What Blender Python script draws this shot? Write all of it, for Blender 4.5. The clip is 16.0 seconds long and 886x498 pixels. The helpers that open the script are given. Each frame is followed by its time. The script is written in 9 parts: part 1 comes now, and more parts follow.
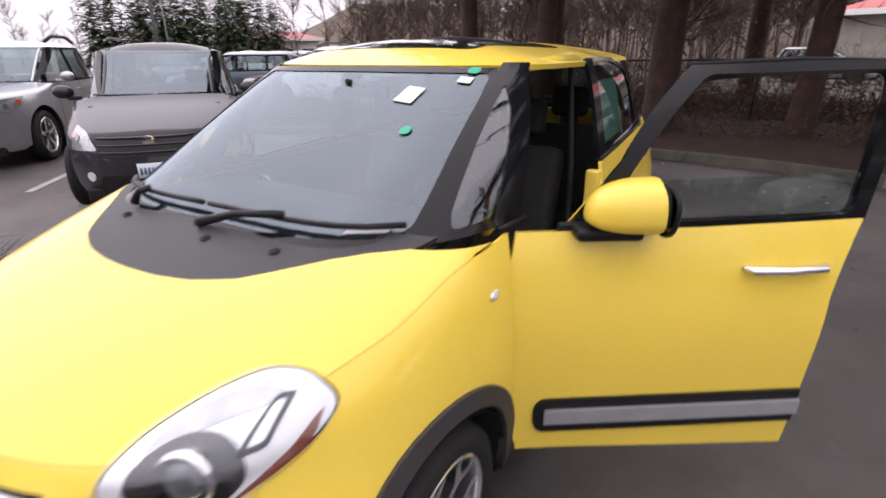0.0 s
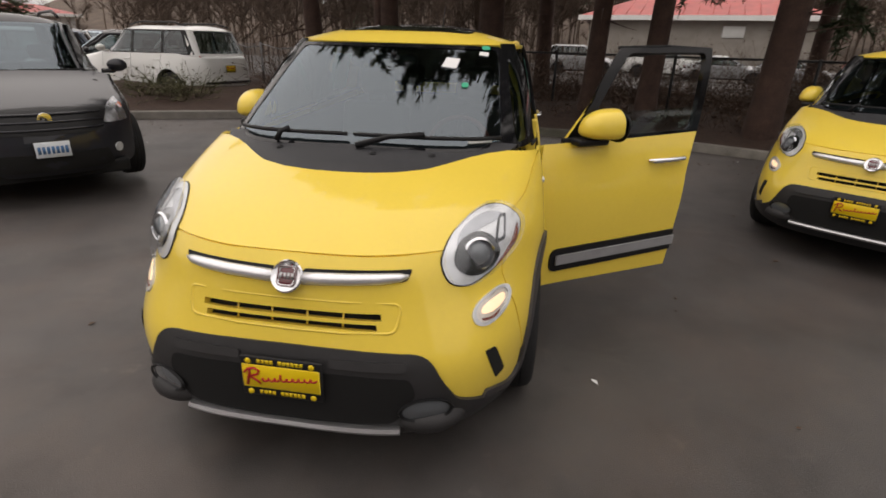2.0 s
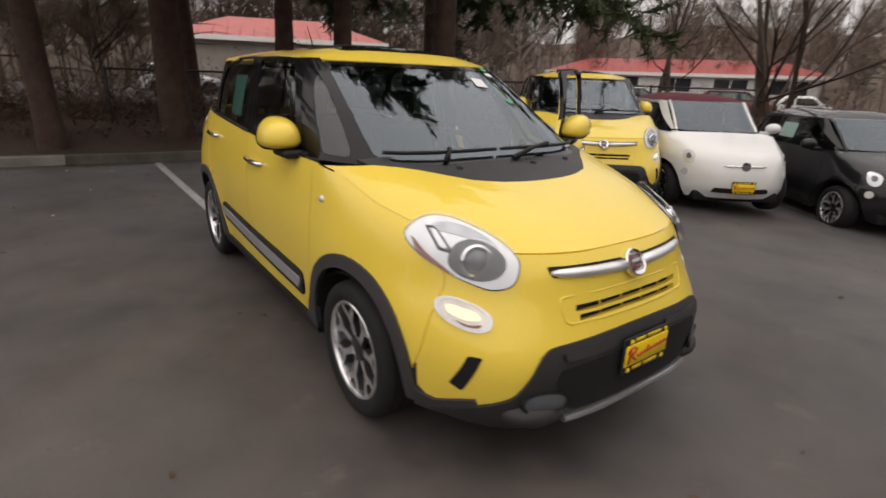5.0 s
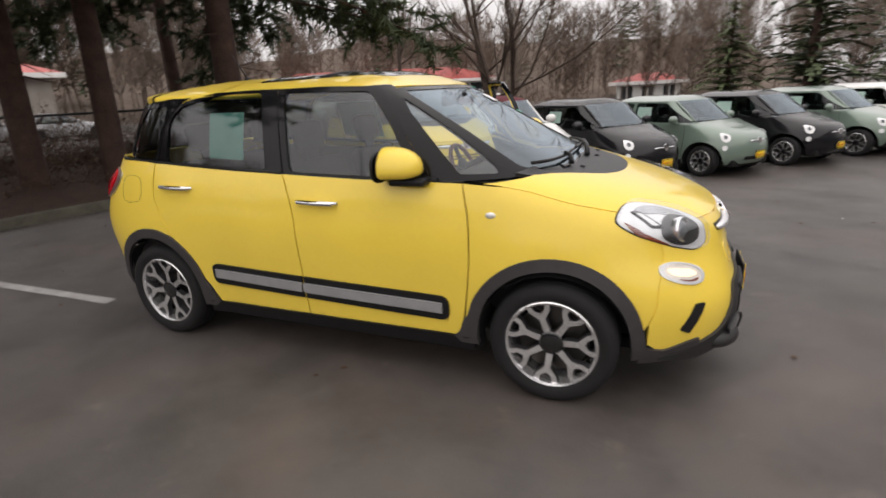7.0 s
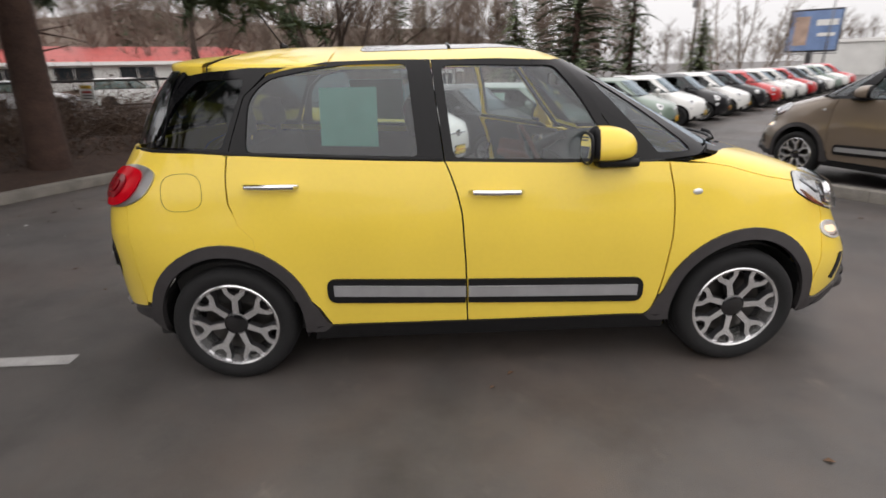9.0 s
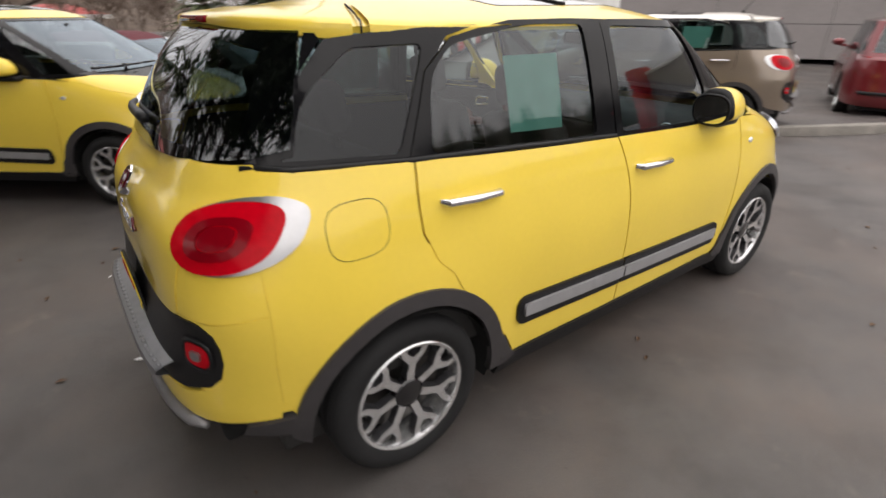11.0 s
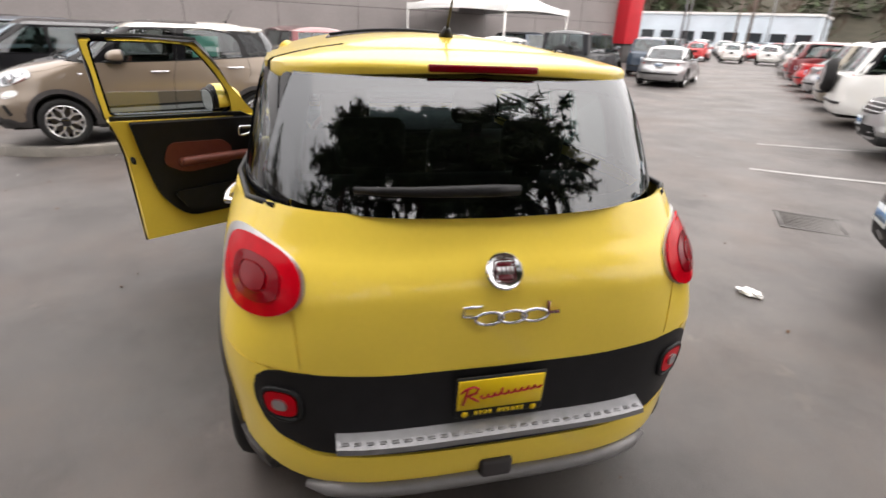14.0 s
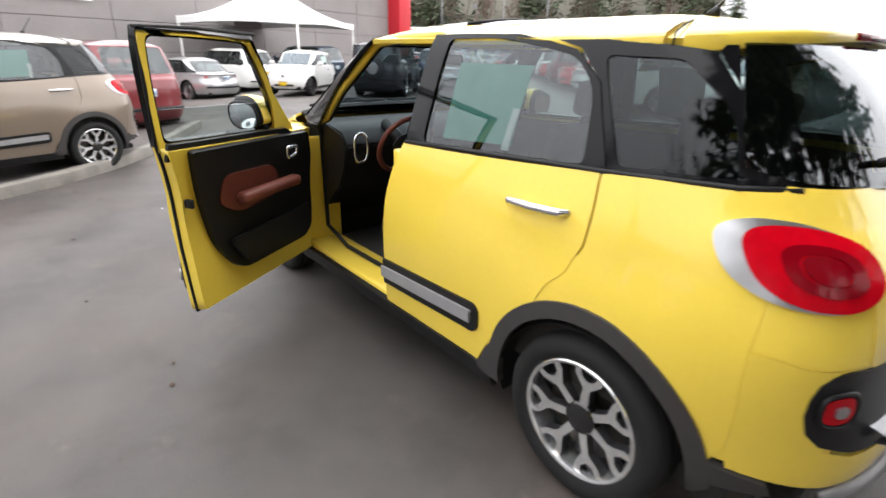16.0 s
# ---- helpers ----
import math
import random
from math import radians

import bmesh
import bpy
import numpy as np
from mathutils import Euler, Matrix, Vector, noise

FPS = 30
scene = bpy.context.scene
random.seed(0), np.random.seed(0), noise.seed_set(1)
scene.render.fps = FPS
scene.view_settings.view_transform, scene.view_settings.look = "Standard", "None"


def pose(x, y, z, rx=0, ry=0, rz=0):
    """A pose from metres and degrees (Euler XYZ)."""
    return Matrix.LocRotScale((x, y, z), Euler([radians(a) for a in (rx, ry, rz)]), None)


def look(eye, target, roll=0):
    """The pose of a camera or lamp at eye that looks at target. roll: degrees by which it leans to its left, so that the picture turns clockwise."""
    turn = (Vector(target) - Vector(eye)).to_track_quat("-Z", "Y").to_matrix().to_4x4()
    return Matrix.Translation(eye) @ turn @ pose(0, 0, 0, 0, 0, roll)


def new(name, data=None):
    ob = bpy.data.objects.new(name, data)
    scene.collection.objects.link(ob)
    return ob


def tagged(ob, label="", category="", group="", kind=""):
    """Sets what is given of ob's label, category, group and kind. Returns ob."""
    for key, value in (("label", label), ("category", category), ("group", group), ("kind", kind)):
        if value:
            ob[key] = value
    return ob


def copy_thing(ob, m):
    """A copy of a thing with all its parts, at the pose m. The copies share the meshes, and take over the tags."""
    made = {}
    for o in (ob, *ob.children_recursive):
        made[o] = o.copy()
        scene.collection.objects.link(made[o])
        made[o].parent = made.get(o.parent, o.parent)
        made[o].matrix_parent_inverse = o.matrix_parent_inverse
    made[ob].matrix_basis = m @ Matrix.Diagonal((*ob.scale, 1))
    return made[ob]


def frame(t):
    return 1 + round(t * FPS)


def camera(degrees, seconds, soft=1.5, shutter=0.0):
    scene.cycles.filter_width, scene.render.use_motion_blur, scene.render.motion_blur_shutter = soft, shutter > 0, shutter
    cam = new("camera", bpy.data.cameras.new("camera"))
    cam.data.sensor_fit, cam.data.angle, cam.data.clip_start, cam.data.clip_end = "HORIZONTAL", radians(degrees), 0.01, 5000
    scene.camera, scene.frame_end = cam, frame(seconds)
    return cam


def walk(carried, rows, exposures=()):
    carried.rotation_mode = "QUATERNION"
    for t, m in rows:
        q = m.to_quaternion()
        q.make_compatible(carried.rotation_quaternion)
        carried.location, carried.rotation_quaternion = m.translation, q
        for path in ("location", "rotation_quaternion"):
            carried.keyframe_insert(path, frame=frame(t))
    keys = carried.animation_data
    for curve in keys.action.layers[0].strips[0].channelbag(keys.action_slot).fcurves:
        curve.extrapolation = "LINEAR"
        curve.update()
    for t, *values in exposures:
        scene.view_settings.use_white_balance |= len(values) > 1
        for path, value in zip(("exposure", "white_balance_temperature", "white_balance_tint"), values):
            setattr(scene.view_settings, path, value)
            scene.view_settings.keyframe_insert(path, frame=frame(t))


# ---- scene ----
cam = camera(82.2, 16.0, soft=1.6, shutter=0.5)
PATH = [
    (0, (2.223, 1.408, 1.605), (0.621, 0.45, 0.886), -0.4),
    (0.5, (2.68, 1.275, 1.545), (1.006, 0.452, 0.823), 0.4),
    (1, (3.04, 1.122, 1.537), (1.321, 0.453, 0.765), -0.6),
    (1.5, (3.333, 0.931, 1.563), (1.531, 0.478, 0.823), 0.7),
    (2, (3.526, 0.736, 1.557), (1.69, 0.468, 0.811), 1.7),
    (2.5, (3.567, 0.437, 1.538), (1.683, 0.283, 0.884), 2.4),
    (3, (3.538, 0.095, 1.496), (1.649, 0.173, 0.844), 0.5),
    (3.5, (3.469, -0.294, 1.495), (1.611, 0.066, 0.848), 0.5),
    (4, (3.435, -0.762, 1.475), (1.691, -0.031, 0.823), 1.0),
    (4.2, (3.41, -0.949, 1.476), (1.72, -0.125, 0.795), 1.6),
    (6.3, (2.357, -2.785, 1.516), (1.271, -1.208, 0.94), -1.8),
    (6.5, (2.198, -2.882, 1.52), (1.229, -1.253, 0.882), -2.0),
    (7, (1.735, -3.09, 1.525), (0.972, -1.339, 0.931), -3.0),
    (7.5, (1.194, -3.277, 1.512), (0.652, -1.435, 0.951), -3.7),
    (8, (0.7, -3.327, 1.517), (0.435, -1.418, 0.983), -1.1),
    (8.5, (0.177, -3.299, 1.511), (0.043, -1.386, 0.942), -1.6),
    (9, (-0.297, -3.224, 1.541), (-0.242, -1.341, 0.87), -1.3),
    (9.5, (-0.767, -3.068, 1.572), (-0.392, -1.197, 0.974), 0.9),
    (9.7, (-0.95, -2.987, 1.595), (-0.531, -1.16, 0.897), 1.5),
    (11.8, (-2.659, -1.48, 1.606), (-1.155, -0.424, 0.818), -0.1),
    (12, (-2.768, -1.34, 1.615), (-1.192, -0.387, 0.837), 0.3),
    (12.5, (-3.027, -0.944, 1.657), (-1.335, -0.325, 0.788), -0.8),
    (13, (-3.167, -0.478, 1.669), (-1.359, -0.179, 0.869), 0.1),
    (13.5, (-3.209, 0.021, 1.693), (-1.372, -0.053, 0.904), 1.3),
    (14, (-3.193, 0.502, 1.694), (-1.415, 0.052, 0.896), 2.6),
    (14.5, (-3.07, 0.992, 1.689), (-1.348, 0.313, 0.931), 3.3),
    (15, (-2.858, 1.476, 1.669), (-1.222, 0.58, 0.946), 3.4),
    (15.5, (-2.519, 1.857, 1.606), (-0.956, 0.86, 0.854), 0.8),
    (16, (-2.12, 2.15, 1.51), (-0.645, 0.938, 0.772), 1.4),
]
EXPOSURE = [(0, 0.78, 6600, 24), (1, 0.26, 7000, 20), (2, 0.06, 7250, 15), (3, 0.05, 7250, 15), (4.2, 0.03, 7250, 15), (6.3, 0.28, 7050, 15), (8, 0.48, 6950, 14), (9.7, 0.6, 6800, 13), (11.8, 0.86, 7100, 14), (12.5, 0.98, 7150, 14), (14, 1.36, 7000, 14), (15, 1.46, 6650, 12), (16, 1.62, 6600, 11)]
walk(cam, [(t, look(eye, target, roll)) for t, eye, target, roll in PATH], EXPOSURE)

# ---- world and sun: a bright overcast winter sky ----
world = bpy.data.worlds.new("world")
scene.world = world
world.use_nodes = True
wt = world.node_tree
wn = wt.nodes
sky = wn.new("ShaderNodeTexSky")
sky.sky_type, sky.sun_disc = "NISHITA", False
sky.sun_elevation, sky.sun_rotation = radians(58), radians(201)
dull = wn.new("ShaderNodeHueSaturation")      # cloud takes the colour out of the sky
dull.inputs["Saturation"].default_value = 0.15
wt.links.new(sky.outputs[0], dull.inputs["Color"])
cloud = wn.new("ShaderNodeMix")
cloud.data_type = "RGBA"
cloud.inputs[0].default_value = 0.80
cloud.inputs[7].default_value = (9.3, 9.5, 9.9, 1)
wt.links.new(dull.outputs[0], cloud.inputs[6])
wn["Background"].inputs[1].default_value = 0.12
# an overcast sky is three times as bright overhead as at the horizon
way = wn.new("ShaderNodeTexCoord")
axis = wn.new("ShaderNodeSeparateXYZ")
wt.links.new(way.outputs["Generated"], axis.inputs[0])
lift = wn.new("ShaderNodeMapRange")
lift.inputs[1].default_value, lift.inputs[2].default_value = 0.0, 1.0
lift.inputs[3].default_value, lift.inputs[4].default_value = 0.55, 1.32
wt.links.new(axis.outputs[2], lift.inputs[0])
shade = wn.new("ShaderNodeVectorMath")
shade.operation = "SCALE"
wt.links.new(cloud.outputs[2], shade.inputs[0])
wt.links.new(lift.outputs[0], shade.inputs[3])
wt.links.new(shade.outputs[0], wn["Background"].inputs[0])
sun = new("sun", bpy.data.lights.new("sun", "SUN"))
sun.data.energy, sun.data.angle = 0.7, radians(150)
sun.data.color = (1.0, 0.96, 0.90)
sun.matrix_world = look((-5, -13, 22), (0, 0, 0))

# ---- materials ----
def material(name, color, rough=0.5, metal=0.0, coat=0.0, vary=0.0, scale=8.0, bump=0.0, bump_scale=60.0, trans=0.0, alpha=1.0, ior=1.45, emit=0.0, spec=0.5, detail=6.0, color2=None, fine=0.0):
    """A surface with colour variation at two scales and fine relief, in metres of the object's own space."""
    m = bpy.data.materials.new(name)
    m.use_nodes = True
    nt = m.node_tree
    b = nt.nodes["Principled BSDF"]
    b.inputs["Base Color"].default_value = (*color, 1)
    b.inputs["Roughness"].default_value = rough
    b.inputs["Metallic"].default_value = metal
    b.inputs["Coat Weight"].default_value = coat
    b.inputs["Coat Roughness"].default_value = 0.04
    b.inputs["Transmission Weight"].default_value = trans
    b.inputs["Alpha"].default_value = alpha
    b.inputs["IOR"].default_value = ior
    b.inputs["Specular IOR Level"].default_value = spec
    if emit:
        b.inputs["Emission Color"].default_value = (*color, 1)
        b.inputs["Emission Strength"].default_value = emit
    co = nt.nodes.new("ShaderNodeTexCoord")
    if vary or color2:
        big = nt.nodes.new("ShaderNodeTexNoise")
        big.inputs["Scale"].default_value, big.inputs["Detail"].default_value = scale, detail
        small = nt.nodes.new("ShaderNodeTexNoise")
        small.inputs["Scale"].default_value, small.inputs["Detail"].default_value = scale * 17, 4
        nt.links.new(co.outputs["Object"], big.inputs["Vector"])
        nt.links.new(co.outputs["Object"], small.inputs["Vector"])
        both = nt.nodes.new("ShaderNodeMix")
        both.inputs[0].default_value = 0.35 + fine
        nt.links.new(big.outputs[0], both.inputs[2])
        nt.links.new(small.outputs[0], both.inputs[3])
        ramp = nt.nodes.new("ShaderNodeValToRGB")
        lo = [c * (1 - vary) for c in color] if color2 is None else color
        hi = [min(1, c * (1 + vary)) for c in color] if color2 is None else color2
        ramp.color_ramp.elements[0].position, ramp.color_ramp.elements[1].position = 0.32, 0.68
        ramp.color_ramp.elements[0].color, ramp.color_ramp.elements[1].color = (*lo, 1), (*hi, 1)
        nt.links.new(both.outputs[0], ramp.inputs[0])
        nt.links.new(ramp.outputs[0], b.inputs["Base Color"])
        rr = nt.nodes.new("ShaderNodeMapRange")
        rr.inputs[3].default_value, rr.inputs[4].default_value = max(0.02, rough - 0.12 * vary), min(1, rough + 0.2 * vary)
        nt.links.new(both.outputs[0], rr.inputs[0])
        nt.links.new(rr.outputs[0], b.inputs["Roughness"])
    if bump:
        tex = nt.nodes.new("ShaderNodeTexNoise")
        tex.inputs["Scale"].default_value, tex.inputs["Detail"].default_value = bump_scale, 5
        nt.links.new(co.outputs["Object"], tex.inputs["Vector"])
        bp = nt.nodes.new("ShaderNodeBump")
        bp.inputs["Strength"].default_value, bp.inputs["Distance"].default_value = bump, 0.01
        nt.links.new(tex.outputs[0], bp.inputs["Height"])
        nt.links.new(bp.outputs[0], b.inputs["Normal"])
    return m


def glass(name, color, alpha, shine=0.075, sheen=(0.95, 0.97, 1.0)):
    """Tinted car glass: a clear mirror-smooth sheet that lets part of the light through."""
    m = bpy.data.materials.new(name)
    m.use_nodes = True
    nt = m.node_tree
    out = nt.nodes["Material Output"]
    nt.nodes.remove(nt.nodes["Principled BSDF"])
    tr = nt.nodes.new("ShaderNodeBsdfTransparent")
    tr.inputs[0].default_value = (*[c * (1 - alpha) for c in color], 1)
    gl = nt.nodes.new("ShaderNodeBsdfGlossy")
    gl.inputs["Color"].default_value, gl.inputs["Roughness"].default_value = (*sheen, 1), 0.015
    fr = nt.nodes.new("ShaderNodeLayerWeight")
    fr.inputs[0].default_value = 0.5
    edge = nt.nodes.new("ShaderNodeMath")
    edge.operation = "POWER"
    edge.inputs[1].default_value = 4.5
    nt.links.new(fr.outputs["Facing"], edge.inputs[0])
    gain = nt.nodes.new("ShaderNodeMapRange")
    gain.inputs[3].default_value, gain.inputs[4].default_value = shine, 1.0
    nt.links.new(edge.outputs[0], gain.inputs[0])
    mix = nt.nodes.new("ShaderNodeMixShader")
    nt.links.new(gain.outputs[0], mix.inputs[0])
    nt.links.new(tr.outputs[0], mix.inputs[1])
    nt.links.new(gl.outputs[0], mix.inputs[2])
    nt.links.new(mix.outputs[0], out.inputs[0])
    return m


def paint(name, color, metallic=0.0, rough=0.28):
    return material(name, color, rough, metallic, coat=1.0, vary=0.03, scale=3.0)


YELLOW = material("yellow_paint", (0.84, 0.615, 0.080), 0.34, 0.0, coat=0.75, vary=0.03, scale=3.0, spec=0.25)
BEIGE = paint("beige_paint", (0.21, 0.165, 0.125), 0.35)
CREAM = paint("cream_roof", (0.62, 0.58, 0.52))
WHITE = paint("white_paint", (0.72, 0.72, 0.70))
BLACK = material("black_paint", (0.008, 0.008, 0.010), 0.5, coat=0.8, spec=0.10, vary=0.03, scale=3.0)
MINT = paint("green_paint", (0.17, 0.23, 0.19), 0.1)
RED = paint("red_paint", (0.48, 0.012, 0.014))
MAROON = paint("dark_red_paint", (0.16, 0.012, 0.016), 0.2)
SILVER = paint("silver_paint", (0.42, 0.42, 0.43), 0.6)
SLATE = material("dark_grey_paint", (0.017, 0.018, 0.023), 0.5, 0.0, coat=0.75, spec=0.12, vary=0.03, scale=3.0)
BLUE = paint("blue_grey_paint", (0.05, 0.07, 0.10), 0.3)
PLASTIC = material("grey_plastic", (0.0446, 0.0410, 0.0425), 0.5, vary=0.15, scale=20, bump=0.15, bump_scale=400)
BLACKPL = material("black_plastic", (0.011, 0.011, 0.012), 0.40, vary=0.2, scale=15, bump=0.1, bump_scale=400, spec=0.28)
GLOSSBLACK = material("gloss_black", (0.006, 0.006, 0.007), 0.08, coat=1.0)
RUBBER = material("tyre_rubber", (0.0088, 0.0088, 0.0094), 0.8, vary=0.25, scale=12, bump=0.3, bump_scale=200)
DARK = material("dark_cavity", (0.006, 0.006, 0.006), 0.9)
LINER = material("interior_lining", (0.03, 0.029, 0.028), 0.85, vary=0.2, scale=10)
WHISKER = material("brushed_chrome", (0.80, 0.80, 0.82), 0.32, 0.75, vary=0.05, scale=40)
CHROME = material("chrome", (0.78, 0.78, 0.80), 0.09, 1.0)
SATIN = material("satin_silver", (0.50, 0.50, 0.51), 0.28, 0.9, vary=0.06, scale=30)
ALLOY = material("machined_alloy", (0.80, 0.80, 0.81), 0.20, 0.85, vary=0.05, scale=30)
GREYALLOY = material("dark_wheel_paint", (0.025, 0.025, 0.027), 0.4)
BRAKE = material("brake_disc", (0.09, 0.085, 0.08), 0.35, 0.9, vary=0.1, scale=40)
BRIGHTCUP = material("lamp_cup", (0.80, 0.74, 0.66), 0.22, 0.25, vary=0.22, scale=30)
REDLENS = material("red_lens", (0.50, 0.002, 0.010), 0.14, spec=0.14, vary=0.12, scale=40)
REDLENS2 = material("dark_red_lens", (0.20, 0.001, 0.006), 0.12, spec=0.3)
AMBER = material("amber_lens", (0.45, 0.06, 0.01), 0.08, coat=1.0)
BROWNLENS = material("brown_amber_lens", (0.17, 0.032, 0.014), 0.08, coat=1.0)
LAMPWHITE = material("lamp_reflector", (0.74, 0.75, 0.76), 0.16, 0.35, vary=0.12, scale=18)
LAMPLIT = material("lit_running_lamp", (1.0, 0.76, 0.50), 0.2, emit=0.7)
LENS = material("projector_lens", (0.10, 0.11, 0.12), 0.03, 0.3, coat=1.0)
GLASS = glass("clear_glass", (0.72, 0.80, 0.79), 0.18)
SCREEN = glass("windscreen_glass", (0.58, 0.70, 0.73), 0.36, 0.12, (0.80, 0.91, 1.0))
TINT = glass("privacy_glass", (0.60, 0.72, 0.70), 0.30)
DUSK = glass("dark_privacy_glass", (0.34, 0.42, 0.42), 0.40, 0.115)
SIDEDUSK = glass("dark_quarter_glass", (0.34, 0.42, 0.42), 0.40, 0.035)
FILM = glass("lamp_cover", (0.95, 0.96, 0.97), 0.0)
FRIT = material("black_frit", (0.007, 0.007, 0.008), 0.08, spec=0.28)
BUMPER = material("bumper_plastic", (0.026, 0.025, 0.026), 0.5, vary=0.15, scale=20, bump=0.15, bump_scale=400)
LAMPCUP = material("headlamp_cup", (0.42, 0.43, 0.45), 0.18, 0.7, vary=0.3, scale=22)
STEP = material("brushed_step", (0.24, 0.24, 0.25), 0.40, 0.8, vary=0.12, scale=25)
SKIDGREY = material("grey_skid_plastic", (0.19, 0.185, 0.19), 0.38, 0.25, vary=0.12, scale=12)
SKID = material("silver_plastic", (0.36, 0.36, 0.37), 0.35, 0.35, vary=0.1, scale=12)
COWLBLACK = material("cowl_plastic", (0.030, 0.030, 0.033), 0.5, vary=0.2, scale=14, bump=0.15, bump_scale=300)
LEATHER = material("brown_leather", (0.13, 0.030, 0.018), 0.5, vary=0.15, scale=20, bump=0.2, bump_scale=120)
SEAT = material("seat_fabric", (0.020, 0.019, 0.019), 0.8, vary=0.25, scale=25, bump=0.2, bump_scale=200)
PLATEYEL = material("yellow_plate", (0.80, 0.56, 0.01), 0.35, vary=0.04, scale=20)
PLATEWHITE = material("white_plate", (0.62, 0.66, 0.70), 0.4, vary=0.05, scale=20)
SCRIPTRED = material("red_lettering", (0.45, 0.01, 0.02), 0.45)
INK = material("dark_lettering", (0.02, 0.02, 0.02), 0.5)
INKBLUE = material("blue_lettering", (0.05, 0.14, 0.30), 0.5)
BADGE = material("dark_red_enamel", (0.10, 0.008, 0.014), 0.15, coat=1.0)
MIRROR = material("mirror_glass", (0.8, 0.82, 0.83), 0.02, 1.0)
PAPER = material("white_paper", (0.75, 0.75, 0.74), 0.6, vary=0.03, scale=30)
PALESHEET = material("pale_green_paper", (0.36, 0.52, 0.46), 0.6, vary=0.12, scale=14)
STICKER = material("green_window_paper", (0.17, 0.42, 0.36), 0.6, vary=0.1, scale=12)
GREENDOT = material("green_sticker", (0.02, 0.36, 0.20), 0.5)
SUNROOF = material("sunroof_glass", (0.012, 0.011, 0.011), 0.05, coat=1.0)
PORT = material("port_cloth", (0.10, 0.012, 0.02), 0.8, vary=0.12, scale=30, bump=0.2, bump_scale=300)

# ---- mesh helpers ----
from mathutils.geometry import delaunay_2d_cdt


def finish(name, bm, material_, smooth=True):
    me = bpy.data.meshes.new(name)
    if smooth:
        for f in bm.faces:
            f.smooth = True
        for e in bm.edges:
            if len(e.link_faces) != 2 or e.calc_face_angle(0) > 0.7:
                e.smooth = False
    bm.to_mesh(me)
    bm.free()
    for m in material_ if isinstance(material_, (list, tuple)) else (material_,):
        me.materials.append(m)
    return me


def part(name, bm, material_, parent, label="", smooth=True):
    """Link a bmesh as one mesh object under a thing or a part."""
    ob = new(name, finish(name, bm, material_, smooth))
    ob.parent = parent
    return tagged(ob, label)


def thing(name, m, label, category, group=""):
    ob = new(name)
    ob.empty_display_size = 0.3
    ob.matrix_basis = m
    return tagged(ob, label, category, group)


def solid(name, bm, material_, label, category="", group="", kind="", m=None, smooth=True):
    ob = new(name, finish(name, bm, material_, smooth))
    if m is not None:
        ob.matrix_basis = m
    return tagged(ob, label, category, group, kind)


def spline(xs, vs):
    """A smooth curve through knots, as a function."""
    xs, vs = np.array(xs, float), np.array(vs, float)
    d = np.gradient(vs, xs)

    def f(x):
        x = np.clip(x, xs[0], xs[-1])
        i = np.clip(np.searchsorted(xs, x) - 1, 0, len(xs) - 2)
        h = xs[i + 1] - xs[i]
        u = (x - xs[i]) / h
        return (vs[i] * (1 + 2 * u) * (1 - u) ** 2 + d[i] * h * u * (1 - u) ** 2
                + vs[i + 1] * u * u * (3 - 2 * u) + d[i + 1] * h * u * u * (u - 1))
    return f


def rounded(poly, r, n=5):
    """A closed outline with its corners cut by arcs of about radius r (one number or one a corner)."""
    out, k = [], len(poly)
    for i in range(k):
        p, a, b = (np.array(poly[j % k], float) for j in (i, i - 1, i + 1))
        ri = r[i] if isinstance(r, (list, tuple)) else r
        la, lb = np.linalg.norm(a - p), np.linalg.norm(b - p)
        c = min(ri, 0.45 * la, 0.45 * lb)
        if c < 1e-4:
            out.append(tuple(p))
            continue
        s, e = p + (a - p) / la * c, p + (b - p) / lb * c
        for j in range(n + 1):
            u = j / n
            out.append(tuple((1 - u) ** 2 * s + 2 * u * (1 - u) * p + u * u * e))
    return out


def ellipse(cx, cy, a, b, turn=0.0, n=28, power=2.0, skew=0.0):
    c, s = math.cos(radians(turn)), math.sin(radians(turn))
    out = []
    for i in range(n):
        w = 2 * math.pi * i / n
        r = (abs(math.cos(w)) ** power + abs(math.sin(w)) ** power) ** (-1 / power)
        x, y = a * r * math.cos(w), b * r * math.sin(w)
        x += skew * y
        out.append((cx + c * x - s * y, cy + s * x + c * y))
    return out


def arc(cx, cz, r, a0, a1, n=14):
    return [(cx + r * math.cos(radians(a0 + (a1 - a0) * i / n)), cz + r * math.sin(radians(a0 + (a1 - a0) * i / n))) for i in range(n + 1)]


def inside(poly, pts):
    p = np.array(poly)
    q = np.roll(p, -1, 0)
    x, y = pts[:, 0:1], pts[:, 1:2]
    cross = ((p[:, 1] > y) != (q[:, 1] > y)) & (x < (q[:, 0] - p[:, 0]) * (y - p[:, 1]) / (q[:, 1] - p[:, 1] + 1e-12) + p[:, 0])
    return cross.sum(1) % 2 == 1


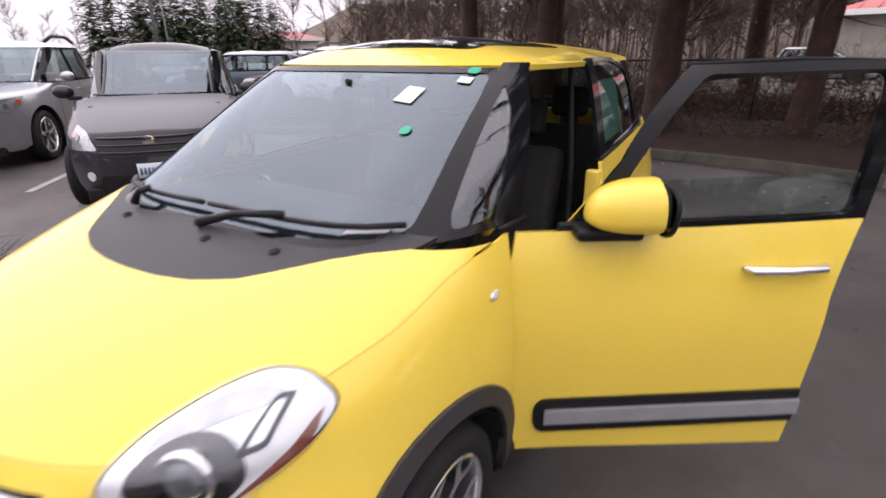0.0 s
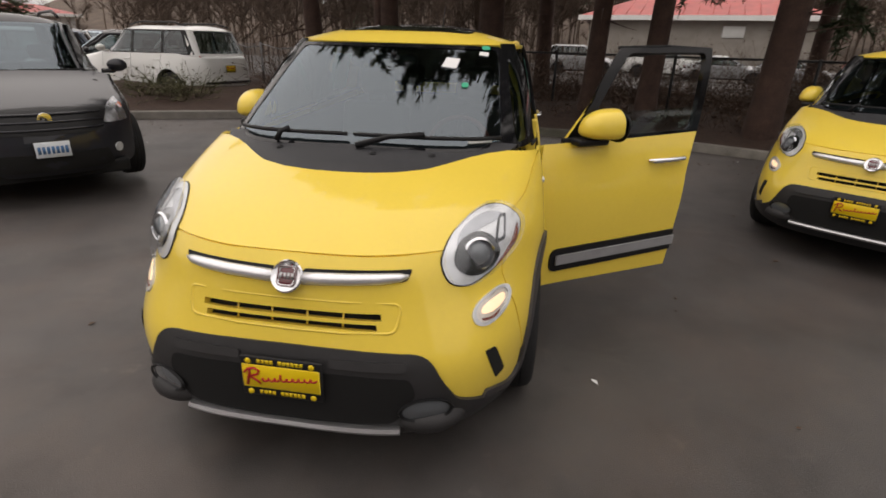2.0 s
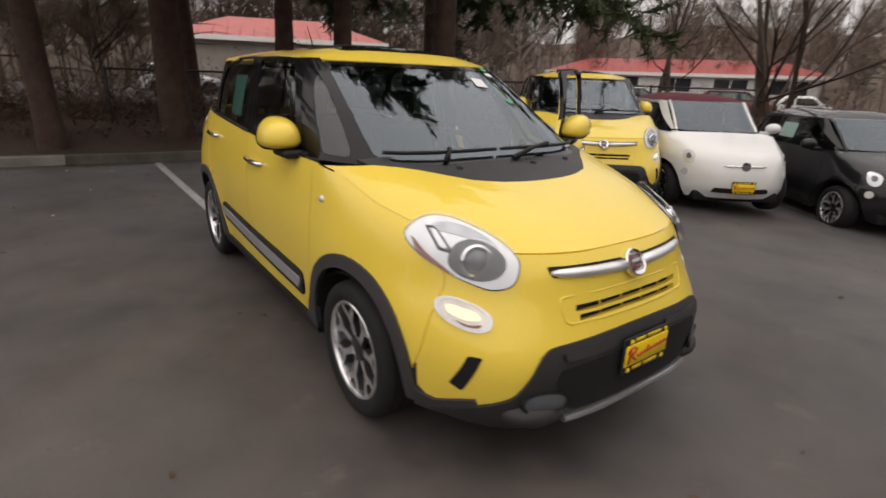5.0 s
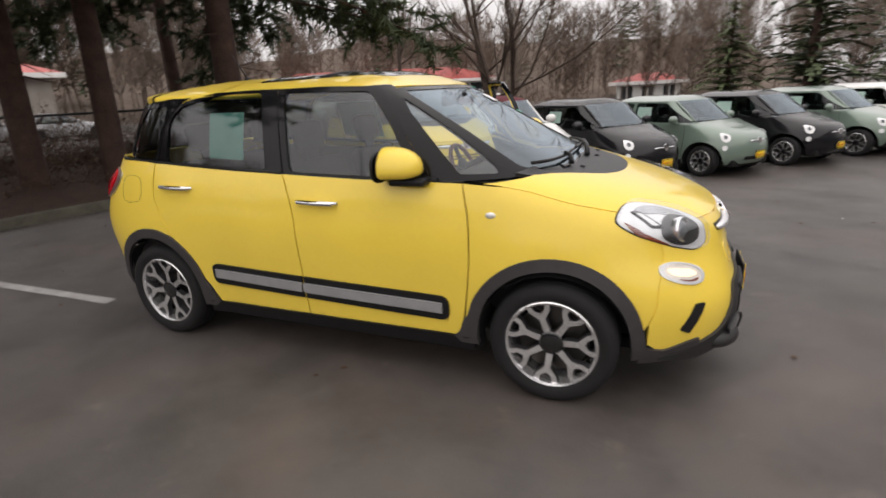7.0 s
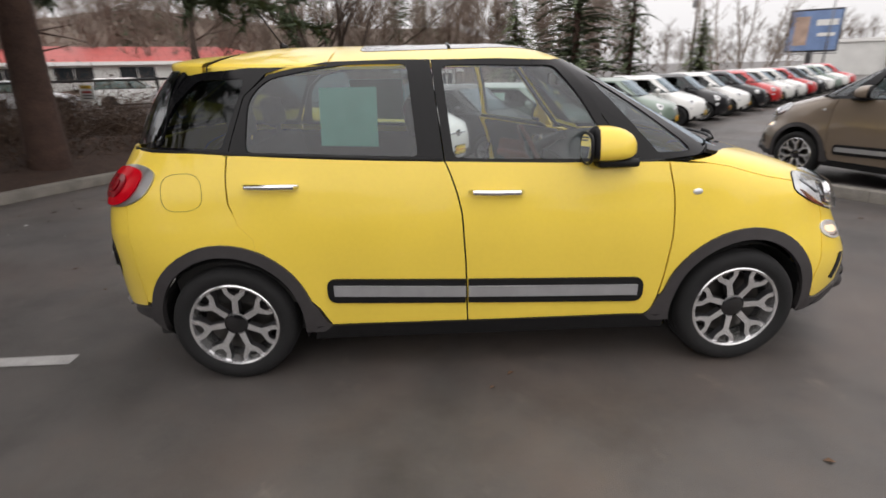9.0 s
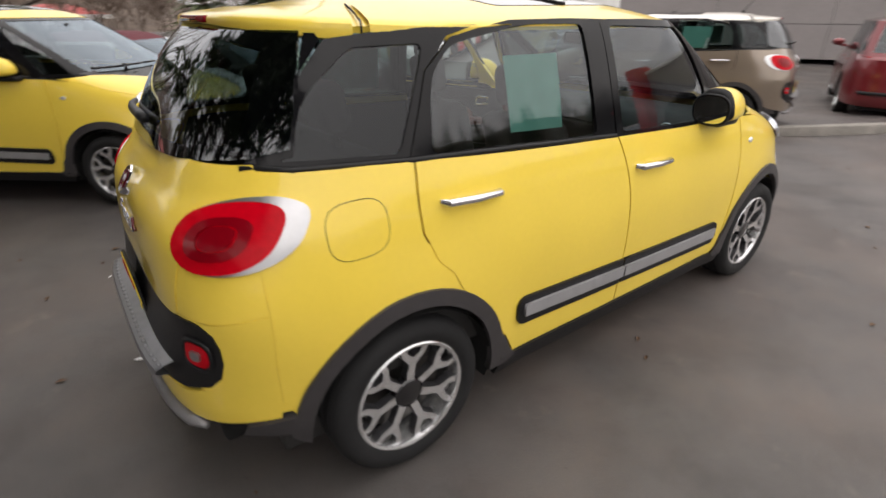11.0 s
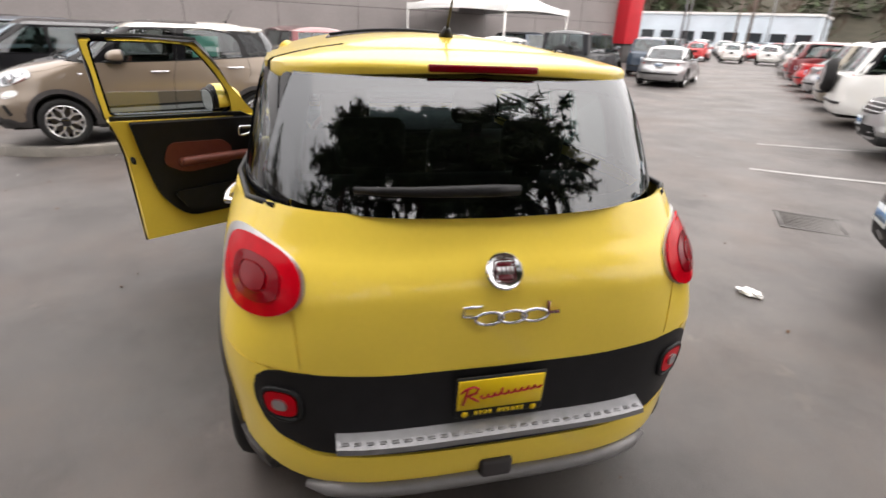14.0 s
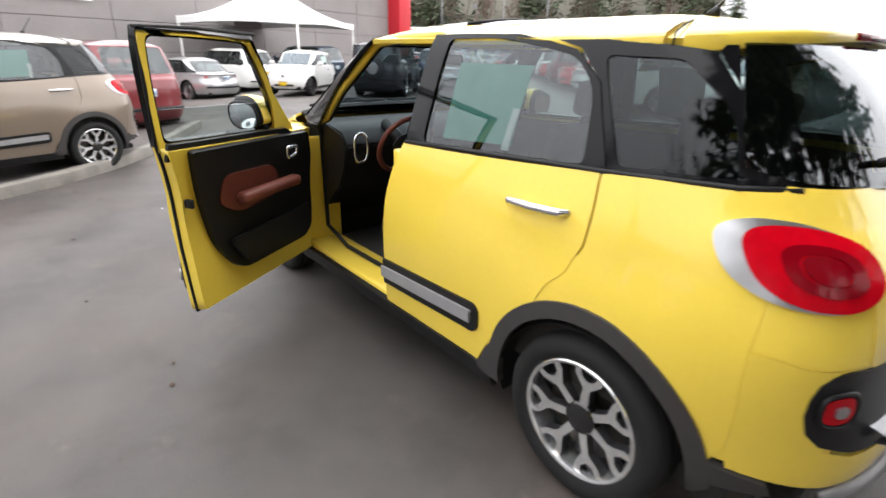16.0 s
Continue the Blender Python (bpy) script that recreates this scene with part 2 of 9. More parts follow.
def sheet(outline, holes, place, step, depth=0.012, lift=0.0):
    """A sheet over a flat outline with holes, laid on a surface by place(u, v), with its edges turned in by depth."""
    loops = []
    for loop in (outline, *holes):
        dense = []
        for a, b in zip(loop, [*loop[1:], loop[0]]):
            n = max(1, math.ceil(math.dist(a, b) / step))
            dense += [(a[0] + (b[0] - a[0]) * i / n, a[1] + (b[1] - a[1]) * i / n) for i in range(n)]
        clean = [p for i, p in enumerate(dense) if math.dist(p, dense[i - 1]) > 2e-4]
        loops.append(clean)
    verts = [p for l in loops for p in l]
    edges, start = [], 0
    for l in loops:
        edges += [(start + i, start + (i + 1) % len(l)) for i in range(len(l))]
        start += len(l)
    rim = np.array(verts)
    lo, hi = rim.min(0), rim.max(0)
    gx, gy = np.meshgrid(np.arange(lo[0] + step * 0.37, hi[0], step), np.arange(lo[1] + step * 0.41, hi[1], step))
    grid = np.stack([gx.ravel(), gy.ravel()], 1)
    if len(grid):
        keep = inside(loops[0], grid)
        for h in loops[1:]:
            keep &= ~inside(h, grid)
        grid = grid[keep]
    if len(grid):
        near = np.min(np.linalg.norm(grid[:, None] - rim[None], axis=2), axis=1)
        grid = grid[near > 0.45 * step]
    every = [Vector(p) for p in verts] + [Vector(p) for p in grid]
    vs, es, fs, ov, oe, of = delaunay_2d_cdt(every, edges, [], 0, 1e-6)
    cent = np.array([[sum(vs[i][k] for i in f) / len(f) for k in (0, 1)] for f in fs])
    keep = inside(loops[0], cent)
    for h in loops[1:]:
        keep &= ~inside(h, cent)
    bm = bmesh.new()
    e = 0.004
    made, low = [], []
    for v in vs:
        p = place(v[0], v[1])
        n = (place(v[0] + e, v[1]) - p).cross(place(v[0], v[1] + e) - p)
        n = n.normalized() if n.length > 1e-12 else Vector((0, 0, 1))
        made.append(bm.verts.new(p + n * lift))
        low.append(p + n * (lift - depth))
    for f, k in zip(fs, keep):
        if k:
            p, q, r = (vs[i] for i in f[:3])
            turn = (q[0] - p[0]) * (r[1] - p[1]) - (r[0] - p[0]) * (q[1] - p[1])
            if abs(turn) > 0.012 * max(math.dist(p, q), math.dist(q, r), math.dist(r, p)) ** 2:
                bm.faces.new([made[i] for i in (f if turn > 0 else f[::-1])])
    bm.edges.ensure_lookup_table()
    rimedges = [x for x in bm.edges if len(x.link_faces) == 1]
    index = {v: i for i, v in enumerate(made)}
    under = {}
    if depth:
        for x in rimedges:
            a, b = x.verts
            for v in (a, b):
                if v not in under:
                    under[v] = bm.verts.new(low[index[v]])
            loop = x.link_faces[0]
            vl = list(loop.verts)
            if vl[(vl.index(a) + 1) % 3] == b:
                a, b = b, a
            f = bm.faces.new([a, b, under[b], under[a]])
        for x in rimedges:
            x.smooth = False
    for v in [v for v in bm.verts if not v.link_faces]:
        bm.verts.remove(v)
    return bm


class Shell:
    """A car's skin as a stack of level outlines, each with a rounded front and rear."""

    def __init__(self, rows, mid_front, mid_rear, barrel=0.012, vweight=0.6, flare=None, stance=None):
        self.flare, self.stance = flare, stance
        cols = list(zip(*rows))
        z = cols[0]
        self.lo, self.hi = z[0], z[-1]
        self.xf, self.xr, self.w, self.nf, self.nr = (spline(z, c) for c in cols[1:6])
        self.mf, self.mr, self.barrel = mid_front, mid_rear, barrel
        zs = np.linspace(z[0], z[-1], 300)
        xf = np.array([self.xf(v) for v in zs])
        self.zs = zs
        self.vs = np.r_[0, np.cumsum(np.hypot(np.diff(zs), vweight * np.diff(xf)))]
        ts = np.linspace(0, 3, 400)
        zm = z[0] + 0.5 * (z[-1] - z[0])
        pts = np.array([self.at(t, zm)[:2] for t in ts])
        self.ts, self.us = ts, np.r_[0, np.cumsum(np.hypot(*np.diff(pts, axis=0).T))]

    def at(self, t, z):
        s, a = (-1 if t < 0 else 1), min(abs(t), 3)
        w = self.w(z)
        if a <= 1:
            n, p = self.nf(z), a * math.pi / 2
            r = (abs(math.cos(p)) ** n + abs(math.sin(p)) ** n) ** (-1 / n)
            x, y = self.mf + (self.xf(z) - self.mf) * r * math.cos(p), w * r * math.sin(p)
        elif a <= 2:
            x, y = self.mf + (a - 1) * (self.mr - self.mf), w
        else:
            n, p = self.nr(z), (3 - a) * math.pi / 2
            r = (abs(math.cos(p)) ** n + abs(math.sin(p)) ** n) ** (-1 / n)
            x, y = self.mr + (self.xr(z) - self.mr) * r * math.cos(p), w * r * math.sin(p)
        y *= 1 - self.barrel * x * x
        if self.flare and z < 0.95 and 0.2 < a < 2.8:
            f, r, h, rad, out = self.flare
            d = max(0, math.hypot(x - (f if x > 0 else r), z - h) - rad)
            y += out * math.exp(-(d / 0.10) ** 2)
        return Vector((x, s * y, z + (self.stance(x, z) if self.stance else 0.0)))

    def flat(self, t, z):
        """Unroll: metres along the outline and up the skin."""
        return (math.copysign(np.interp(abs(t), self.ts, self.us), t), float(np.interp(z, self.zs, self.vs)))

    def roll(self, u, v):
        return self.at(math.copysign(np.interp(abs(u), self.us, self.ts), u), float(np.interp(v, self.vs, self.zs)))

    def side(self, x, z, s=1):
        """Flat place of the point at x and z on the side s."""
        if x > self.mf:
            n, k = self.nf(z), min(1, (x - self.mf) / (self.xf(z) - self.mf))
            t = 2 / math.pi * math.atan2((1 - k ** n) ** (1 / n), k)
        elif x >= self.mr:
            t = 1 + (x - self.mf) / (self.mr - self.mf)
        else:
            n, k = self.nr(z), min(1, (x - self.mr) / (self.xr(z) - self.mr))
            t = 3 - 2 / math.pi * math.atan2((1 - k ** n) ** (1 / n), k)
        return self.flat(s * t, z)

    def end(self, y, z, rear=False):
        """Flat place of the point at y and z on the front, or on the rear."""
        x = (self.xr if rear else self.xf)(z)
        n = (self.nr if rear else self.nf)(z)
        k = min(1, abs(y) / (self.w(z) * (1 - self.barrel * (0.92 * x) ** 2)))
        a = 2 / math.pi * math.atan2(k, (1 - k ** n) ** (1 / n))
        if not rear:
            return self.flat(math.copysign(a, y), z)
        # the rear is unrolled about its own middle, so that one sheet can cross it
        t = 3 - a
        u = self.us[-1] - np.interp(t, self.ts, self.us)
        return (math.copysign(u, -y), float(np.interp(z, self.zs, self.vs)))

    def roll_rear(self, u, v):
        t = np.interp(self.us[-1] - abs(u), self.us, self.ts)
        return self.at(math.copysign(t, -u), float(np.interp(v, self.vs, self.zs)))

    def rear_side(self, x, z, s=1):
        u, v = self.side(x, z, s)
        return (-s * (self.us[-1] - abs(u)), v)

    def panel(self, outline, holes=(), step=0.05, depth=0.014, lift=0.0, rear=False):
        o = list(outline)
        area = sum(a[0] * b[1] - b[0] * a[1] for a, b in zip(o, [*o[1:], o[0]]))
        return sheet(o, [list(h) for h in holes], self.roll_rear if rear else self.roll, step, depth, lift)


def tube(bm, pts, r, n=8, closed=False, caps=True):
    """A round bar along points; r is one radius or one a point."""
    rs = r if isinstance(r, (list, tuple)) else [r] * len(pts)
    rings = []
    up = None
    for i, p in enumerate(pts):
        a = Vector(pts[i - 1] if i or closed else pts[0])
        b = Vector(pts[(i + 1) % len(pts)] if i + 1 < len(pts) or closed else pts[-1])
        d = (b - a).normalized()
        if up is None:
            up = d.orthogonal().normalized()
        up = (up - d * up.dot(d)).normalized()
        side = d.cross(up)
        rings.append([bm.verts.new(Vector(p) + rs[i] * (math.cos(2 * math.pi * k / n) * up + math.sin(2 * math.pi * k / n) * side)) for k in range(n)])
    for i in range(len(rings) - (0 if closed else 1)):
        a, b = rings[i], rings[(i + 1) % len(rings)]
        for k in range(n):
            bm.faces.new([a[k], a[(k + 1) % n], b[(k + 1) % n], b[k]])
    if caps and not closed:
        bm.faces.new(rings[0][::-1])
        bm.faces.new(rings[-1])
    return bm


def block(bm, x0, x1, y0, y1, z0, z1, bevel=0.0, seg=2, m=None):
    """A box with rounded edges, added to bm."""
    t = bmesh.new()
    bmesh.ops.create_cube(t, size=1, matrix=Matrix.Translation(((x0 + x1) / 2, (y0 + y1) / 2, (z0 + z1) / 2)) @ Matrix.Diagonal((x1 - x0, y1 - y0, z1 - z0, 1)))
    if bevel:
        bmesh.ops.bevel(t, geom=list(t.edges), offset=bevel, segments=seg, affect="EDGES", profile=0.5)
    if m is not None:
        bmesh.ops.transform(t, matrix=m, verts=t.verts)
    merge(bm, t)
    return bm


def merge(bm, t):
    back = {}
    for v in t.verts:
        back[v] = bm.verts.new(v.co)
    for f in t.faces:
        g = bm.faces.new([back[v] for v in f.verts])
        g.material_index = f.material_index
    t.free()


def revolve(bm, profile, n=32, axis="y", m=None):
    """A turned shape: profile of (radius, along) about the axis."""
    rings = []
    for r, h in profile:
        ring = []
        for k in range(n):
            a = 2 * math.pi * k / n
            p = Vector((r * math.cos(a), h, r * math.sin(a))) if axis == "y" else Vector((r * math.cos(a), r * math.sin(a), h))
            ring.append(bm.verts.new(m @ p if m is not None else p))
        rings.append(ring)
    for a, b in zip(rings, rings[1:]):
        for k in range(n):
            bm.faces.new([a[k], a[(k + 1) % n], b[(k + 1) % n], b[k]])
    return bm


def bar_plate(bm, outline, place, t):
    """A flat prism: outline laid by place(u, v, h) between h = 0 and h = t."""
    lo = [bm.verts.new(place(u, v, 0)) for u, v in outline]
    hi = [bm.verts.new(place(u, v, t)) for u, v in outline]
    n = len(outline)
    bm.faces.new(hi)
    bm.faces.new(lo[::-1])
    for i in range(n):
        bm.faces.new([lo[i], lo[(i + 1) % n], hi[(i + 1) % n], hi[i]])
    return bm


def fix_normals(bm):
    bmesh.ops.recalc_face_normals(bm, faces=bm.faces)
    return bm

# ---- wheels ----
def wheel(parent, x, y, s, r=0.317, rim=0.225, wide=0.215, spokes=7, style="fork", dark=None, turn=0.0, fine=26):
    """A road wheel at x, y with its face to the side s: tyre, rim, spokes, hub cap, brake disc."""
    m = pose(x, y, r, 0, turn, 0) if s > 0 else pose(x, y, r, 0, turn, 180)
    h = wide / 2
    bm = bmesh.new()
    prof = [(rim, h - 0.012), (rim + 0.012, h - 0.004), (rim + 0.03, h + 0.003), (r - 0.035, h + 0.004), (r - 0.012, h - 0.012), (r - 0.003, h - 0.035),
            (r, h - 0.05), (r - 0.006, h - 0.052), (r - 0.006, h - 0.058), (r, h - 0.06), (r, 0.012), (r - 0.006, 0.010), (r - 0.006, -0.002), (r, -0.004),
            (r, -h + 0.04), (r - 0.02, -h), (rim, -h + 0.01), (rim, h - 0.012)]
    revolve(bm, prof, fine)
    bmesh.ops.transform(bm, matrix=m, verts=bm.verts)
    tyre = part("tyre", fix_normals(bm), RUBBER, parent)
    bm = bmesh.new()
    revolve(bm, [(rim + 0.004, h - 0.010), (rim - 0.002, h - 0.006), (rim - 0.012, h - 0.010), (rim - 0.016, h - 0.02), (rim - 0.02, -h + 0.03), (rim + 0.004, -h + 0.015)], fine)
    bmesh.ops.transform(bm, matrix=m, verts=bm.verts)
    part("rim", fix_normals(bm), ALLOY if dark is None else dark, tyre)
    bm = bmesh.new()
    revolve(bm, [(0.0, h - 0.10), (rim - 0.05, h - 0.10), (rim - 0.05, h - 0.115), (0, h - 0.115)], 32)
    bmesh.ops.transform(bm, matrix=m, verts=bm.verts)
    part("brake_disc", fix_normals(bm), BRAKE, tyre)
    bm = bmesh.new()
    revolve(bm, [(rim - 0.02, -h + 0.05), (0, -h + 0.05)], 24)
    bmesh.ops.transform(bm, matrix=m, verts=bm.verts)
    part("wheel_back", bm, DARK, tyre)
    R = rim - 0.006
    q = 2 * math.pi / spokes

    def put(u, v, d, k):
        a = q * k
        return m @ Vector((u * math.cos(a) - v * math.sin(a), d, u * math.sin(a) + v * math.cos(a)))

    for k in range(spokes):
        bm = bmesh.new()
        if style == "fork":
            w0, wm, split = 0.017 * R / 0.22, 0.015 * R / 0.22, 0.60
            fork = 0.36 * q * R
            shape = [(0.05, -w0), (split * R, -wm), (R * 0.80, -fork * 0.72), (R * 0.985, -fork * 0.88), (R * 0.985, -fork * 0.52), (R * 0.82, -fork * 0.36),
                     (R * 0.75, 0.0), (R * 0.82, fork * 0.36), (R * 0.985, fork * 0.52), (R * 0.985, fork * 0.88), (R * 0.80, fork * 0.72), (split * R, wm), (0.05, w0)]
        else:
            w0 = 0.030 * R / 0.22
            shape = [(0.04, -w0 * 0.8), (R * 0.6, -w0 * 0.7), (R * 0.98, -w0 * 1.1), (R * 0.98, w0 * 1.1), (R * 0.6, w0 * 0.7), (0.04, w0 * 0.8)]
        face = lambda u: h - 0.020 - 0.022 * (1 - u / R) ** 1.2
        hi = [bm.verts.new(put(u, v, face(u), k)) for u, v in shape]
        lo = [bm.verts.new(put(u, v * 1.12, face(u) - 0.035, k)) for u, v in shape]
        n = len(shape)
        if style == "fork":
            bm.faces.new([hi[i] for i in (0, 1, 6, 11, 12)])
            bm.faces.new([hi[i] for i in (1, 2, 5, 6)])
            bm.faces.new([hi[i] for i in (2, 3, 4, 5)])
            bm.faces.new([hi[i] for i in (6, 7, 10, 11)])
            bm.faces.new([hi[i] for i in (7, 8, 9, 10)])
        else:
            bm.faces.new(hi)
        top = set(bm.faces)
        for i in range(n):
            f = bm.faces.new([lo[i], lo[(i + 1) % n], hi[(i + 1) % n], hi[i]])
            f.material_index = 1
        fix_normals(bm)
        part("spoke", bm, [ALLOY if dark is None else dark, GREYALLOY if dark is None else dark], tyre, smooth=False)
    bm = bmesh.new()
    revolve(bm, [(0.066, h - 0.06), (0.062, h - 0.036), (0.055, h - 0.031)], 24)
    revolve(bm, [(0.055, h - 0.033), (0.04, h - 0.028), (0.0, h - 0.026)], 24)
    bmesh.ops.transform(bm, matrix=m, verts=bm.verts)
    part("hub_cap", fix_normals(bm), GLOSSBLACK, tyre)
    return tyre

# ---- the five-door crossover: its skin ----
def stance(x, z):
    """The tall crossover stance: the upper body sits higher on its sills, but for the tail."""
    k = lambda v, a, b: min(1.0, max(0.0, (v - a) / (b - a)))
    return 0.030 * k(z, 0.25, 0.50) * max(k(x, -1.9, -1.4), k(z, 1.20, 1.45))


#        z     xf     xr      w     nf   nr
BODY = Shell([
    (0.20, 2.06, -1.88, 0.835, 3.4, 3.8), (0.28, 2.135, -1.98, 0.862, 3.55, 3.8), (0.38, 2.150, -2.03, 0.874, 3.75, 3.9),
    (0.50, 2.148, -2.030, 0.882, 3.75, 4.1), (0.60, 2.112, -2.005, 0.888, 3.45, 4.6), (0.70, 2.086, -1.985, 0.890, 3.0, 5.2),
    (0.80, 2.058, -1.98, 0.885, 2.85, 5.4), (0.86, 2.018, -1.978, 0.877, 2.85, 5.2), (0.90, 1.945, -1.975, 0.871, 2.85, 5.0),
    (0.95, 1.83, -1.97, 0.863, 2.85, 4.8), (1.00, 1.675, -1.96, 0.853, 2.8, 4.6), (1.04, 1.54, -1.942, 0.843, 2.7, 4.4),
    (1.07, 1.42, -1.922, 0.835, 2.6, 4.3), (1.10, 1.29, -1.895, 0.826, 2.55, 4.2), (1.15, 1.19, -1.865, 0.810, 2.5, 4.1), (1.22, 1.05, -1.82, 0.785, 2.5, 4.0)],
    0.85, -1.0, barrel=0.009, flare=(1.306, -1.306, 0.305, 0.42, 0.010), stance=stance)
HOUSE = Shell([
    (1.04, 1.42, -1.915, 0.830, 4.2, 3.4), (1.10, 1.29, -1.890, 0.816, 4.3, 3.4), (1.20, 1.09, -1.855, 0.795, 4.4, 3.4), (1.30, 0.900, -1.802, 0.772, 4.5, 3.4),
    (1.40, 0.715, -1.732, 0.746, 4.4, 3.4), (1.48, 0.565, -1.660, 0.721, 4.2, 3.4), (1.535, 0.46, -1.600, 0.698, 4.0, 3.5), (1.57, 0.39, -1.56, 0.677, 4.0, 3.5)],
    0.0, -0.9, barrel=0.022, vweight=0.5, stance=stance)
ARCH_F, ARCH_R, ARCH_Z = 1.306, -1.306, 0.305


def sides(shell, pts, s):
    return [shell.side(x, z, s) for x, z in pts]


def ends(shell, pts, rear=False):
    return [shell.end(y, z, rear) for y, z in pts]


def roof_z(x, y, base=1.535, high=0.105):
    y = abs(y) / (1 - HOUSE.barrel * x * x)
    w = HOUSE.w(base)
    if x > HOUSE.mf:
        n = HOUSE.nf(base)
        d = ((x - HOUSE.mf) / (HOUSE.xf(base) - HOUSE.mf)) ** n + (y / w) ** n
    elif x < HOUSE.mr:
        n = HOUSE.nr(base)
        d = ((x - HOUSE.mr) / (HOUSE.xr(base) - HOUSE.mr)) ** n + (y / w) ** n
    else:
        n, d = 2.0, (y / w) ** 2
    return base + 0.030 + high * (1 - min(1.3, d ** (1 / n)) ** 2.1)


def hinge(ob, x, y, degrees):
    ob.matrix_basis = Matrix.Translation((x, y, 0)) @ Matrix.Rotation(radians(degrees), 4, "Z") @ Matrix.Translation((-x, -y, 0))


FDOOR = [(0.865, 1.066), (0.895, 0.92), (0.905, 0.70), (0.885, 0.50), (0.868, 0.40), (0.84, 0.298), (-0.105, 0.298), (-0.112, 0.60), (-0.128, 0.85), (-0.16, 0.98), (-0.205, 1.095), (0.30, 1.076)]
RDOOR = [(-0.213, 1.095), (-0.168, 0.98), (-0.136, 0.85), (-0.120, 0.60), (-0.113, 0.298), (-0.80, 0.298), (-0.862, 0.40)] + arc(ARCH_R, ARCH_Z, 0.42, 24, 58, 6) + [
    (-1.13, 0.755), (-1.195, 0.82), (-1.236, 0.92), (-1.24, 1.02), (-1.228, 1.147)]
QUARTER = [(-1.236, 1.147), (-1.248, 1.02), (-1.244, 0.92), (-1.203, 0.82), (-1.138, 0.752)] + arc(ARCH_R, ARCH_Z, 0.42, 66, 158, 10) + [
    (-1.71, 0.40), (-1.745, 0.47), (-1.755, 0.62), (-1.75, 0.80), (-1.745, 1.0), (-1.735, 1.19), (-1.60, 1.172)]
FENDER = [(0.873, 1.066), (0.903, 0.92), (0.913, 0.70), (0.893, 0.50), (0.878, 0.40)] + arc(ARCH_F, ARCH_Z, 0.42, 165, 12, 16) + [
    (1.735, 0.44), (1.765, 0.60), (1.775, 0.74), (1.72, 0.86), (1.585, 0.925), (1.41, 0.962), (1.20, 1.022), (1.06, 1.050)]
DGLASS = rounded([(-0.165, 1.108), (0.555, 1.085), (0.53, 1.23), (0.32, 1.512), (-0.215, 1.525)], 0.035)
RGLASS = rounded([(-0.335, 1.118), (-0.375, 1.532), (-0.72, 1.535), (-1.03, 1.478), (-1.122, 1.385), (-1.15, 1.155)], [0.03, 0.03, 0.2, 0.12, 0.1, 0.03])
QGLASS = rounded([(-1.265, 1.168), (-1.195, 1.33), (-1.150, 1.43), (-1.13, 1.485), (-1.36, 1.478), (-1.50, 1.37), (-1.625, 1.19)], 0.03)
PILLAR = [(1.080, 0.660), (1.12, 0.652), (1.20, 0.637), (1.30, 0.618), (1.38, 0.603), (1.45, 0.590), (1.50, 0.581), (1.540, 0.572)]


def lip(cx, rad, a, y, s):
    x, z = cx + rad * math.cos(a), ARCH_Z + rad * math.sin(a)
    return (x, s * min(y, abs(BODY.roll(*BODY.side(x, max(0.205, z), s)).y)), z)


def ring(shell, outer, inner, step=0.05, lift=0.0, depth=0.01, rear=False):
    return shell.panel(outer, [inner], step, depth, lift, rear)


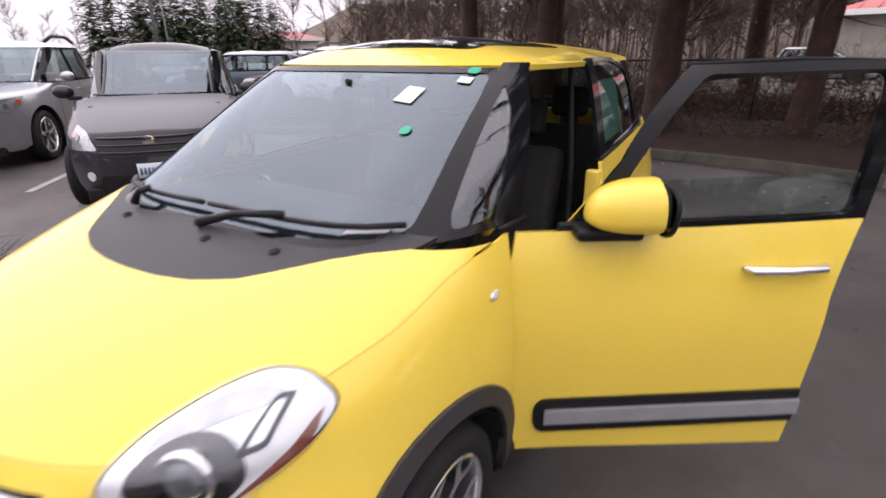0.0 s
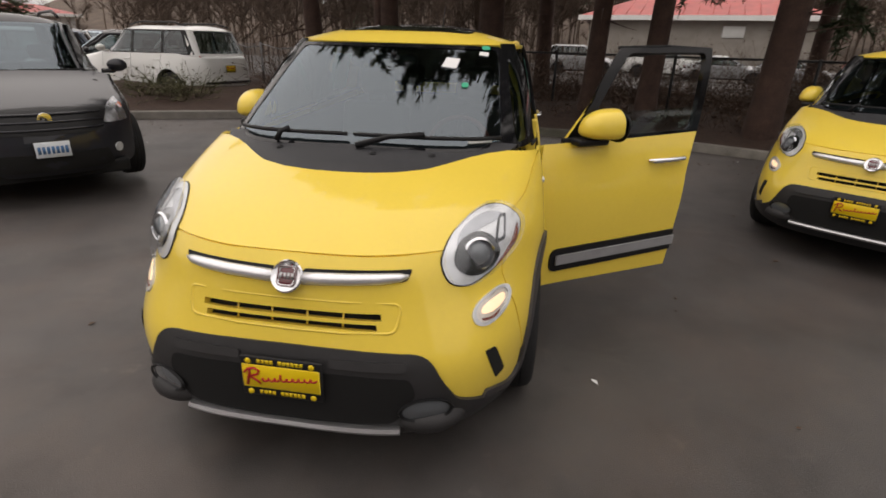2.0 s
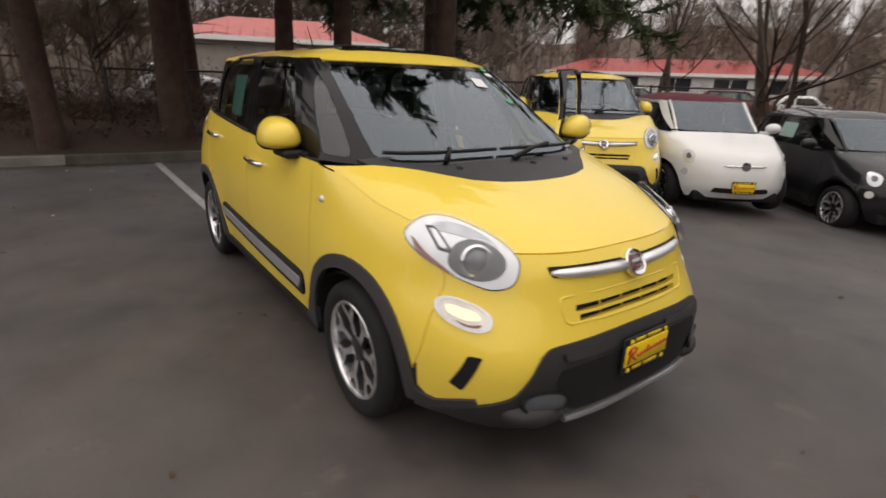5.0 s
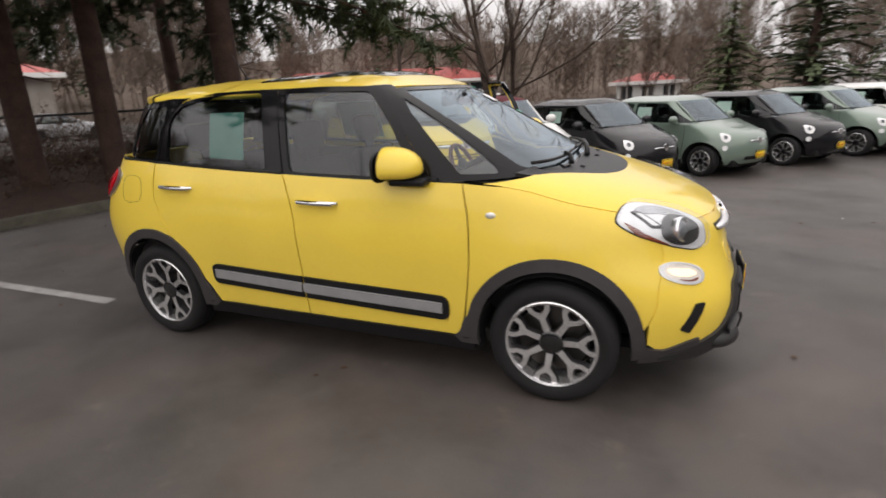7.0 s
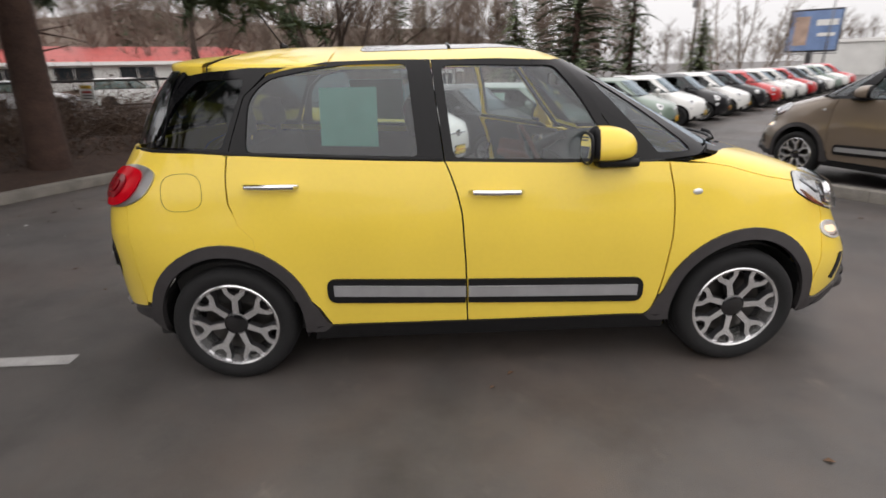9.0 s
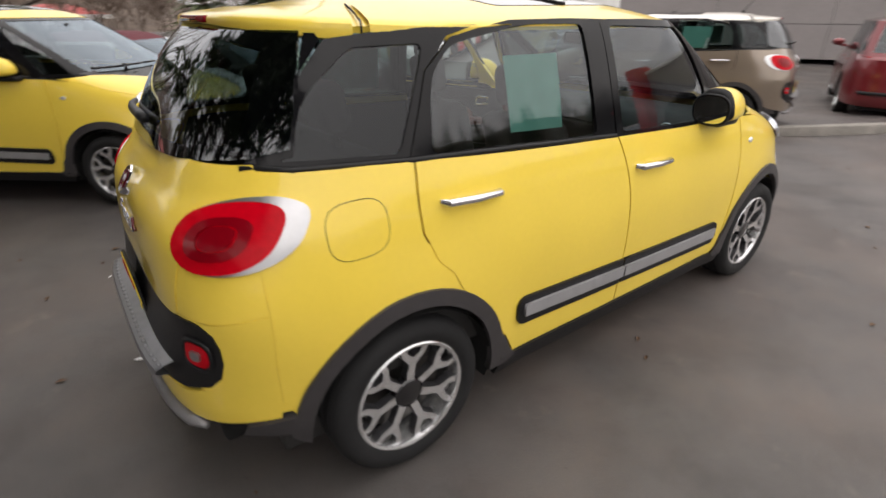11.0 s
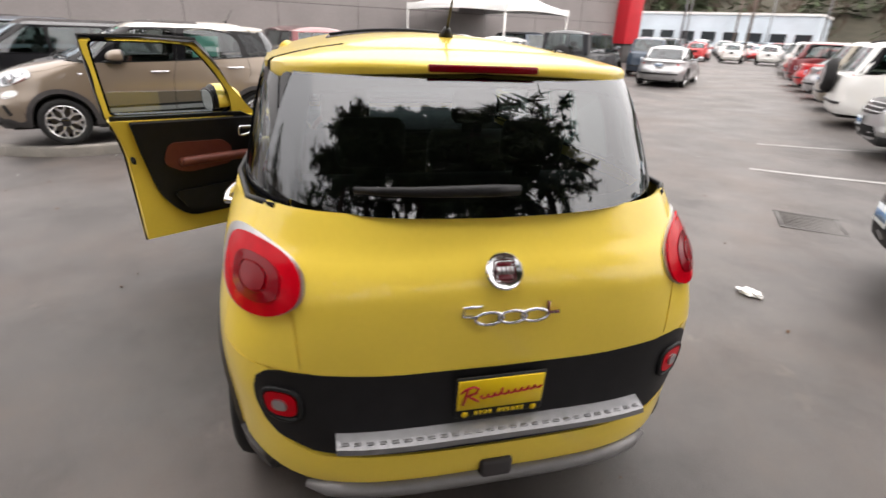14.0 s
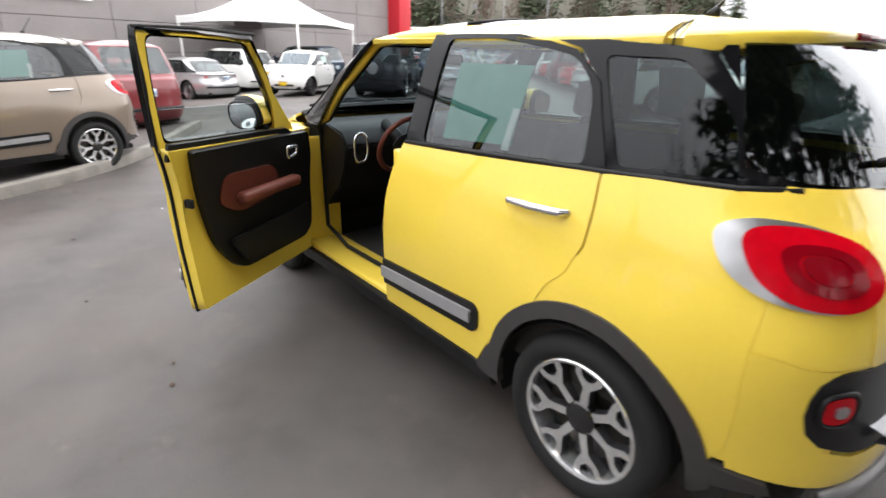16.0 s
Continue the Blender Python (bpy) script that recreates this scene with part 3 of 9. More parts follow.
def number_plate(parent, x, face, z, tilt, dealer=True, y=0.0):
    """A number plate: dealer plates are yellow with a red script stroke, others white with dark bars."""
    m = pose(x, y, z, tilt, 0, 90 if face > 0 else -90) @ Matrix.Diagonal((0.88, 1, 0.92, 1))
    bm = bmesh.new()
    block(bm, -0.165, 0.165, -0.008, 0.004, -0.085, 0.085, 0.006, 2, m)
    pl = part("number_plate", bm, BLACKPL, parent, "black plate frame with dealer plate" if dealer else "white plate with dark bars")
    bm = bmesh.new()
    if dealer:
        block(bm, -0.157, 0.157, -0.012, -0.006, -0.048, 0.052 if face > 0 else 0.079, 0.003, 1, m)
    else:
        block(bm, -0.152, 0.152, -0.012, -0.006, -0.076, 0.076, 0.003, 1, m)
    part("plate_sheet", bm, PLATEYEL if dealer else PLATEWHITE, pl)
    if dealer:
        up = 0.0 if face > 0 else 0.014
        put = lambda u, v: m @ Vector((u, -0.0125, v + up))
        # a slanting initial, then a run of joined loops that climbs to the right
        bm = bmesh.new()
        tube(bm, [put(-0.122, 0.036), put(-0.128, 0.006), put(-0.138, -0.034)], 0.0050, 5)
        part("red_stroke", bm, SCRIPTRED, pl)
        bm = bmesh.new()
        tube(bm, [put(-0.148, 0.016), put(-0.130, 0.034), put(-0.104, 0.040), (put(-0.086, 0.030)), put(-0.092, 0.014), put(-0.124, 0.002), put(-0.104, -0.010), put(-0.082, -0.026)], 0.0046, 5)
        part("red_stroke", bm, SCRIPTRED, pl)
        bm = bmesh.new()
        pts = []
        for i in range(85):
            u = i / 84
            tall = 0.030 if 0.30 < u < 0.42 else 0.014
            pts.append(put(-0.080 + 0.222 * u + 0.006 * math.sin(u * 57 + 1.3), -0.016 + 0.022 * u + tall * 0.5 * (1 + math.sin(u * 57))))
        tube(bm, pts, 0.0038, 5)
        part("red_script", bm, SCRIPTRED, pl)
        for z0 in (-0.066, 0.068) if face > 0 else (-0.066,):
            for i in range(11):
                if i == 4:
                    continue
                a = -0.086 + 0.172 * i / 10
                bm = bmesh.new()
                block(bm, a - 0.0060, a + 0.0060, -0.011, -0.007, z0 - 0.008, z0 + 0.008, 0, 1, m)
                part("letter_bar", bm, PLATEYEL, pl)
        for xx, zz in ((-0.128, -0.066), (0.128, -0.066), (-0.128, 0.068), (0.128, 0.068)):
            if face < 0 and zz > 0:
                continue
            bm = bmesh.new()
            revolve(bm, [(0.012, 0), (0.010, -0.004), (0, -0.004)], 12, "y", m @ pose(xx, -0.011, zz))
            part("plate_bolt", bm, PLATEYEL, pl)
    else:
        for i in range(7):
            a = -0.118 + 0.236 * i / 6
            bm = bmesh.new()
            block(bm, a - 0.013, a + 0.013, -0.014, -0.011, -0.040, 0.030, 0, 1, m)
            part("number_bar", bm, INKBLUE, pl)
    return pl


def handle(parent, shell, x, z, s, mat_=CHROME):
    """A pull handle that stands off the door over a shallow cup."""
    a, b = shell.roll(*shell.side(x + 0.126, z, s)), shell.roll(*shell.side(x - 0.126, z + 0.006, s))
    n = Vector((0, s, 0))
    bm = bmesh.new()
    pts = [a, a + n * 0.024 + (b - a) * 0.06, a + (b - a) * 0.5 + n * 0.036, b + n * 0.026 + (a - b) * 0.06, b]
    tube(bm, pts, [0.010, 0.015, 0.015, 0.015, 0.010], 10)
    bmesh.ops.scale(bm, vec=(1, 1, 1.0), verts=bm.verts)
    part("door_handle", bm, mat_, parent, "chrome handle")
    cup = ellipse(*shell.side(x, z + 0.012, s), 0.075, 0.034, n=24, power=2.4)
    return cup


def mirror(parent, s, colour, m=None):
    """A door mirror: a domed painted cap, a black back and foot, mirror glass."""
    rear = 0.500

    def dome(u, v):
        c = lambda a: math.copysign(abs(a) ** 0.82, a)
        x, y, z = c(math.cos(v)) * c(math.cos(u)), c(math.cos(v)) * c(math.sin(u)), c(math.sin(v))
        return Vector((rear + (0.180 if x > 0 else 0.052) * x, s * (0.874 + 0.102 * y * (1 - 0.12 * max(0.0, z))), 1.166 + z * (0.112 if z > 0 else 0.050)))
    lat, lon = 14, 24
    grid = [[dome(2 * math.pi * i / lon, -math.pi / 2 + math.pi * j / lat) for i in range(lon)] for j in range(lat + 1)]
    shells = {"cap": bmesh.new(), "back": bmesh.new()}
    for j in range(lat):
        for i in range(lon):
            q = [grid[j][i], grid[j][(i + 1) % lon], grid[j + 1][(i + 1) % lon], grid[j + 1][i]]
            mid = sum(q, Vector()) / 4
            bm = shells["cap" if mid.x > rear - 0.012 and mid.z > 1.134 else "back"]
            bm.faces.new([bm.verts.new(p) for p in q])
    for bm in shells.values():
        bmesh.ops.remove_doubles(bm, verts=bm.verts, dist=1e-5)
        fix_normals(bm)
    cap = part("mirror_cap", shells["cap"], colour, parent)
    part("mirror_back", shells["back"], BLACKPL, cap, "black mirror housing")
    bm = bmesh.new()
    block(bm, 0.50, 0.70, *sorted((s * 0.80, s * 0.905)), 1.086, 1.126, 0.016, 3)
    block(bm, 0.60, 0.735, *sorted((s * 0.785, s * 0.825)), 1.078, 1.120, 0.012, 2)
    part("mirror_foot", fix_normals(bm), BLACKPL, cap)
    pts = ellipse(s * 0.874, 1.176, 0.086, 0.068, n=24, power=2.8)
    bm = bmesh.new()
    bm.faces.new([bm.verts.new((0.4445, y, z)) for y, z in pts])
    part("mirror_glass", bm, MIRROR, cap, "mirror glass", smooth=False)
    bm = bmesh.new()
    tube(bm, [(0.450, y, z) for y, z in pts], 0.008, 6, closed=True)
    part("mirror_rim", bm, BLACKPL, cap)
    return cap


def smooth_loop(pts, n=4):
    """A closed smooth outline through points."""
    k, out = len(pts), []
    for i in range(k):
        a, b, c, d = (np.array(pts[(i + j) % k], float) for j in (-1, 0, 1, 2))
        for j in range(n):
            t = j / n
            out.append(tuple(0.5 * ((2 * b) + (c - a) * t + (2 * a - 5 * b + 4 * c - d) * t * t + (3 * b - a - 3 * c + d) * t ** 3)))
    return out


LAMP = [(0.640, 0.957), (0.700, 0.940), (0.748, 0.892), (0.740, 0.838), (0.690, 0.788), (0.645, 0.761), (0.592, 0.745), (0.536, 0.766), (0.504, 0.828), (0.514, 0.885), (0.545, 0.920), (0.590, 0.947)]
DAYLAMP = [(0.683 + (y - 0.683) * 0.84 - 0.006, 0.65 + (z - 0.65) * 0.90) for y, z in ((0.665, 0.700), (0.705, 0.711), (0.742, 0.695), (0.757, 0.652), (0.735, 0.612), (0.682, 0.592), (0.635, 0.605), (0.610, 0.645), (0.628, 0.680))]


def headlight(parent, s):
    """A round-cornered headlight: pale surround, bright bowl, dark projector well, light strip, amber corner."""
    flat = lambda pts: [BODY.end(s * y, z) for y, z in pts]
    mid = np.mean(LAMP, axis=0)
    E = lambda k: flat(smooth_loop([tuple(mid + (np.array(q) - mid) * k) for q in LAMP]))
    lamp = part("headlight", BODY.panel(E(1.0), [], 0.03, 0.02, 0.004), LAMPWHITE, parent, "pale grey headlight surround")
    bm = bmesh.new()
    tube(bm, [BODY.roll(u, v) for u, v in E(1.012)], 0.0045, 5, closed=True)
    part("lamp_gap", bm, BLACKPL, lamp)
    bowl = smooth_loop([(0.548, 0.902), (0.585, 0.930), (0.632, 0.940), (0.676, 0.930), (0.668, 0.914), (0.625, 0.905), (0.580, 0.888), (0.545, 0.870)], 3)
    part("reflector", BODY.panel(flat(bowl), [], 0.025, 0.004, 0.0065), LAMPCUP, lamp, "bright upper reflector")
    well = smooth_loop([(0.612 + 0.072 * math.cos(a) - 0.014 * math.sin(a), 0.832 + 0.064 * math.sin(a)) for a in np.linspace(0, 2 * math.pi, 14, endpoint=False)], 2)
    part("bezel", BODY.panel(flat(well), [], 0.02, 0.004, 0.0070), GLOSSBLACK, lamp, "dark projector well")
    u, v = BODY.end(s * 0.618, 0.838)
    c = BODY.roll(u, v)
    n = (BODY.roll(u + 0.01, v) - c).cross(BODY.roll(u, v + 0.01) - c).normalized()
    n = (n * 0.5 + Vector((1, s * 0.15, 0)) * 0.5).normalized()
    m = Matrix.Translation(c - n * 0.012) @ n.to_track_quat("Y", "Z").to_matrix().to_4x4()
    bm = bmesh.new()
    revolve(bm, [(0.058, 0.0), (0.060, 0.020), (0.052, 0.028), (0.047, 0.018), (0.045, 0.010)], 28, "y", m)
    part("projector_ring", fix_normals(bm), CHROME, lamp)
    bm = bmesh.new()
    revolve(bm, [(0.046, 0.010), (0.040, 0.024), (0.028, 0.033), (0.014, 0.038), (0.0, 0.039)], 26, "y", m)
    part("projector_lens", fix_normals(bm), LENS, lamp)
    slot = rounded(flat([(0.668, 0.850), (0.700, 0.856), (0.694, 0.926), (0.670, 0.926)]), 0.014)
    strip = part("daytime_strip", BODY.panel(slot, [], 0.02, 0.004, 0.0075), BLACKPL, lamp, "dark slot with clear strip")
    slot = rounded(flat([(0.675, 0.862), (0.692, 0.866), (0.687, 0.917), (0.675, 0.917)]), 0.009)
    part("light_strip", BODY.panel(slot, [], 0.02, 0.004, 0.0100), LAMPWHITE, strip)
    wedge = smooth_loop([(0.738, 0.888), (0.742, 0.842), (0.715, 0.806), (0.676, 0.777), (0.700, 0.808), (0.726, 0.846)], 3)
    part("turn_lens", BODY.panel(flat(wedge), [], 0.02, 0.004, 0.0075), BROWNLENS, lamp, "amber corner lens")
    cover = part("clear_cover", BODY.panel(E(0.985), [], 0.03, 0.012, 0.030), FILM, lamp)
    cover.visible_shadow = False
    # round running lamp below
    mid2 = np.mean(DAYLAMP, axis=0)
    E2 = lambda k: flat(smooth_loop([tuple(mid2 + (np.array(q) - mid2) * k) for q in DAYLAMP]))
    drl = part("running_lamp", BODY.panel(E2(1.0), [E2(0.82)], 0.03, 0.02, 0.006), LAMPWHITE, parent, "pale ringed running lamp")
    part("reflector", BODY.panel(E2(0.84), [], 0.03, 0.004, 0.002), BRIGHTCUP, drl)
    bulb = smooth_loop([(0.648, 0.640), (0.682, 0.634), (0.715, 0.650), (0.712, 0.676), (0.680, 0.672), (0.652, 0.660)], 3)
    part("bulb_glow", BODY.panel(flat(bulb), [], 0.02, 0.004, 0.006), LAMPLIT, drl, "lit lamp")
    fin = smooth_loop([(0.650, 0.626), (0.680, 0.620), (0.708, 0.630), (0.690, 0.614), (0.660, 0.614)], 3)
    part("reflector_fin", BODY.panel(flat(fin), [], 0.02, 0.004, 0.006), BROWNLENS, drl, "brown lower reflector")
    c = part("clear_cover", BODY.panel(E2(0.90), [], 0.03, 0.008, 0.014), FILM, drl)
    c.visible_shadow = False


def tail_lamp(parent, s):
    (u0, v0), (u1, v1) = BODY.end(s * 0.566, 1.026, True), BODY.rear_side(-1.600, 1.038, s)
    um, vm = (u0 + u1) / 2, (v0 + v1) / 2
    a, b = abs(u1 - u0) / 2, (BODY.flat(0, 1.122)[1] - BODY.flat(0, 0.930)[1]) / 2
    tilt = -s * 0.12
    E = lambda k, d=0.0, dy=0.0, ka=None: ellipse(um + s * d, vm + dy, a * (ka or k), b * k, n=40, power=2.4, skew=tilt)
    lamp = part("tail_lamp", BODY.panel(E(1.0), [], 0.03, 0.02, 0.008, True), SATIN, parent, "red tail lamp in a silver surround")
    part("red_lens", BODY.panel(E(0.93, a * 0.15, -0.006, 0.80), [], 0.025, 0.02, 0.016, True), REDLENS, lamp)
    part("inner_lens", BODY.panel(E(0.56, a * 0.22, -0.02, 0.46), [E(0.34, a * 0.22, -0.02, 0.28)], 0.03, 0.008, 0.020, True), REDLENS2, lamp)
    part("lamp_core", BODY.panel(E(0.30, a * 0.22, -0.02, 0.24), [], 0.03, 0.008, 0.023, True), REDLENS2, lamp)


def seat(parent, x, y, mat_=SEAT, wide=0.5, rest=True):
    bm = bmesh.new()
    block(bm, x - 0.25, x + 0.27, y - wide / 2, y + wide / 2, 0.45, 0.60, 0.05, 3)
    st = part("seat", bm, mat_, parent)
    bm = bmesh.new()
    block(bm, -0.07, 0.07, -wide / 2, wide / 2, 0.0, 0.62, 0.055, 3, pose(x - 0.27, y, 0.55, 0, -14, 0))
    part("backrest", bm, mat_, st)
    n = 1 if wide < 0.7 else 2
    for i in range(n):
        yy = y + (0 if n == 1 else (-0.32 + 0.64 * i))
        bm = bmesh.new()
        block(bm, -0.05, 0.05, -0.13, 0.13, 0.0, 0.19, 0.045, 3, pose(x - 0.44, yy, 1.20, 0, -10, 0))
        block(bm, -0.008, 0.008, -0.06, 0.06, -0.09, 0.02, 0.005, 1, pose(x - 0.44, yy, 1.20, 0, -10, 0))
        part("headrest", bm, mat_, st)


def crossover(m, colour, roof_colour, label, open_door=0.0, paper=True, lit=True):
    """The five-door crossover with all its parts, at pose m; open_door: degrees of the driver's door."""
    car = thing("car", m, label, "car")
    # hood, wings, doors, quarters
    hood = ends(BODY, [(0, 0.861), (0.25, 0.861), (0.50, 0.867), (0.64, 0.895)]) + sides(BODY, [(1.575, 0.932), (1.40, 0.969), (1.19, 1.029), (1.05, 1.057), (0.97, 1.066)], 1) + \
        ends(BODY, [(0.68, 1.088), (0.60, 1.084), (0.53, 1.076), (0.46, 1.064), (0.36, 1.047), (0.24, 1.038), (0.12, 1.034), (0, 1.033)])
    hood = hood + [(-u, v) for u, v in hood[::-1] if abs(u) > 1e-6]
    part("hood", BODY.panel(hood, [], 0.05, 0.016), colour, car)
    under = ends(BODY, [(0, 0.835), (0.45, 0.830), (0.60, 0.845)]) + sides(BODY, [(1.70, 0.82), (1.69, 0.60), (1.66, 0.44), (1.82, 0.42), (1.85, 0.60), (1.83, 0.80), (1.66, 0.935), (1.41, 0.995), (1.20, 1.045), (1.06, 1.055)], 1) + ends(BODY, [(0.60, 0.96), (0.45, 0.92), (0, 0.92)])
    under = under[:3] + sides(BODY, [(1.06, 1.02), (1.20, 0.99), (1.41, 0.93), (1.585, 0.89)], 1)[::-1] + sides(BODY, [(1.06, 1.055), (1.20, 1.055), (1.41, 0.995), (1.585, 0.96)], 1) + under[-3:]
    under = under + [(-u, v) for u, v in under[::-1] if abs(u) > 1e-6]
    part("hood_seam", BODY.panel(under, [], 0.05, 0.0, -0.004), colour, car)
    for s in (1, -1):
        nose_seam = [(1.70, 0.43), (1.73, 0.60), (1.735, 0.74), (1.68, 0.85), (1.76, 0.86), (1.82, 0.74), (1.815, 0.60), (1.79, 0.43)]
        part("wing_seam", BODY.panel(sides(BODY, nose_seam, s), [], 0.05, 0.0, -0.004), colour, car)
    cowl = ends(BODY, [(0, 1.0335), (0.12, 1.0345), (0.24, 1.0385), (0.36, 1.0475), (0.46, 1.0645), (0.53, 1.0765), (0.60, 1.0845), (0.69, 1.0885), (0.72, 1.105), (0.5, 1.125), (0, 1.13)])
    cowl = cowl + [(-u, v) for u, v in cowl[::-1] if abs(u) > 1e-6]
    cw = part("cowl", BODY.panel(cowl, [], 0.04, 0.02, -0.001), COWLBLACK, car, "black plastic cowl below the windscreen")
    for y0 in (-0.34, 0.1, 0.36):
        c = BODY.roll(*BODY.end(y0, 1.078))
        bm = bmesh.new()
        revolve(bm, [(0.016, 0), (0.012, 0.008), (0, 0.01)], 10, "z", Matrix.Translation(c))
        part("washer_jet", bm, BLACKPL, cw)
    bumper = ends(BODY, [(0, 0.856), (0.25, 0.856), (0.50, 0.862), (0.635, 0.887)]) + sides(BODY, [(1.728, 0.855), (1.783, 0.74), (1.773, 0.60), (1.743, 0.44), (1.74, 0.345), (1.80, 0.30)], 1) + ends(BODY, [(0.60, 0.29), (0.30, 0.27), (0, 0.27)])
    bumper = bumper + [(-u, v) for u, v in bumper[::-1] if abs(u) > 1e-6]
    slots = []
    for z0, z1, w in ((0.657, 0.680, 0.325), (0.624, 0.645, 0.312)):
        half = ends(BODY, [(w * k, z0) for k in (0, 0.25, 0.5, 0.75, 1)]) + ends(BODY, [(w * 0.985 * k, z1) for k in (1, 0.75, 0.5, 0.25, 0)])
        slots.append([(-u, v) for u, v in half[1:5][::-1]] + half[:9] + [half[9]] + [(-u, v) for u, v in half[5:9][::-1]])
    bp = part("front_bumper", BODY.panel(bumper, slots, 0.045, 0.03), colour, car)
    back = ends(BODY, [(-0.36, 0.605), (0, 0.605), (0.36, 0.605), (0.36, 0.70), (0, 0.70), (-0.36, 0.70)])
    part("grille_back", BODY.panel(back, [], 0.05, 0.0, -0.035), DARK, bp)
    for k in (-1.5, -0.5, 0.5, 1.5):
        bm = bmesh.new()
        a, b = BODY.roll(*BODY.end(k * 0.128, 0.625)), BODY.roll(*BODY.end(k * 0.128, 0.680))
        tube(bm, [a - Vector((0.012, 0, 0)), b - Vector((0.012, 0, 0))], 0.003, 6)
        part("grille_bar", bm, colour, bp)
    recess = rounded(ends(BODY, [(-0.375, 0.618), (-0.19, 0.612), (0, 0.61), (0.19, 0.612), (0.375, 0.618), (0.385, 0.712), (0.2, 0.714), (0, 0.714), (-0.2, 0.714), (-0.385, 0.712)]), [0.03, 0, 0, 0, 0.03, 0.03, 0, 0, 0, 0.03])
    bm = bmesh.new()
    tube(bm, [BODY.roll(u, v) - Vector((0.002, 0, 0)) for u, v in recess], 0.006, 6, closed=True)
    part("grille_lip", bm, colour, bp)
    # chrome whisker and badge
    for s in (1, -1):
        pts = [BODY.roll(*BODY.end(s * y, z)) + Vector((0.008, 0, 0)) for y, z in ((0.05, 0.788), (0.12, 0.791), (0.22, 0.794), (0.31, 0.797), (0.375, 0.800), (0.405, 0.803))]
        bm = bmesh.new()
        tube(bm, pts, [0.022, 0.022, 0.021, 0.020, 0.016, 0.006], 10)
        part("grille_whisker", bm, WHISKER, car, "chrome grille bar")
        # a thin black sheet laid on the skin imitates the bar's shade
        part("whisker_shadow", BODY.panel(rounded(ends(BODY, [(s * 0.05, 0.768), (s * 0.22, 0.772), (s * 0.40, 0.784), (s * 0.414, 0.822), (s * 0.22, 0.820), (s * 0.05, 0.816)]), 0.012), [], 0.03, 0.002, 0.0015), BLACKPL, car, "black sheet standing in for the shade behind the bar")
    for x, z, face in ((BODY.xf(0.793) + 0.012, 0.820, 1), (BODY.xr(1.050) - 0.006, 1.050, -1)):
        prof = BODY.xf if face > 0 else BODY.xr
        lean = math.degrees(math.atan(-face * (prof(z + 0.04) - prof(z - 0.04)) / 0.08))
        mm = pose(x, 0, z, 0, 0, -90 if face > 0 else 90) @ pose(0, 0, 0, lean, 0, 0)
        bm = bmesh.new()
        revolve(bm, [(0.055, -0.01), (0.057, 0.012), (0.052, 0.018), (0.044, 0.014), (0.0, 0.010)], 30, "y", mm)
        badge = part("badge", fix_normals(bm), CHROME, car, "round chrome badge with dark red face")
        bm = bmesh.new()
        block(bm, -0.030, 0.030, 0.008, 0.0155, -0.033, 0.033, 0.012, 3, mm)
        part("badge_face", bm, BADGE, badge)
        for i in range(4):
            bm = bmesh.new()
            block(bm, -0.026 + i * 0.0135, -0.017 + i * 0.0135, 0.0145, 0.0175, -0.010, 0.012, 0, 1, mm)
            part("badge_bar", bm, SATIN, badge)
    # lower front
    low = rounded(ends(BODY, [(0, 0.563), (0.20, 0.562), (0.36, 0.558), (0.485, 0.552), (0.548, 0.445), (0.585, 0.385), (0.622, 0.362), (0.70, 0.318), (0.74, 0.27), (0.5, 0.215), (0.2, 0.21), (0, 0.21)]), [0, 0, 0, 0.06, 0.04, 0.02, 0.01, 0, 0, 0, 0, 0])
    low = low + [(-u, v) for u, v in low[::-1] if abs(u) > 1e-6]
    lb = part("lower_bumper", BODY.panel(low, [], 0.045, 0.03, 0.014), BUMPER, car, "black plastic lower bumper")
    mouth = rounded(ends(BODY, [(0, 0.485), (0.25, 0.485), (0.43, 0.48), (0.455, 0.43), (0.41, 0.35), (0.37, 0.315), (0, 0.30)]), [0, 0, 0.02, 0.03, 0.02, 0.02, 0])
    mouth = mouth + [(-u, v) for u, v in mouth[::-1] if abs(u) > 1e-6]
    part("air_intake", BODY.panel(mouth, [], 0.05, 0.01, 0.017), DARK, lb, "black lower air intake")
    ridge = ends(BODY, [(0.16, 0.505), (0.42, 0.503), (0.42, 0.530), (0.16, 0.532)])
    for s in (1, -1):
        part("bumper_ridge", BODY.panel(rounded([(s * u, v) for u, v in ridge][::s], 0.012), [], 0.04, 0.02, 0.026), BUMPER, lb)
        c = BODY.roll(*BODY.end(s * 0.49, 0.368))
        bm = bmesh.new()
        bmesh.ops.create_uvsphere(bm, u_segments=20, v_segments=10, radius=1, matrix=Matrix.Translation(c + Vector((-0.055, 0, -0.062))) @ Matrix.Rotation(radians(s * 24), 4, "Z") @ Matrix.Diagonal((0.10, 0.135, 0.062, 1)))
        part("bumper_corner", bm, BUMPER, lb)
        bm = bmesh.new()
        mm = Matrix.Translation(c + Vector((0.020, 0, 0.0))) @ Matrix.Rotation(radians(-90 + s * 22), 4, "Z") @ Matrix.Diagonal((1.5, 1, 0.72, 1))
        revolve(bm, [(0.066, 0.0), (0.064, 0.010), (0.056, 0.006)], 24, "y", mm)
        fl = part("fog_lamp", fix_normals(bm), BLACKPL, lb)
        bm = bmesh.new()
        revolve(bm, [(0.058, 0.002), (0.03, 0.010), (0.0, 0.012)], 24, "y", mm)
        part("fog_lens", fix_normals(bm), LENS, fl)
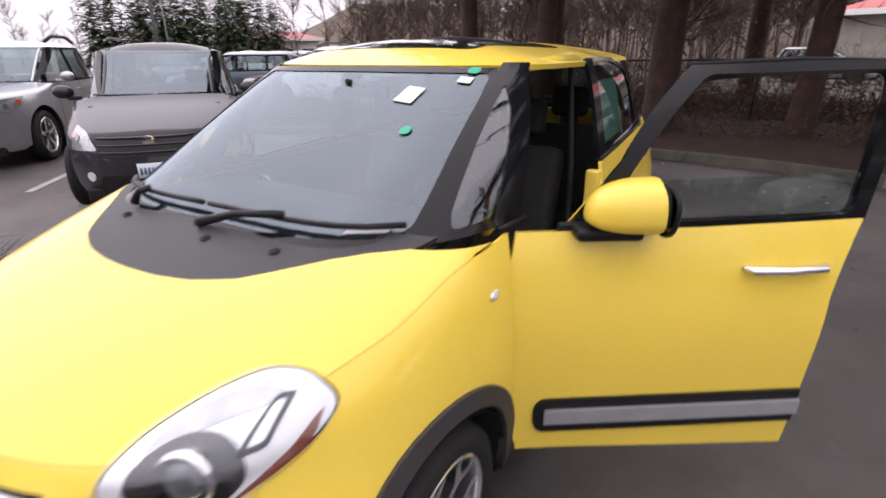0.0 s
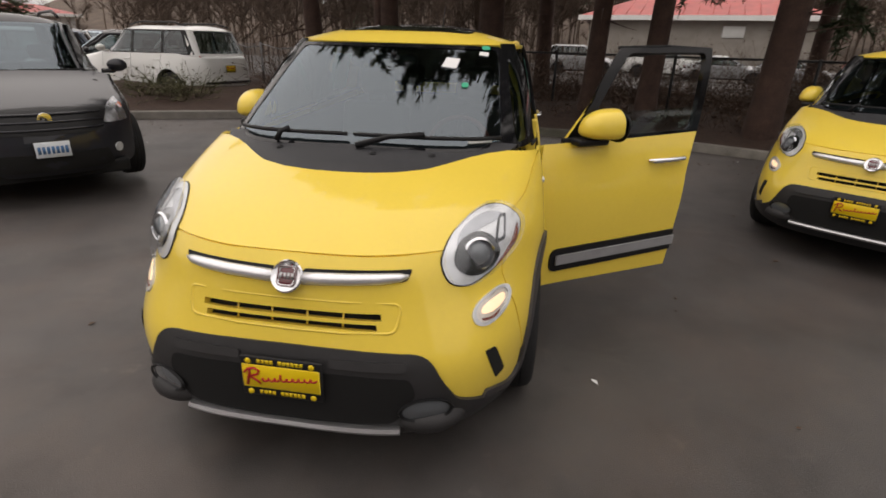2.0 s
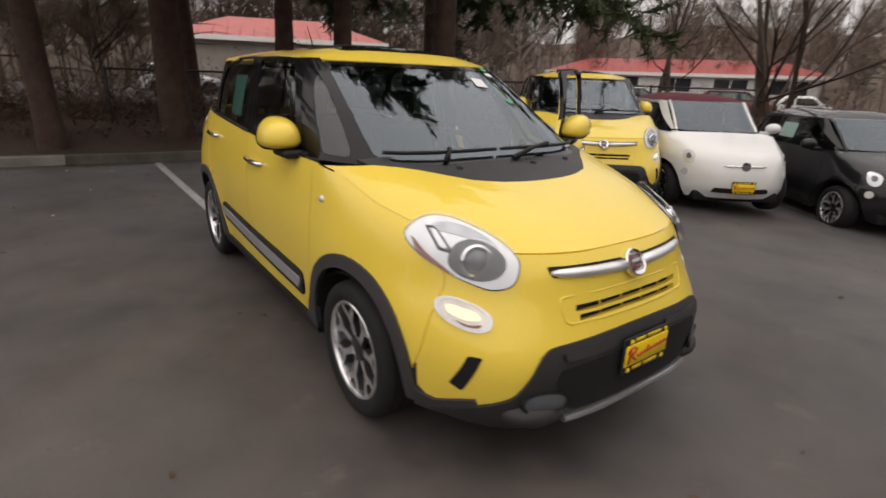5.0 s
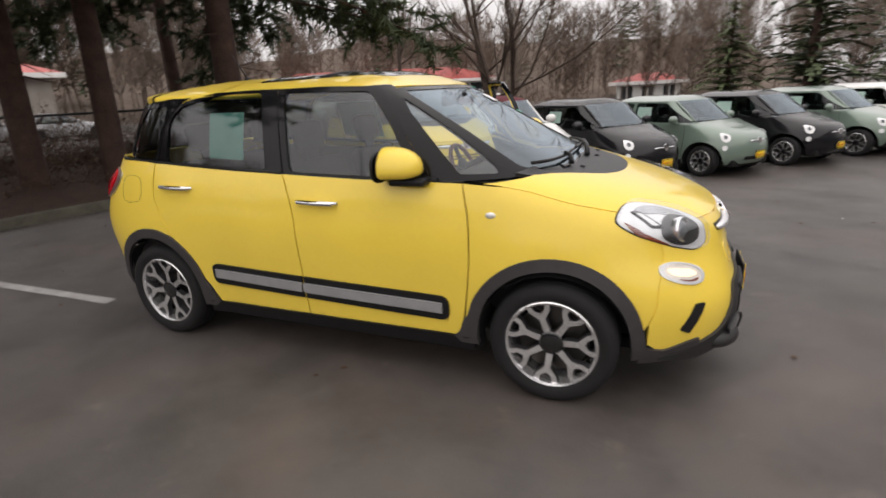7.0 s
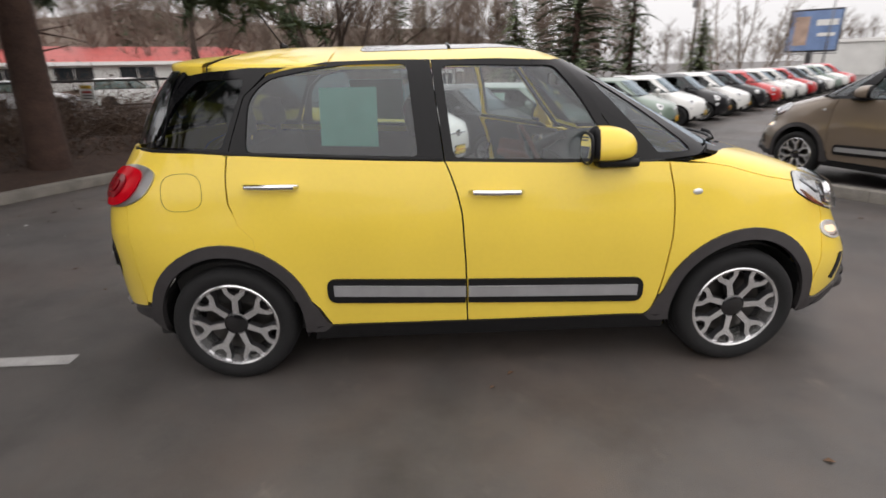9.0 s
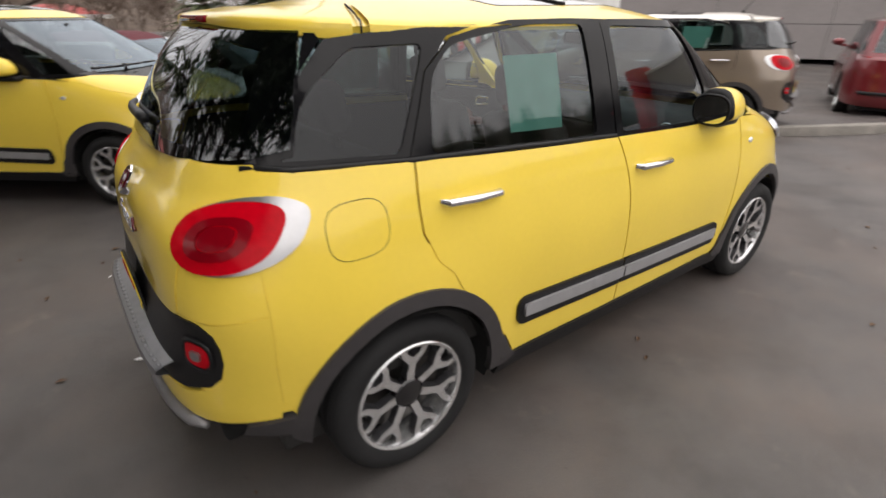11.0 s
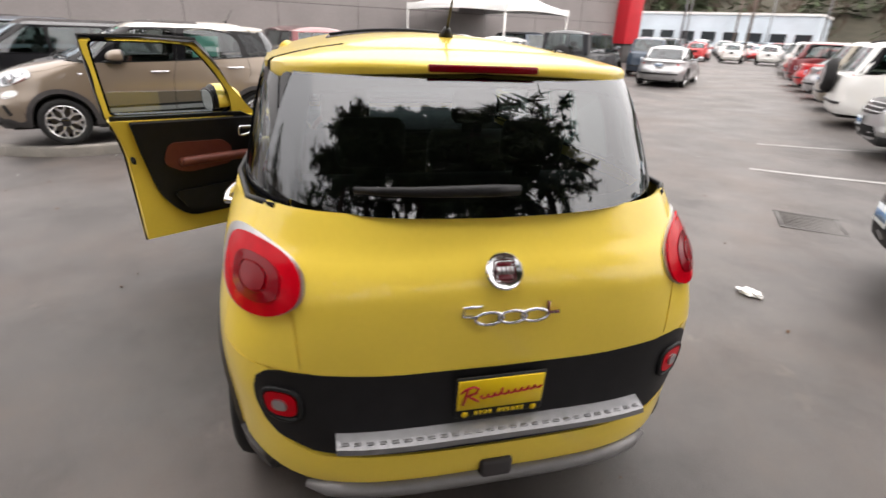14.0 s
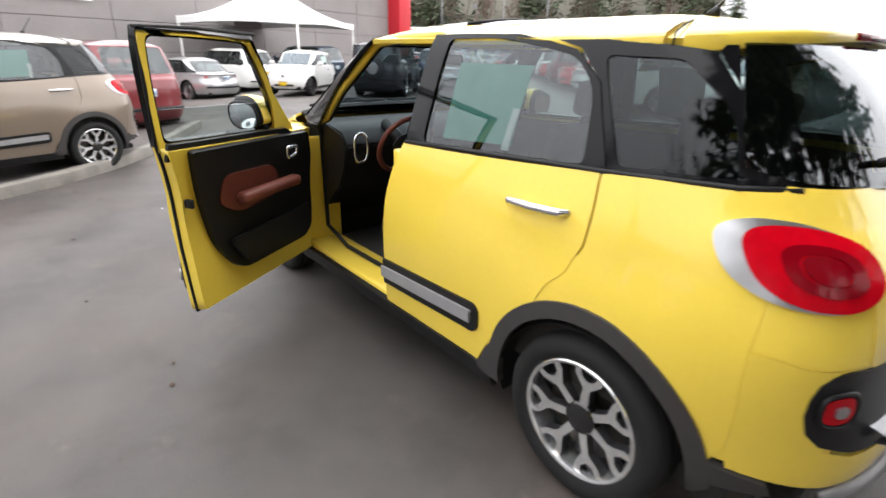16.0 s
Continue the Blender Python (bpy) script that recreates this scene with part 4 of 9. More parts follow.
        vent = rounded(ends(BODY, [(s * 0.672, 0.517), (s * 0.704, 0.517), (s * 0.738, 0.405), (s * 0.712, 0.385)]), 0.01)
        part("side_vent", BODY.panel(vent, [], 0.04, 0.006, 0.004), DARK, car, "black side vent")
    bm = bmesh.new()
    pts = [BODY.roll(*BODY.end(y, 0.285)) + Vector((0.022, 0, 0)) for y in np.linspace(-0.40, 0.40, 13)]
    tube(bm, pts, 0.022, 8)
    bmesh.ops.scale(bm, vec=(1, 1, 0.8), verts=bm.verts, space=Matrix.Translation((0, 0, -0.285)))
    part("skid_strip", bm, SATIN, lb, "silver skid strip")
    number_plate(car, BODY.xf(0.480) + 0.032, 1, 0.490, 0)
    for s in (1, -1):
        headlight(car, s)
        part("front_wing", BODY.panel(sides(BODY, FENDER, s), [], 0.05, 0.016), colour, car)
        bm = bmesh.new()
        c = BODY.roll(*BODY.side(1.015, 0.922, s))
        bmesh.ops.create_uvsphere(bm, u_segments=14, v_segments=8, radius=1, matrix=Matrix.Translation(c) @ Matrix.Diagonal((0.026, 0.010, 0.016, 1)))
        part("side_repeater", bm, LAMPWHITE, car)
        # arch trim and sill
        foot_f = [(0.866, 0.385), (0.852, 0.345), (0.836, 0.320), (0.812, 0.303), (0.850, 0.272), (0.945, 0.272)]
        foot_r = [(-0.940, 0.272), (-0.846, 0.272), (-0.802, 0.303), (-0.828, 0.320), (-0.846, 0.345), (-0.862, 0.385)]
        for cx, pts in ((ARCH_F, arc(ARCH_F, ARCH_Z, 0.428, -4, 164, 22) + foot_f + arc(ARCH_F, ARCH_Z, 0.368, 180, -6, 22)), (ARCH_R, arc(ARCH_R, ARCH_Z, 0.428, 178, 16, 22) + foot_r[::-1] + arc(ARCH_R, ARCH_Z, 0.368, 0, 186, 22))):
            part("wheel_arch_trim", BODY.panel(sides(BODY, pts, s), [], 0.05, 0.03, 0.013), PLASTIC, car, "dark grey wheel arch trim")
            bm = bmesh.new()
            rad = 0.372
            for i in range(20):
                a0, a1 = radians(-12 + 204 * i / 20), radians(-12 + 204 * (i + 1) / 20)
                q = [lip(cx, rad, a, yy, s) for a, yy in ((a0, 0.50), (a1, 0.50), (a1, 9), (a0, 9))]
                bm.faces.new([bm.verts.new(p) for p in q])
            c0 = [bm.verts.new((cx + rad * math.cos(radians(-12 + 204 * i / 20)), s * 0.50, ARCH_Z + rad * math.sin(radians(-12 + 204 * i / 20)))) for i in range(21)]
            bm.faces.new(c0)
            part("arch_liner", bm, DARK, car)
        sill = [(0.915, 0.302), (-0.88, 0.302), (-0.90, 0.228), (0.92, 0.228)]
        part("sill_trim", BODY.panel(sides(BODY, sill, s), [], 0.05, 0.05, 0.012), BLACKPL, car, "black sill trim")
        rear_sill = [(-1.672, 0.418), (-1.75, 0.408), (-1.85, 0.388), (-1.86, 0.345), (-1.695, 0.335)]
        part("bumper_edge", BODY.panel(sides(BODY, rear_sill, s), [], 0.05, 0.03, 0.012), PLASTIC, car)
        front_sill = [(1.71, 0.40), (1.74, 0.325), (1.81, 0.315), (1.90, 0.345), (1.955, 0.36), (1.96, 0.27), (1.70, 0.25)]
        part("bumper_edge", BODY.panel(sides(BODY, front_sill, s), [], 0.05, 0.03, 0.012), PLASTIC, car)
        # front door
        opened = open_door if s > 0 else 0.0
        door = part("front_door", BODY.panel(sides(BODY, FDOOR, s), [], 0.05, 0.03), colour, car, "opened driver's door" if opened else "")
        frame = [(-0.205, 1.088), (0.30, 1.068), (0.70, 1.064), (0.665, 1.12), (0.55, 1.275), (0.345, 1.535), (0.05, 1.548), (-0.262, 1.548)]
        if opened:
            frame = [(x - 0.006 * (x < 0), z) for x, z in frame]
        fr = part("door_frame", ring(HOUSE, sides(HOUSE, frame, s), sides(HOUSE, DGLASS, s), 0.06, 0.004, 0.03), FRIT, door, "black window frame")
        pane = part("door_glass", HOUSE.panel(sides(HOUSE, DGLASS if not opened else rounded([(-0.165, 1.108), (0.555, 1.085), (0.53, 1.215), (-0.178, 1.235)], 0.02), s), [], 0.08, 0.003, -0.004), GLASS, door, "half lowered door glass" if opened else "")
        pane.visible_shadow = False
        cup = handle(door, BODY, 0.033, 0.949, s)
        part("handle_cup", BODY.panel(cup, [], 0.03, 0.002, 0.0015), colour, door)
        mirror(door, s, colour)
        strip = rounded([(0.79, 0.372), (0.79, 0.492), (-0.105, 0.516), (-0.105, 0.398)], [0.05, 0.05, 0, 0])
        part("side_moulding", BODY.panel(sides(BODY, strip, s), [], 0.05, 0.02, 0.012), BLACKPL, door, "black side moulding")
        strip = [(0.755, 0.412), (0.755, 0.462), (-0.105, 0.484), (-0.105, 0.434)]
        part("chrome_strip", BODY.panel(sides(BODY, strip, s), [], 0.05, 0.012, 0.026), SKID, door, "satin silver strip")
        if opened:
            frame_in = [(-0.200, 1.07), (0.30, 1.05), (0.74, 1.03), (0.665, 1.13), (0.55, 1.27), (0.343, 1.524), (0.05, 1.537), (-0.262, 1.537)]
            mx, mz = sum(p[0] for p in DGLASS) / len(DGLASS), sum(p[1] for p in DGLASS) / len(DGLASS)
            hole = [(mx + (x - mx) * 1.035, mz + (z - mz) * 1.06) for x, z in DGLASS]
            part("inner_frame", ring(HOUSE, sides(HOUSE, frame_in, s), sides(HOUSE, hole, s), 0.06, -0.034, -0.030), colour, door)
            inner = [(x * 0.99, z) for x, z in FDOOR]
            part("inner_skin", BODY.panel(sides(BODY, inner, s), [], 0.06, -0.055, -0.085), colour, door)
            trim = rounded([(0.80, 1.06), (0.86, 0.90), (0.845, 0.55), (0.78, 0.40), (0.16, 0.40), (0.02, 0.55), (-0.06, 0.90), (-0.10, 1.085)], [0.03, 0.1, 0.1, 0.12, 0.12, 0.1, 0.03, 0.02])
            part("door_trim", BODY.panel(sides(BODY, trim, s), [], 0.06, -0.03, -0.115), BLACKPL, door, "black door trim")
            ledge = [(-0.20, 1.04), (0.72, 1.015), (0.615, 1.088), (-0.19, 1.110)]
            part("window_ledge", HOUSE.panel(sides(HOUSE, ledge, s), [], 0.06, -0.015, -0.066), BLACKPL, door, "black window ledge")
            pad = rounded([(0.10, 0.93), (0.46, 0.915), (0.52, 0.86), (0.52, 0.73), (0.20, 0.70), (0.06, 0.78)], 0.06)
            part("leather_insert", BODY.panel(sides(BODY, pad, s), [], 0.05, -0.012, -0.124), LEATHER, door, "brown leather insert")
            bm = bmesh.new()
            block(bm, 0.14, 0.62, s * 0.70 - 0.035, s * 0.70 + 0.035, 0.79, 0.85, 0.025, 3)
            part("armrest", bm, LEATHER, door, "brown leather armrest")
            pocket = rounded([(0.08, 0.58), (0.80, 0.60), (0.76, 0.44), (0.18, 0.44)], 0.05)
            part("door_pocket", BODY.panel(sides(BODY, pocket, s), [], 0.06, -0.02, -0.150), BLACKPL, door)
            bm = bmesh.new()
            tube(bm, [(x, s * 0.715, z) for x, z in rounded([(0.565, 0.945), (0.565, 1.005), (0.66, 1.0), (0.645, 0.955)], 0.02)], 0.010, 8, closed=True)
            part("inner_handle", bm, CHROME, door, "chrome inner handle")
            bm = bmesh.new()
            block(bm, -0.115, -0.095, s * 0.755, s * 0.80, 0.83, 0.87, 0.004, 1)
            part("door_latch", bm, DARK, door)
            seal = sides(BODY, [(x, z) for x, z in FDOOR[5:11]], s)
            bm = bmesh.new()
            pts = [BODY.roll(*BODY.side(x, z, s)) - Vector((0, s * 0.03, 0)) for x, z in FDOOR[5:11]] + [HOUSE.roll(*HOUSE.side(x, z, s)) - Vector((0, s * 0.012, 0)) for x, z in ((-0.262, 1.548), (0.05, 1.552), (0.345, 1.538))]
            tube(bm, pts, 0.009, 6)
            part("door_seal", bm, RUBBER, door)
            hinge(door, 0.885, s * 0.845, -s * opened)
            for ob in door.children_recursive:          # the open window frame stands a little more upright
                for v in ob.data.vertices:
                    v.co.y += s * 0.15 * max(0.0, v.co.z - 1.10)
            # the door opening: sill, pillar edges
            bm = bmesh.new()
            block(bm, -0.16, 0.90, *sorted((s * 0.60, s * 0.845)), 0.285, 0.335, 0.015)
            part("door_sill", bm, colour, car)
            bm = bmesh.new()
            block(bm, 0.895, 0.935, *sorted((s * 0.58, s * 0.835)), 0.30, 1.00, 0.012)
            block(bm, 0.880, 0.90, *sorted((s * 0.78, s * 0.83)), 0.56, 0.62, 0.006)
            block(bm, 0.880, 0.90, *sorted((s * 0.78, s * 0.83)), 0.86, 0.92, 0.006)
            part("hinge_pillar", bm, colour, car)
            bm = bmesh.new()
            block(bm, -0.20, -0.14, *sorted((s * 0.775, s * 0.84)), 0.32, 1.09, 0.012)
            part("centre_pillar", bm, colour, car)
            bm = bmesh.new()
            pts = [HOUSE.roll(*HOUSE.side(x, z, s)) - Vector((0, s * 0.035, 0.012)) for x, z in ((0.86, 1.07), (0.70, 1.12), (0.56, 1.29), (0.36, 1.53), (0.05, 1.553), (-0.26, 1.553))]
            tube(bm, pts, 0.024, 8)
            part("roof_rail", bm, colour, car)
            bm = bmesh.new()
            pts = [p - Vector((0, s * 0.022, 0.012)) for p in pts] + [Vector((-0.19, s * 0.69, 1.09)), Vector((-0.135, s * 0.72, 0.6)), Vector((-0.10, s * 0.70, 0.35)), Vector((0.6, s * 0.70, 0.345)), Vector((0.86, s * 0.70, 0.42)), Vector((0.88, s * 0.70, 1.0))]
            tube(bm, pts, 0.014, 6, closed=True)
            part("opening_seal", bm, RUBBER, car)
        # rear door
        rd = part("rear_door", BODY.panel(sides(BODY, RDOOR, s), [], 0.05, 0.016), colour, car)
        frame = [(-0.214, 1.088), (-0.266, 1.549), (-0.45, 1.552), (-0.75, 1.548), (-1.02, 1.50), (-1.135, 1.405), (-1.175, 1.30), (-1.235, 1.138)]
        part("door_frame", ring(HOUSE, sides(HOUSE, frame, s), sides(HOUSE, RGLASS, s), 0.06, 0.004, 0.02), FRIT, rd, "black window frame")
        pane = part("door_glass", HOUSE.panel(sides(HOUSE, RGLASS, s), [], 0.08, 0.003, -0.004), TINT, rd, "dark tinted rear door glass")
        pane.visible_shadow = False
        cup = handle(rd, BODY, -1.033, 1.002, s)
        part("handle_cup", BODY.panel(cup, [], 0.03, 0.002, 0.0015), colour, rd)
        strip = rounded([(-0.119, 0.398), (-0.119, 0.516), (-0.81, 0.538), (-0.81, 0.418)], [0, 0, 0.05, 0.05])
        part("side_moulding", BODY.panel(sides(BODY, strip, s), [], 0.05, 0.02, 0.012), BLACKPL, rd, "black side moulding")
        strip = [(-0.119, 0.434), (-0.119, 0.484), (-0.775, 0.506), (-0.775, 0.456)]
        part("chrome_strip", BODY.panel(sides(BODY, strip, s), [], 0.05, 0.012, 0.026), SKID, rd, "satin silver strip")
        part("rear_quarter", BODY.panel(sides(BODY, QUARTER, s), [], 0.05, 0.016), colour, car)
        behind = [(-1.14, 1.405), (-1.03, 1.505), (-0.9, 1.535), (-1.2, 1.53), (-1.42, 1.50), (-1.60, 1.30), (-1.70, 1.165), (-1.24, 1.135), (-1.18, 1.30)]
        part("rear_pillar", ring(HOUSE, sides(HOUSE, behind, s), sides(HOUSE, QGLASS, s), 0.06, 0.004, 0.02), FRIT, car, "gloss black rear pillar")
        pane = part("quarter_glass", HOUSE.panel(sides(HOUSE, QGLASS, s), [], 0.08, 0.003, -0.002), SIDEDUSK, car, "dark tinted quarter glass")
        pane.visible_shadow = False
        edge_w = [HOUSE.end(s * y, z) for z, y in PILLAR]
        edge_d = sides(HOUSE, [(0.69, 1.085), (0.672, 1.12), (0.612, 1.20), (0.555, 1.277), (0.497, 1.35), (0.442, 1.42), (0.40, 1.475)], s)
        apil = sides(HOUSE, [(0.71, 1.064)], s) + edge_w + [(edge_d[-1][0], edge_w[-1][1])] + edge_d[::-1]
        aglass = [HOUSE.end(s * y, z) for y, z in ((0.712, 1.098), (0.694, 1.14), (0.676, 1.22), (0.656, 1.31), (0.638, 1.40), (0.628, 1.46))] + \
            sides(HOUSE, [(0.482, 1.468), (0.545, 1.40), (0.640, 1.305), (0.735, 1.205), (0.800, 1.14), (0.832, 1.100)], s)
        aglass = rounded(aglass, 0.02, 3)
        part("front_pillar", ring(HOUSE, apil, aglass, 0.06, 0.003, 0.02), FRIT, car, "gloss black windscreen pillar")
        # darker glass on the open side stands in for dark tree reflections
        pane = part("quarter_glass", HOUSE.panel(aglass, [], 0.08, 0.003, -0.002), DUSK if opened else GLASS, car)
        pane.visible_shadow = False
        bm = bmesh.new()
        tube(bm, [HOUSE.roll(*HOUSE.side(x, z, s)) + Vector((0, s * 0.012, 0)) for x, z in ((0.86, 1.066), (0.70, 1.066))], 0.008, 6)
        part("belt_trim", bm, BLACKPL, car)
        bm = bmesh.new()
        tube(bm, [BODY.roll(*BODY.side(x, z, s)) + Vector((0, -s * 0.006, 0.003)) for x, z in ((-0.22, 1.097), (-0.7, 1.122), (-1.24, 1.148), (-1.6, 1.173), (-1.72, 1.186))], 0.010, 6)
        part("belt_trim", bm, BLACKPL, car)
        if s < 0:
            fuel = sides(BODY, ellipse(-1.460, 0.985, 0.100, 0.086, n=32, power=3.0), s)
            bm = bmesh.new()
            tube(bm, [BODY.roll(u, v) for u, v in fuel], 0.0012, 5, closed=True)
            part("fuel_flap_joint", bm, DARK, car, "round-cornered fuel flap joint")
        tail_lamp(car, s)
        # lining under the windows
        lining = [(0.86, 1.05), (0.86, 0.35), (-1.6, 0.40), (-1.6, 1.15)] if not opened else [(-0.22, 1.08), (-0.16, 0.35), (-1.6, 0.40), (-1.6, 1.15)]
        part("side_lining", BODY.panel(sides(BODY, lining, s), [], 0.15, 0.0, -0.075), LINER, car)
        for x in (ARCH_F, ARCH_R):
            wheel(car, x, s * 0.765, s, turn=s * 20 if x > 0 else 7, fine=40)
    # windscreen
    ws = ends(HOUSE, [(0, 1.055), (0.3, 1.060), (0.55, 1.070), (0.657, 1.078), (0.652, 1.12), (0.618, 1.30), (0.590, 1.45), (0.579, 1.510), (0.568, 1.522), (0.3, 1.525), (0, 1.526)])
    ws = ws + [(-u, v) for u, v in ws[::-1] if abs(u) > 1e-6]
    hole = ends(HOUSE, [(0, 1.094), (0.3, 1.096), (0.55, 1.100), (0.640, 1.112), (0.630, 1.18), (0.606, 1.30), (0.578, 1.45), (0.566, 1.492), (0.55, 1.505), (0.3, 1.506), (0, 1.507)])
    hole = rounded(hole + [(-u, v) for u, v in hole[::-1] if abs(u) > 1e-6], 0.03, 3)
    frit = part("windscreen_border", ring(HOUSE, ws, hole, 0.06, 0.003, 0.008), FRIT, car, "black windscreen border")
    pane = part("windscreen", HOUSE.panel(ws, [], 0.06, 0.004, 0.0), SCREEN, car, "windscreen glass")
    pane.visible_shadow = False
    # rear glass and tailgate
    hg = ends(HOUSE, [(0, 1.185), (0.4, 1.19), (0.60, 1.20), (0.66, 1.22), (0.64, 1.32), (0.60, 1.44), (0.565, 1.52), (0.3, 1.535), (0, 1.54)], True)
    hg = hg + [(-u, v) for u, v in hg[::-1] if abs(u) > 1e-6]
    hole = ends(HOUSE, [(0, 1.225), (0.4, 1.23), (0.55, 1.24), (0.575, 1.27), (0.555, 1.36), (0.52, 1.47), (0.3, 1.50), (0, 1.505)], True)
    hole = hole + [(-u, v) for u, v in hole[::-1] if abs(u) > 1e-6]
    part("rear_glass_border", ring(HOUSE, hg, hole, 0.06, 0.004, 0.012, True), FRIT, car, "black rear glass border")
    pane = part("rear_glass", HOUSE.panel(hg, [], 0.06, 0.004, 0.008, True), DUSK, car, "dark tinted rear window")
    pane.visible_shadow = False
    pil = []
    for s in (1, -1):
        dp = HOUSE.end(s * 0.668, 1.20, True), HOUSE.end(s * 0.645, 1.32, True), HOUSE.end(s * 0.605, 1.44, True), HOUSE.end(s * 0.570, 1.525, True), HOUSE.rear_side(-1.44, 1.525, s), HOUSE.rear_side(-1.43, 1.50, s), HOUSE.rear_side(-1.605, 1.30, s), HOUSE.rear_side(-1.71, 1.165, s)
        part("tailgate_pillar", HOUSE.panel(dp, [], 0.05, 0.01, 0.004, True), FRIT, car, "gloss black pillar beside the rear window")
    tg = ends(BODY, [(0, 0.745), (0.3, 0.747), (0.565, 0.771), (0.585, 0.79), (0.597, 0.92), (0.612, 1.02), (0.655, 1.10), (0.69, 1.165), (0.66, 1.198), (0.4, 1.196), (0, 1.195)], True)
    tg = tg + [(-u, v) for u, v in tg[::-1] if abs(u) > 1e-6]
    gate = part("tailgate", BODY.panel(tg, [], 0.05, 0.016, 0.001, True), colour, car)
    band = ends(BODY, [(0, 0.747), (0.3, 0.750), (0.435, 0.757), (0.576, 0.771), (0.655, 0.778), (0.695, 0.770), (0.720, 0.745), (0.731, 0.700), (0.728, 0.645), (0.708, 0.585), (0.670, 0.543), (0.57, 0.508), (0.453, 0.497), (0.2, 0.491), (0, 0.490)], True)
    band = band + [(-u, v) for u, v in band[::-1] if abs(u) > 1e-6]
    bd = part("bumper_band", BODY.panel(band, [], 0.05, 0.02, 0.003, True), BLACKPL, car, "black plastic bumper band")
    low = ends(BODY, [(0, 0.48), (0.3, 0.482), (0.56, 0.488), (0.65, 0.52), (0.695, 0.58), (0.712, 0.66), (0.706, 0.74), (0.68, 0.784), (0.745, 0.785)], True) + [BODY.rear_side(-1.80, 0.798, 1), BODY.rear_side(-1.752, 0.798, 1), BODY.rear_side(-1.758, 0.62, 1), BODY.rear_side(-1.748, 0.47, 1), BODY.rear_side(-1.76, 0.41, 1)] + ends(BODY, [(0.6, 0.375), (0.3, 0.37), (0, 0.37)], True)
    low = low + [(-u, v) for u, v in low[::-1] if abs(u) > 1e-6]
    part("rear_bumper", BODY.panel(low, [], 0.05, 0.03, 0.0, True), colour, car)
    for s in (1, -1):
        corner = [BODY.rear_side(-1.80, 0.805, s), *ends(BODY, [(s * 0.745, 0.79), (s * 0.593, 0.786), (s * 0.605, 0.92), (s * 0.620, 1.02), (s * 0.663, 1.10), (s * 0.70, 1.165)], True), BODY.rear_side(-1.738, 1.187, s), BODY.rear_side(-1.748, 1.0, s), BODY.rear_side(-1.753, 0.805, s)]
        backing = [BODY.rear_side(-1.70, 0.43, s), BODY.rear_side(-1.70, 0.80, s), BODY.rear_side(-1.70, 1.15, s), *ends(BODY, [(s * 0.64, 1.13), (s * 0.57, 0.95), (s * 0.57, 0.76), (s * 0.66, 0.74), (s * 0.66, 0.60), (s * 0.60, 0.43)], True)]
        part("quarter_seam", BODY.panel(backing, [], 0.05, 0.0, -0.0025, True), colour, car)
        seam = [(-0.80, 0.335), (-0.90, 0.43), (-1.0, 0.57), (-1.10, 0.65), (-1.20, 0.69), (-1.32, 0.71), (-1.31, 0.90), (-1.10, 0.86), (-0.90, 0.66), (-0.72, 0.40)]
        part("door_seam", BODY.panel(sides(BODY, seam, s), [], 0.05, 0.0, -0.0035), colour, car)
        part("lamp_corner", BODY.panel(corner, [], 0.05, 0.016, 0.0, True), colour, car)
        E = lambda k: ellipse(*BODY.end(s * 0.655, 0.664, True), 0.050 * k, 0.042 * k, n=28, power=3.0)
        fg = part("rear_fog_lamp", BODY.panel(E(1.0), [], 0.03, 0.01, 0.010, True), REDLENS, bd, "red square fog lamp")
        part("fog_core", BODY.panel(E(0.42), [], 0.03, 0.008, 0.016, True), SATIN, fg)
        rim = ellipse(*BODY.end(s * 0.655, 0.662, True), 0.060, 0.054, n=28, power=3.0)
        bm = bmesh.new()
        tube(bm, [BODY.roll_rear(u, v) + Vector((-0.006, 0, 0)) for u, v in rim], 0.008, 6, closed=True)
        part("fog_rim", bm, BLACKPL, fg)
    # bright loading step, tow cover, skid bar
    bm = bmesh.new()
    pts = np.linspace(-0.505, 0.505, 15)
    top = [[bm.verts.new(BODY.roll_rear(*BODY.end(y, 0.558, True)) + Vector((d, 0, h))) for y in pts] for d, h in ((0.01, 0.018), (-0.030, 0.009), (-0.056, 0.001), (-0.061, -0.014), (-0.02, -0.030))]
    for a, b in zip(top, top[1:]):
        for i in range(len(pts) - 1):
            bm.faces.new([a[i], b[i], b[i + 1], a[i + 1]])
    st = part("loading_step", fix_normals(bm), STEP, bd, "brushed metal loading step", smooth=False)
    for y in np.linspace(-0.48, 0.48, 27):
        bm = bmesh.new()
        c = BODY.roll_rear(*BODY.end(y, 0.558, True)) + Vector((-0.020, 0, 0.012))
        block(bm, c.x - 0.024, c.x - 0.012, c.y - 0.011, c.y + 0.011, c.z - 0.007, c.z - 0.003, 0.001, 1)
        part("step_rib", bm, STEP, st)
    bm = bmesh.new()
    tube(bm, [BODY.roll_rear(*BODY.end(y, 0.365, True)) + Vector((-0.006, 0, -0.015 - 0.03 * (abs(y) > 0.6))) for y in np.linspace(-0.60, 0.60, 19)], [0.012] + [0.026] * 17 + [0.012], 8)
    part("skid_bar", bm, SKIDGREY, car, "grey rear skid bar")
    bm = bmesh.new()
    c = BODY.roll_rear(*BODY.end(0.0, 0.40, True))
    block(bm, c.x - 0.018, c.x + 0.03, -0.055, 0.055, 0.345, 0.425, 0.012, 2)
    part("tow_cover", bm, PLASTIC, car)
    number_plate(car, BODY.xr(0.664) - 0.020, -1, 0.664, 4)
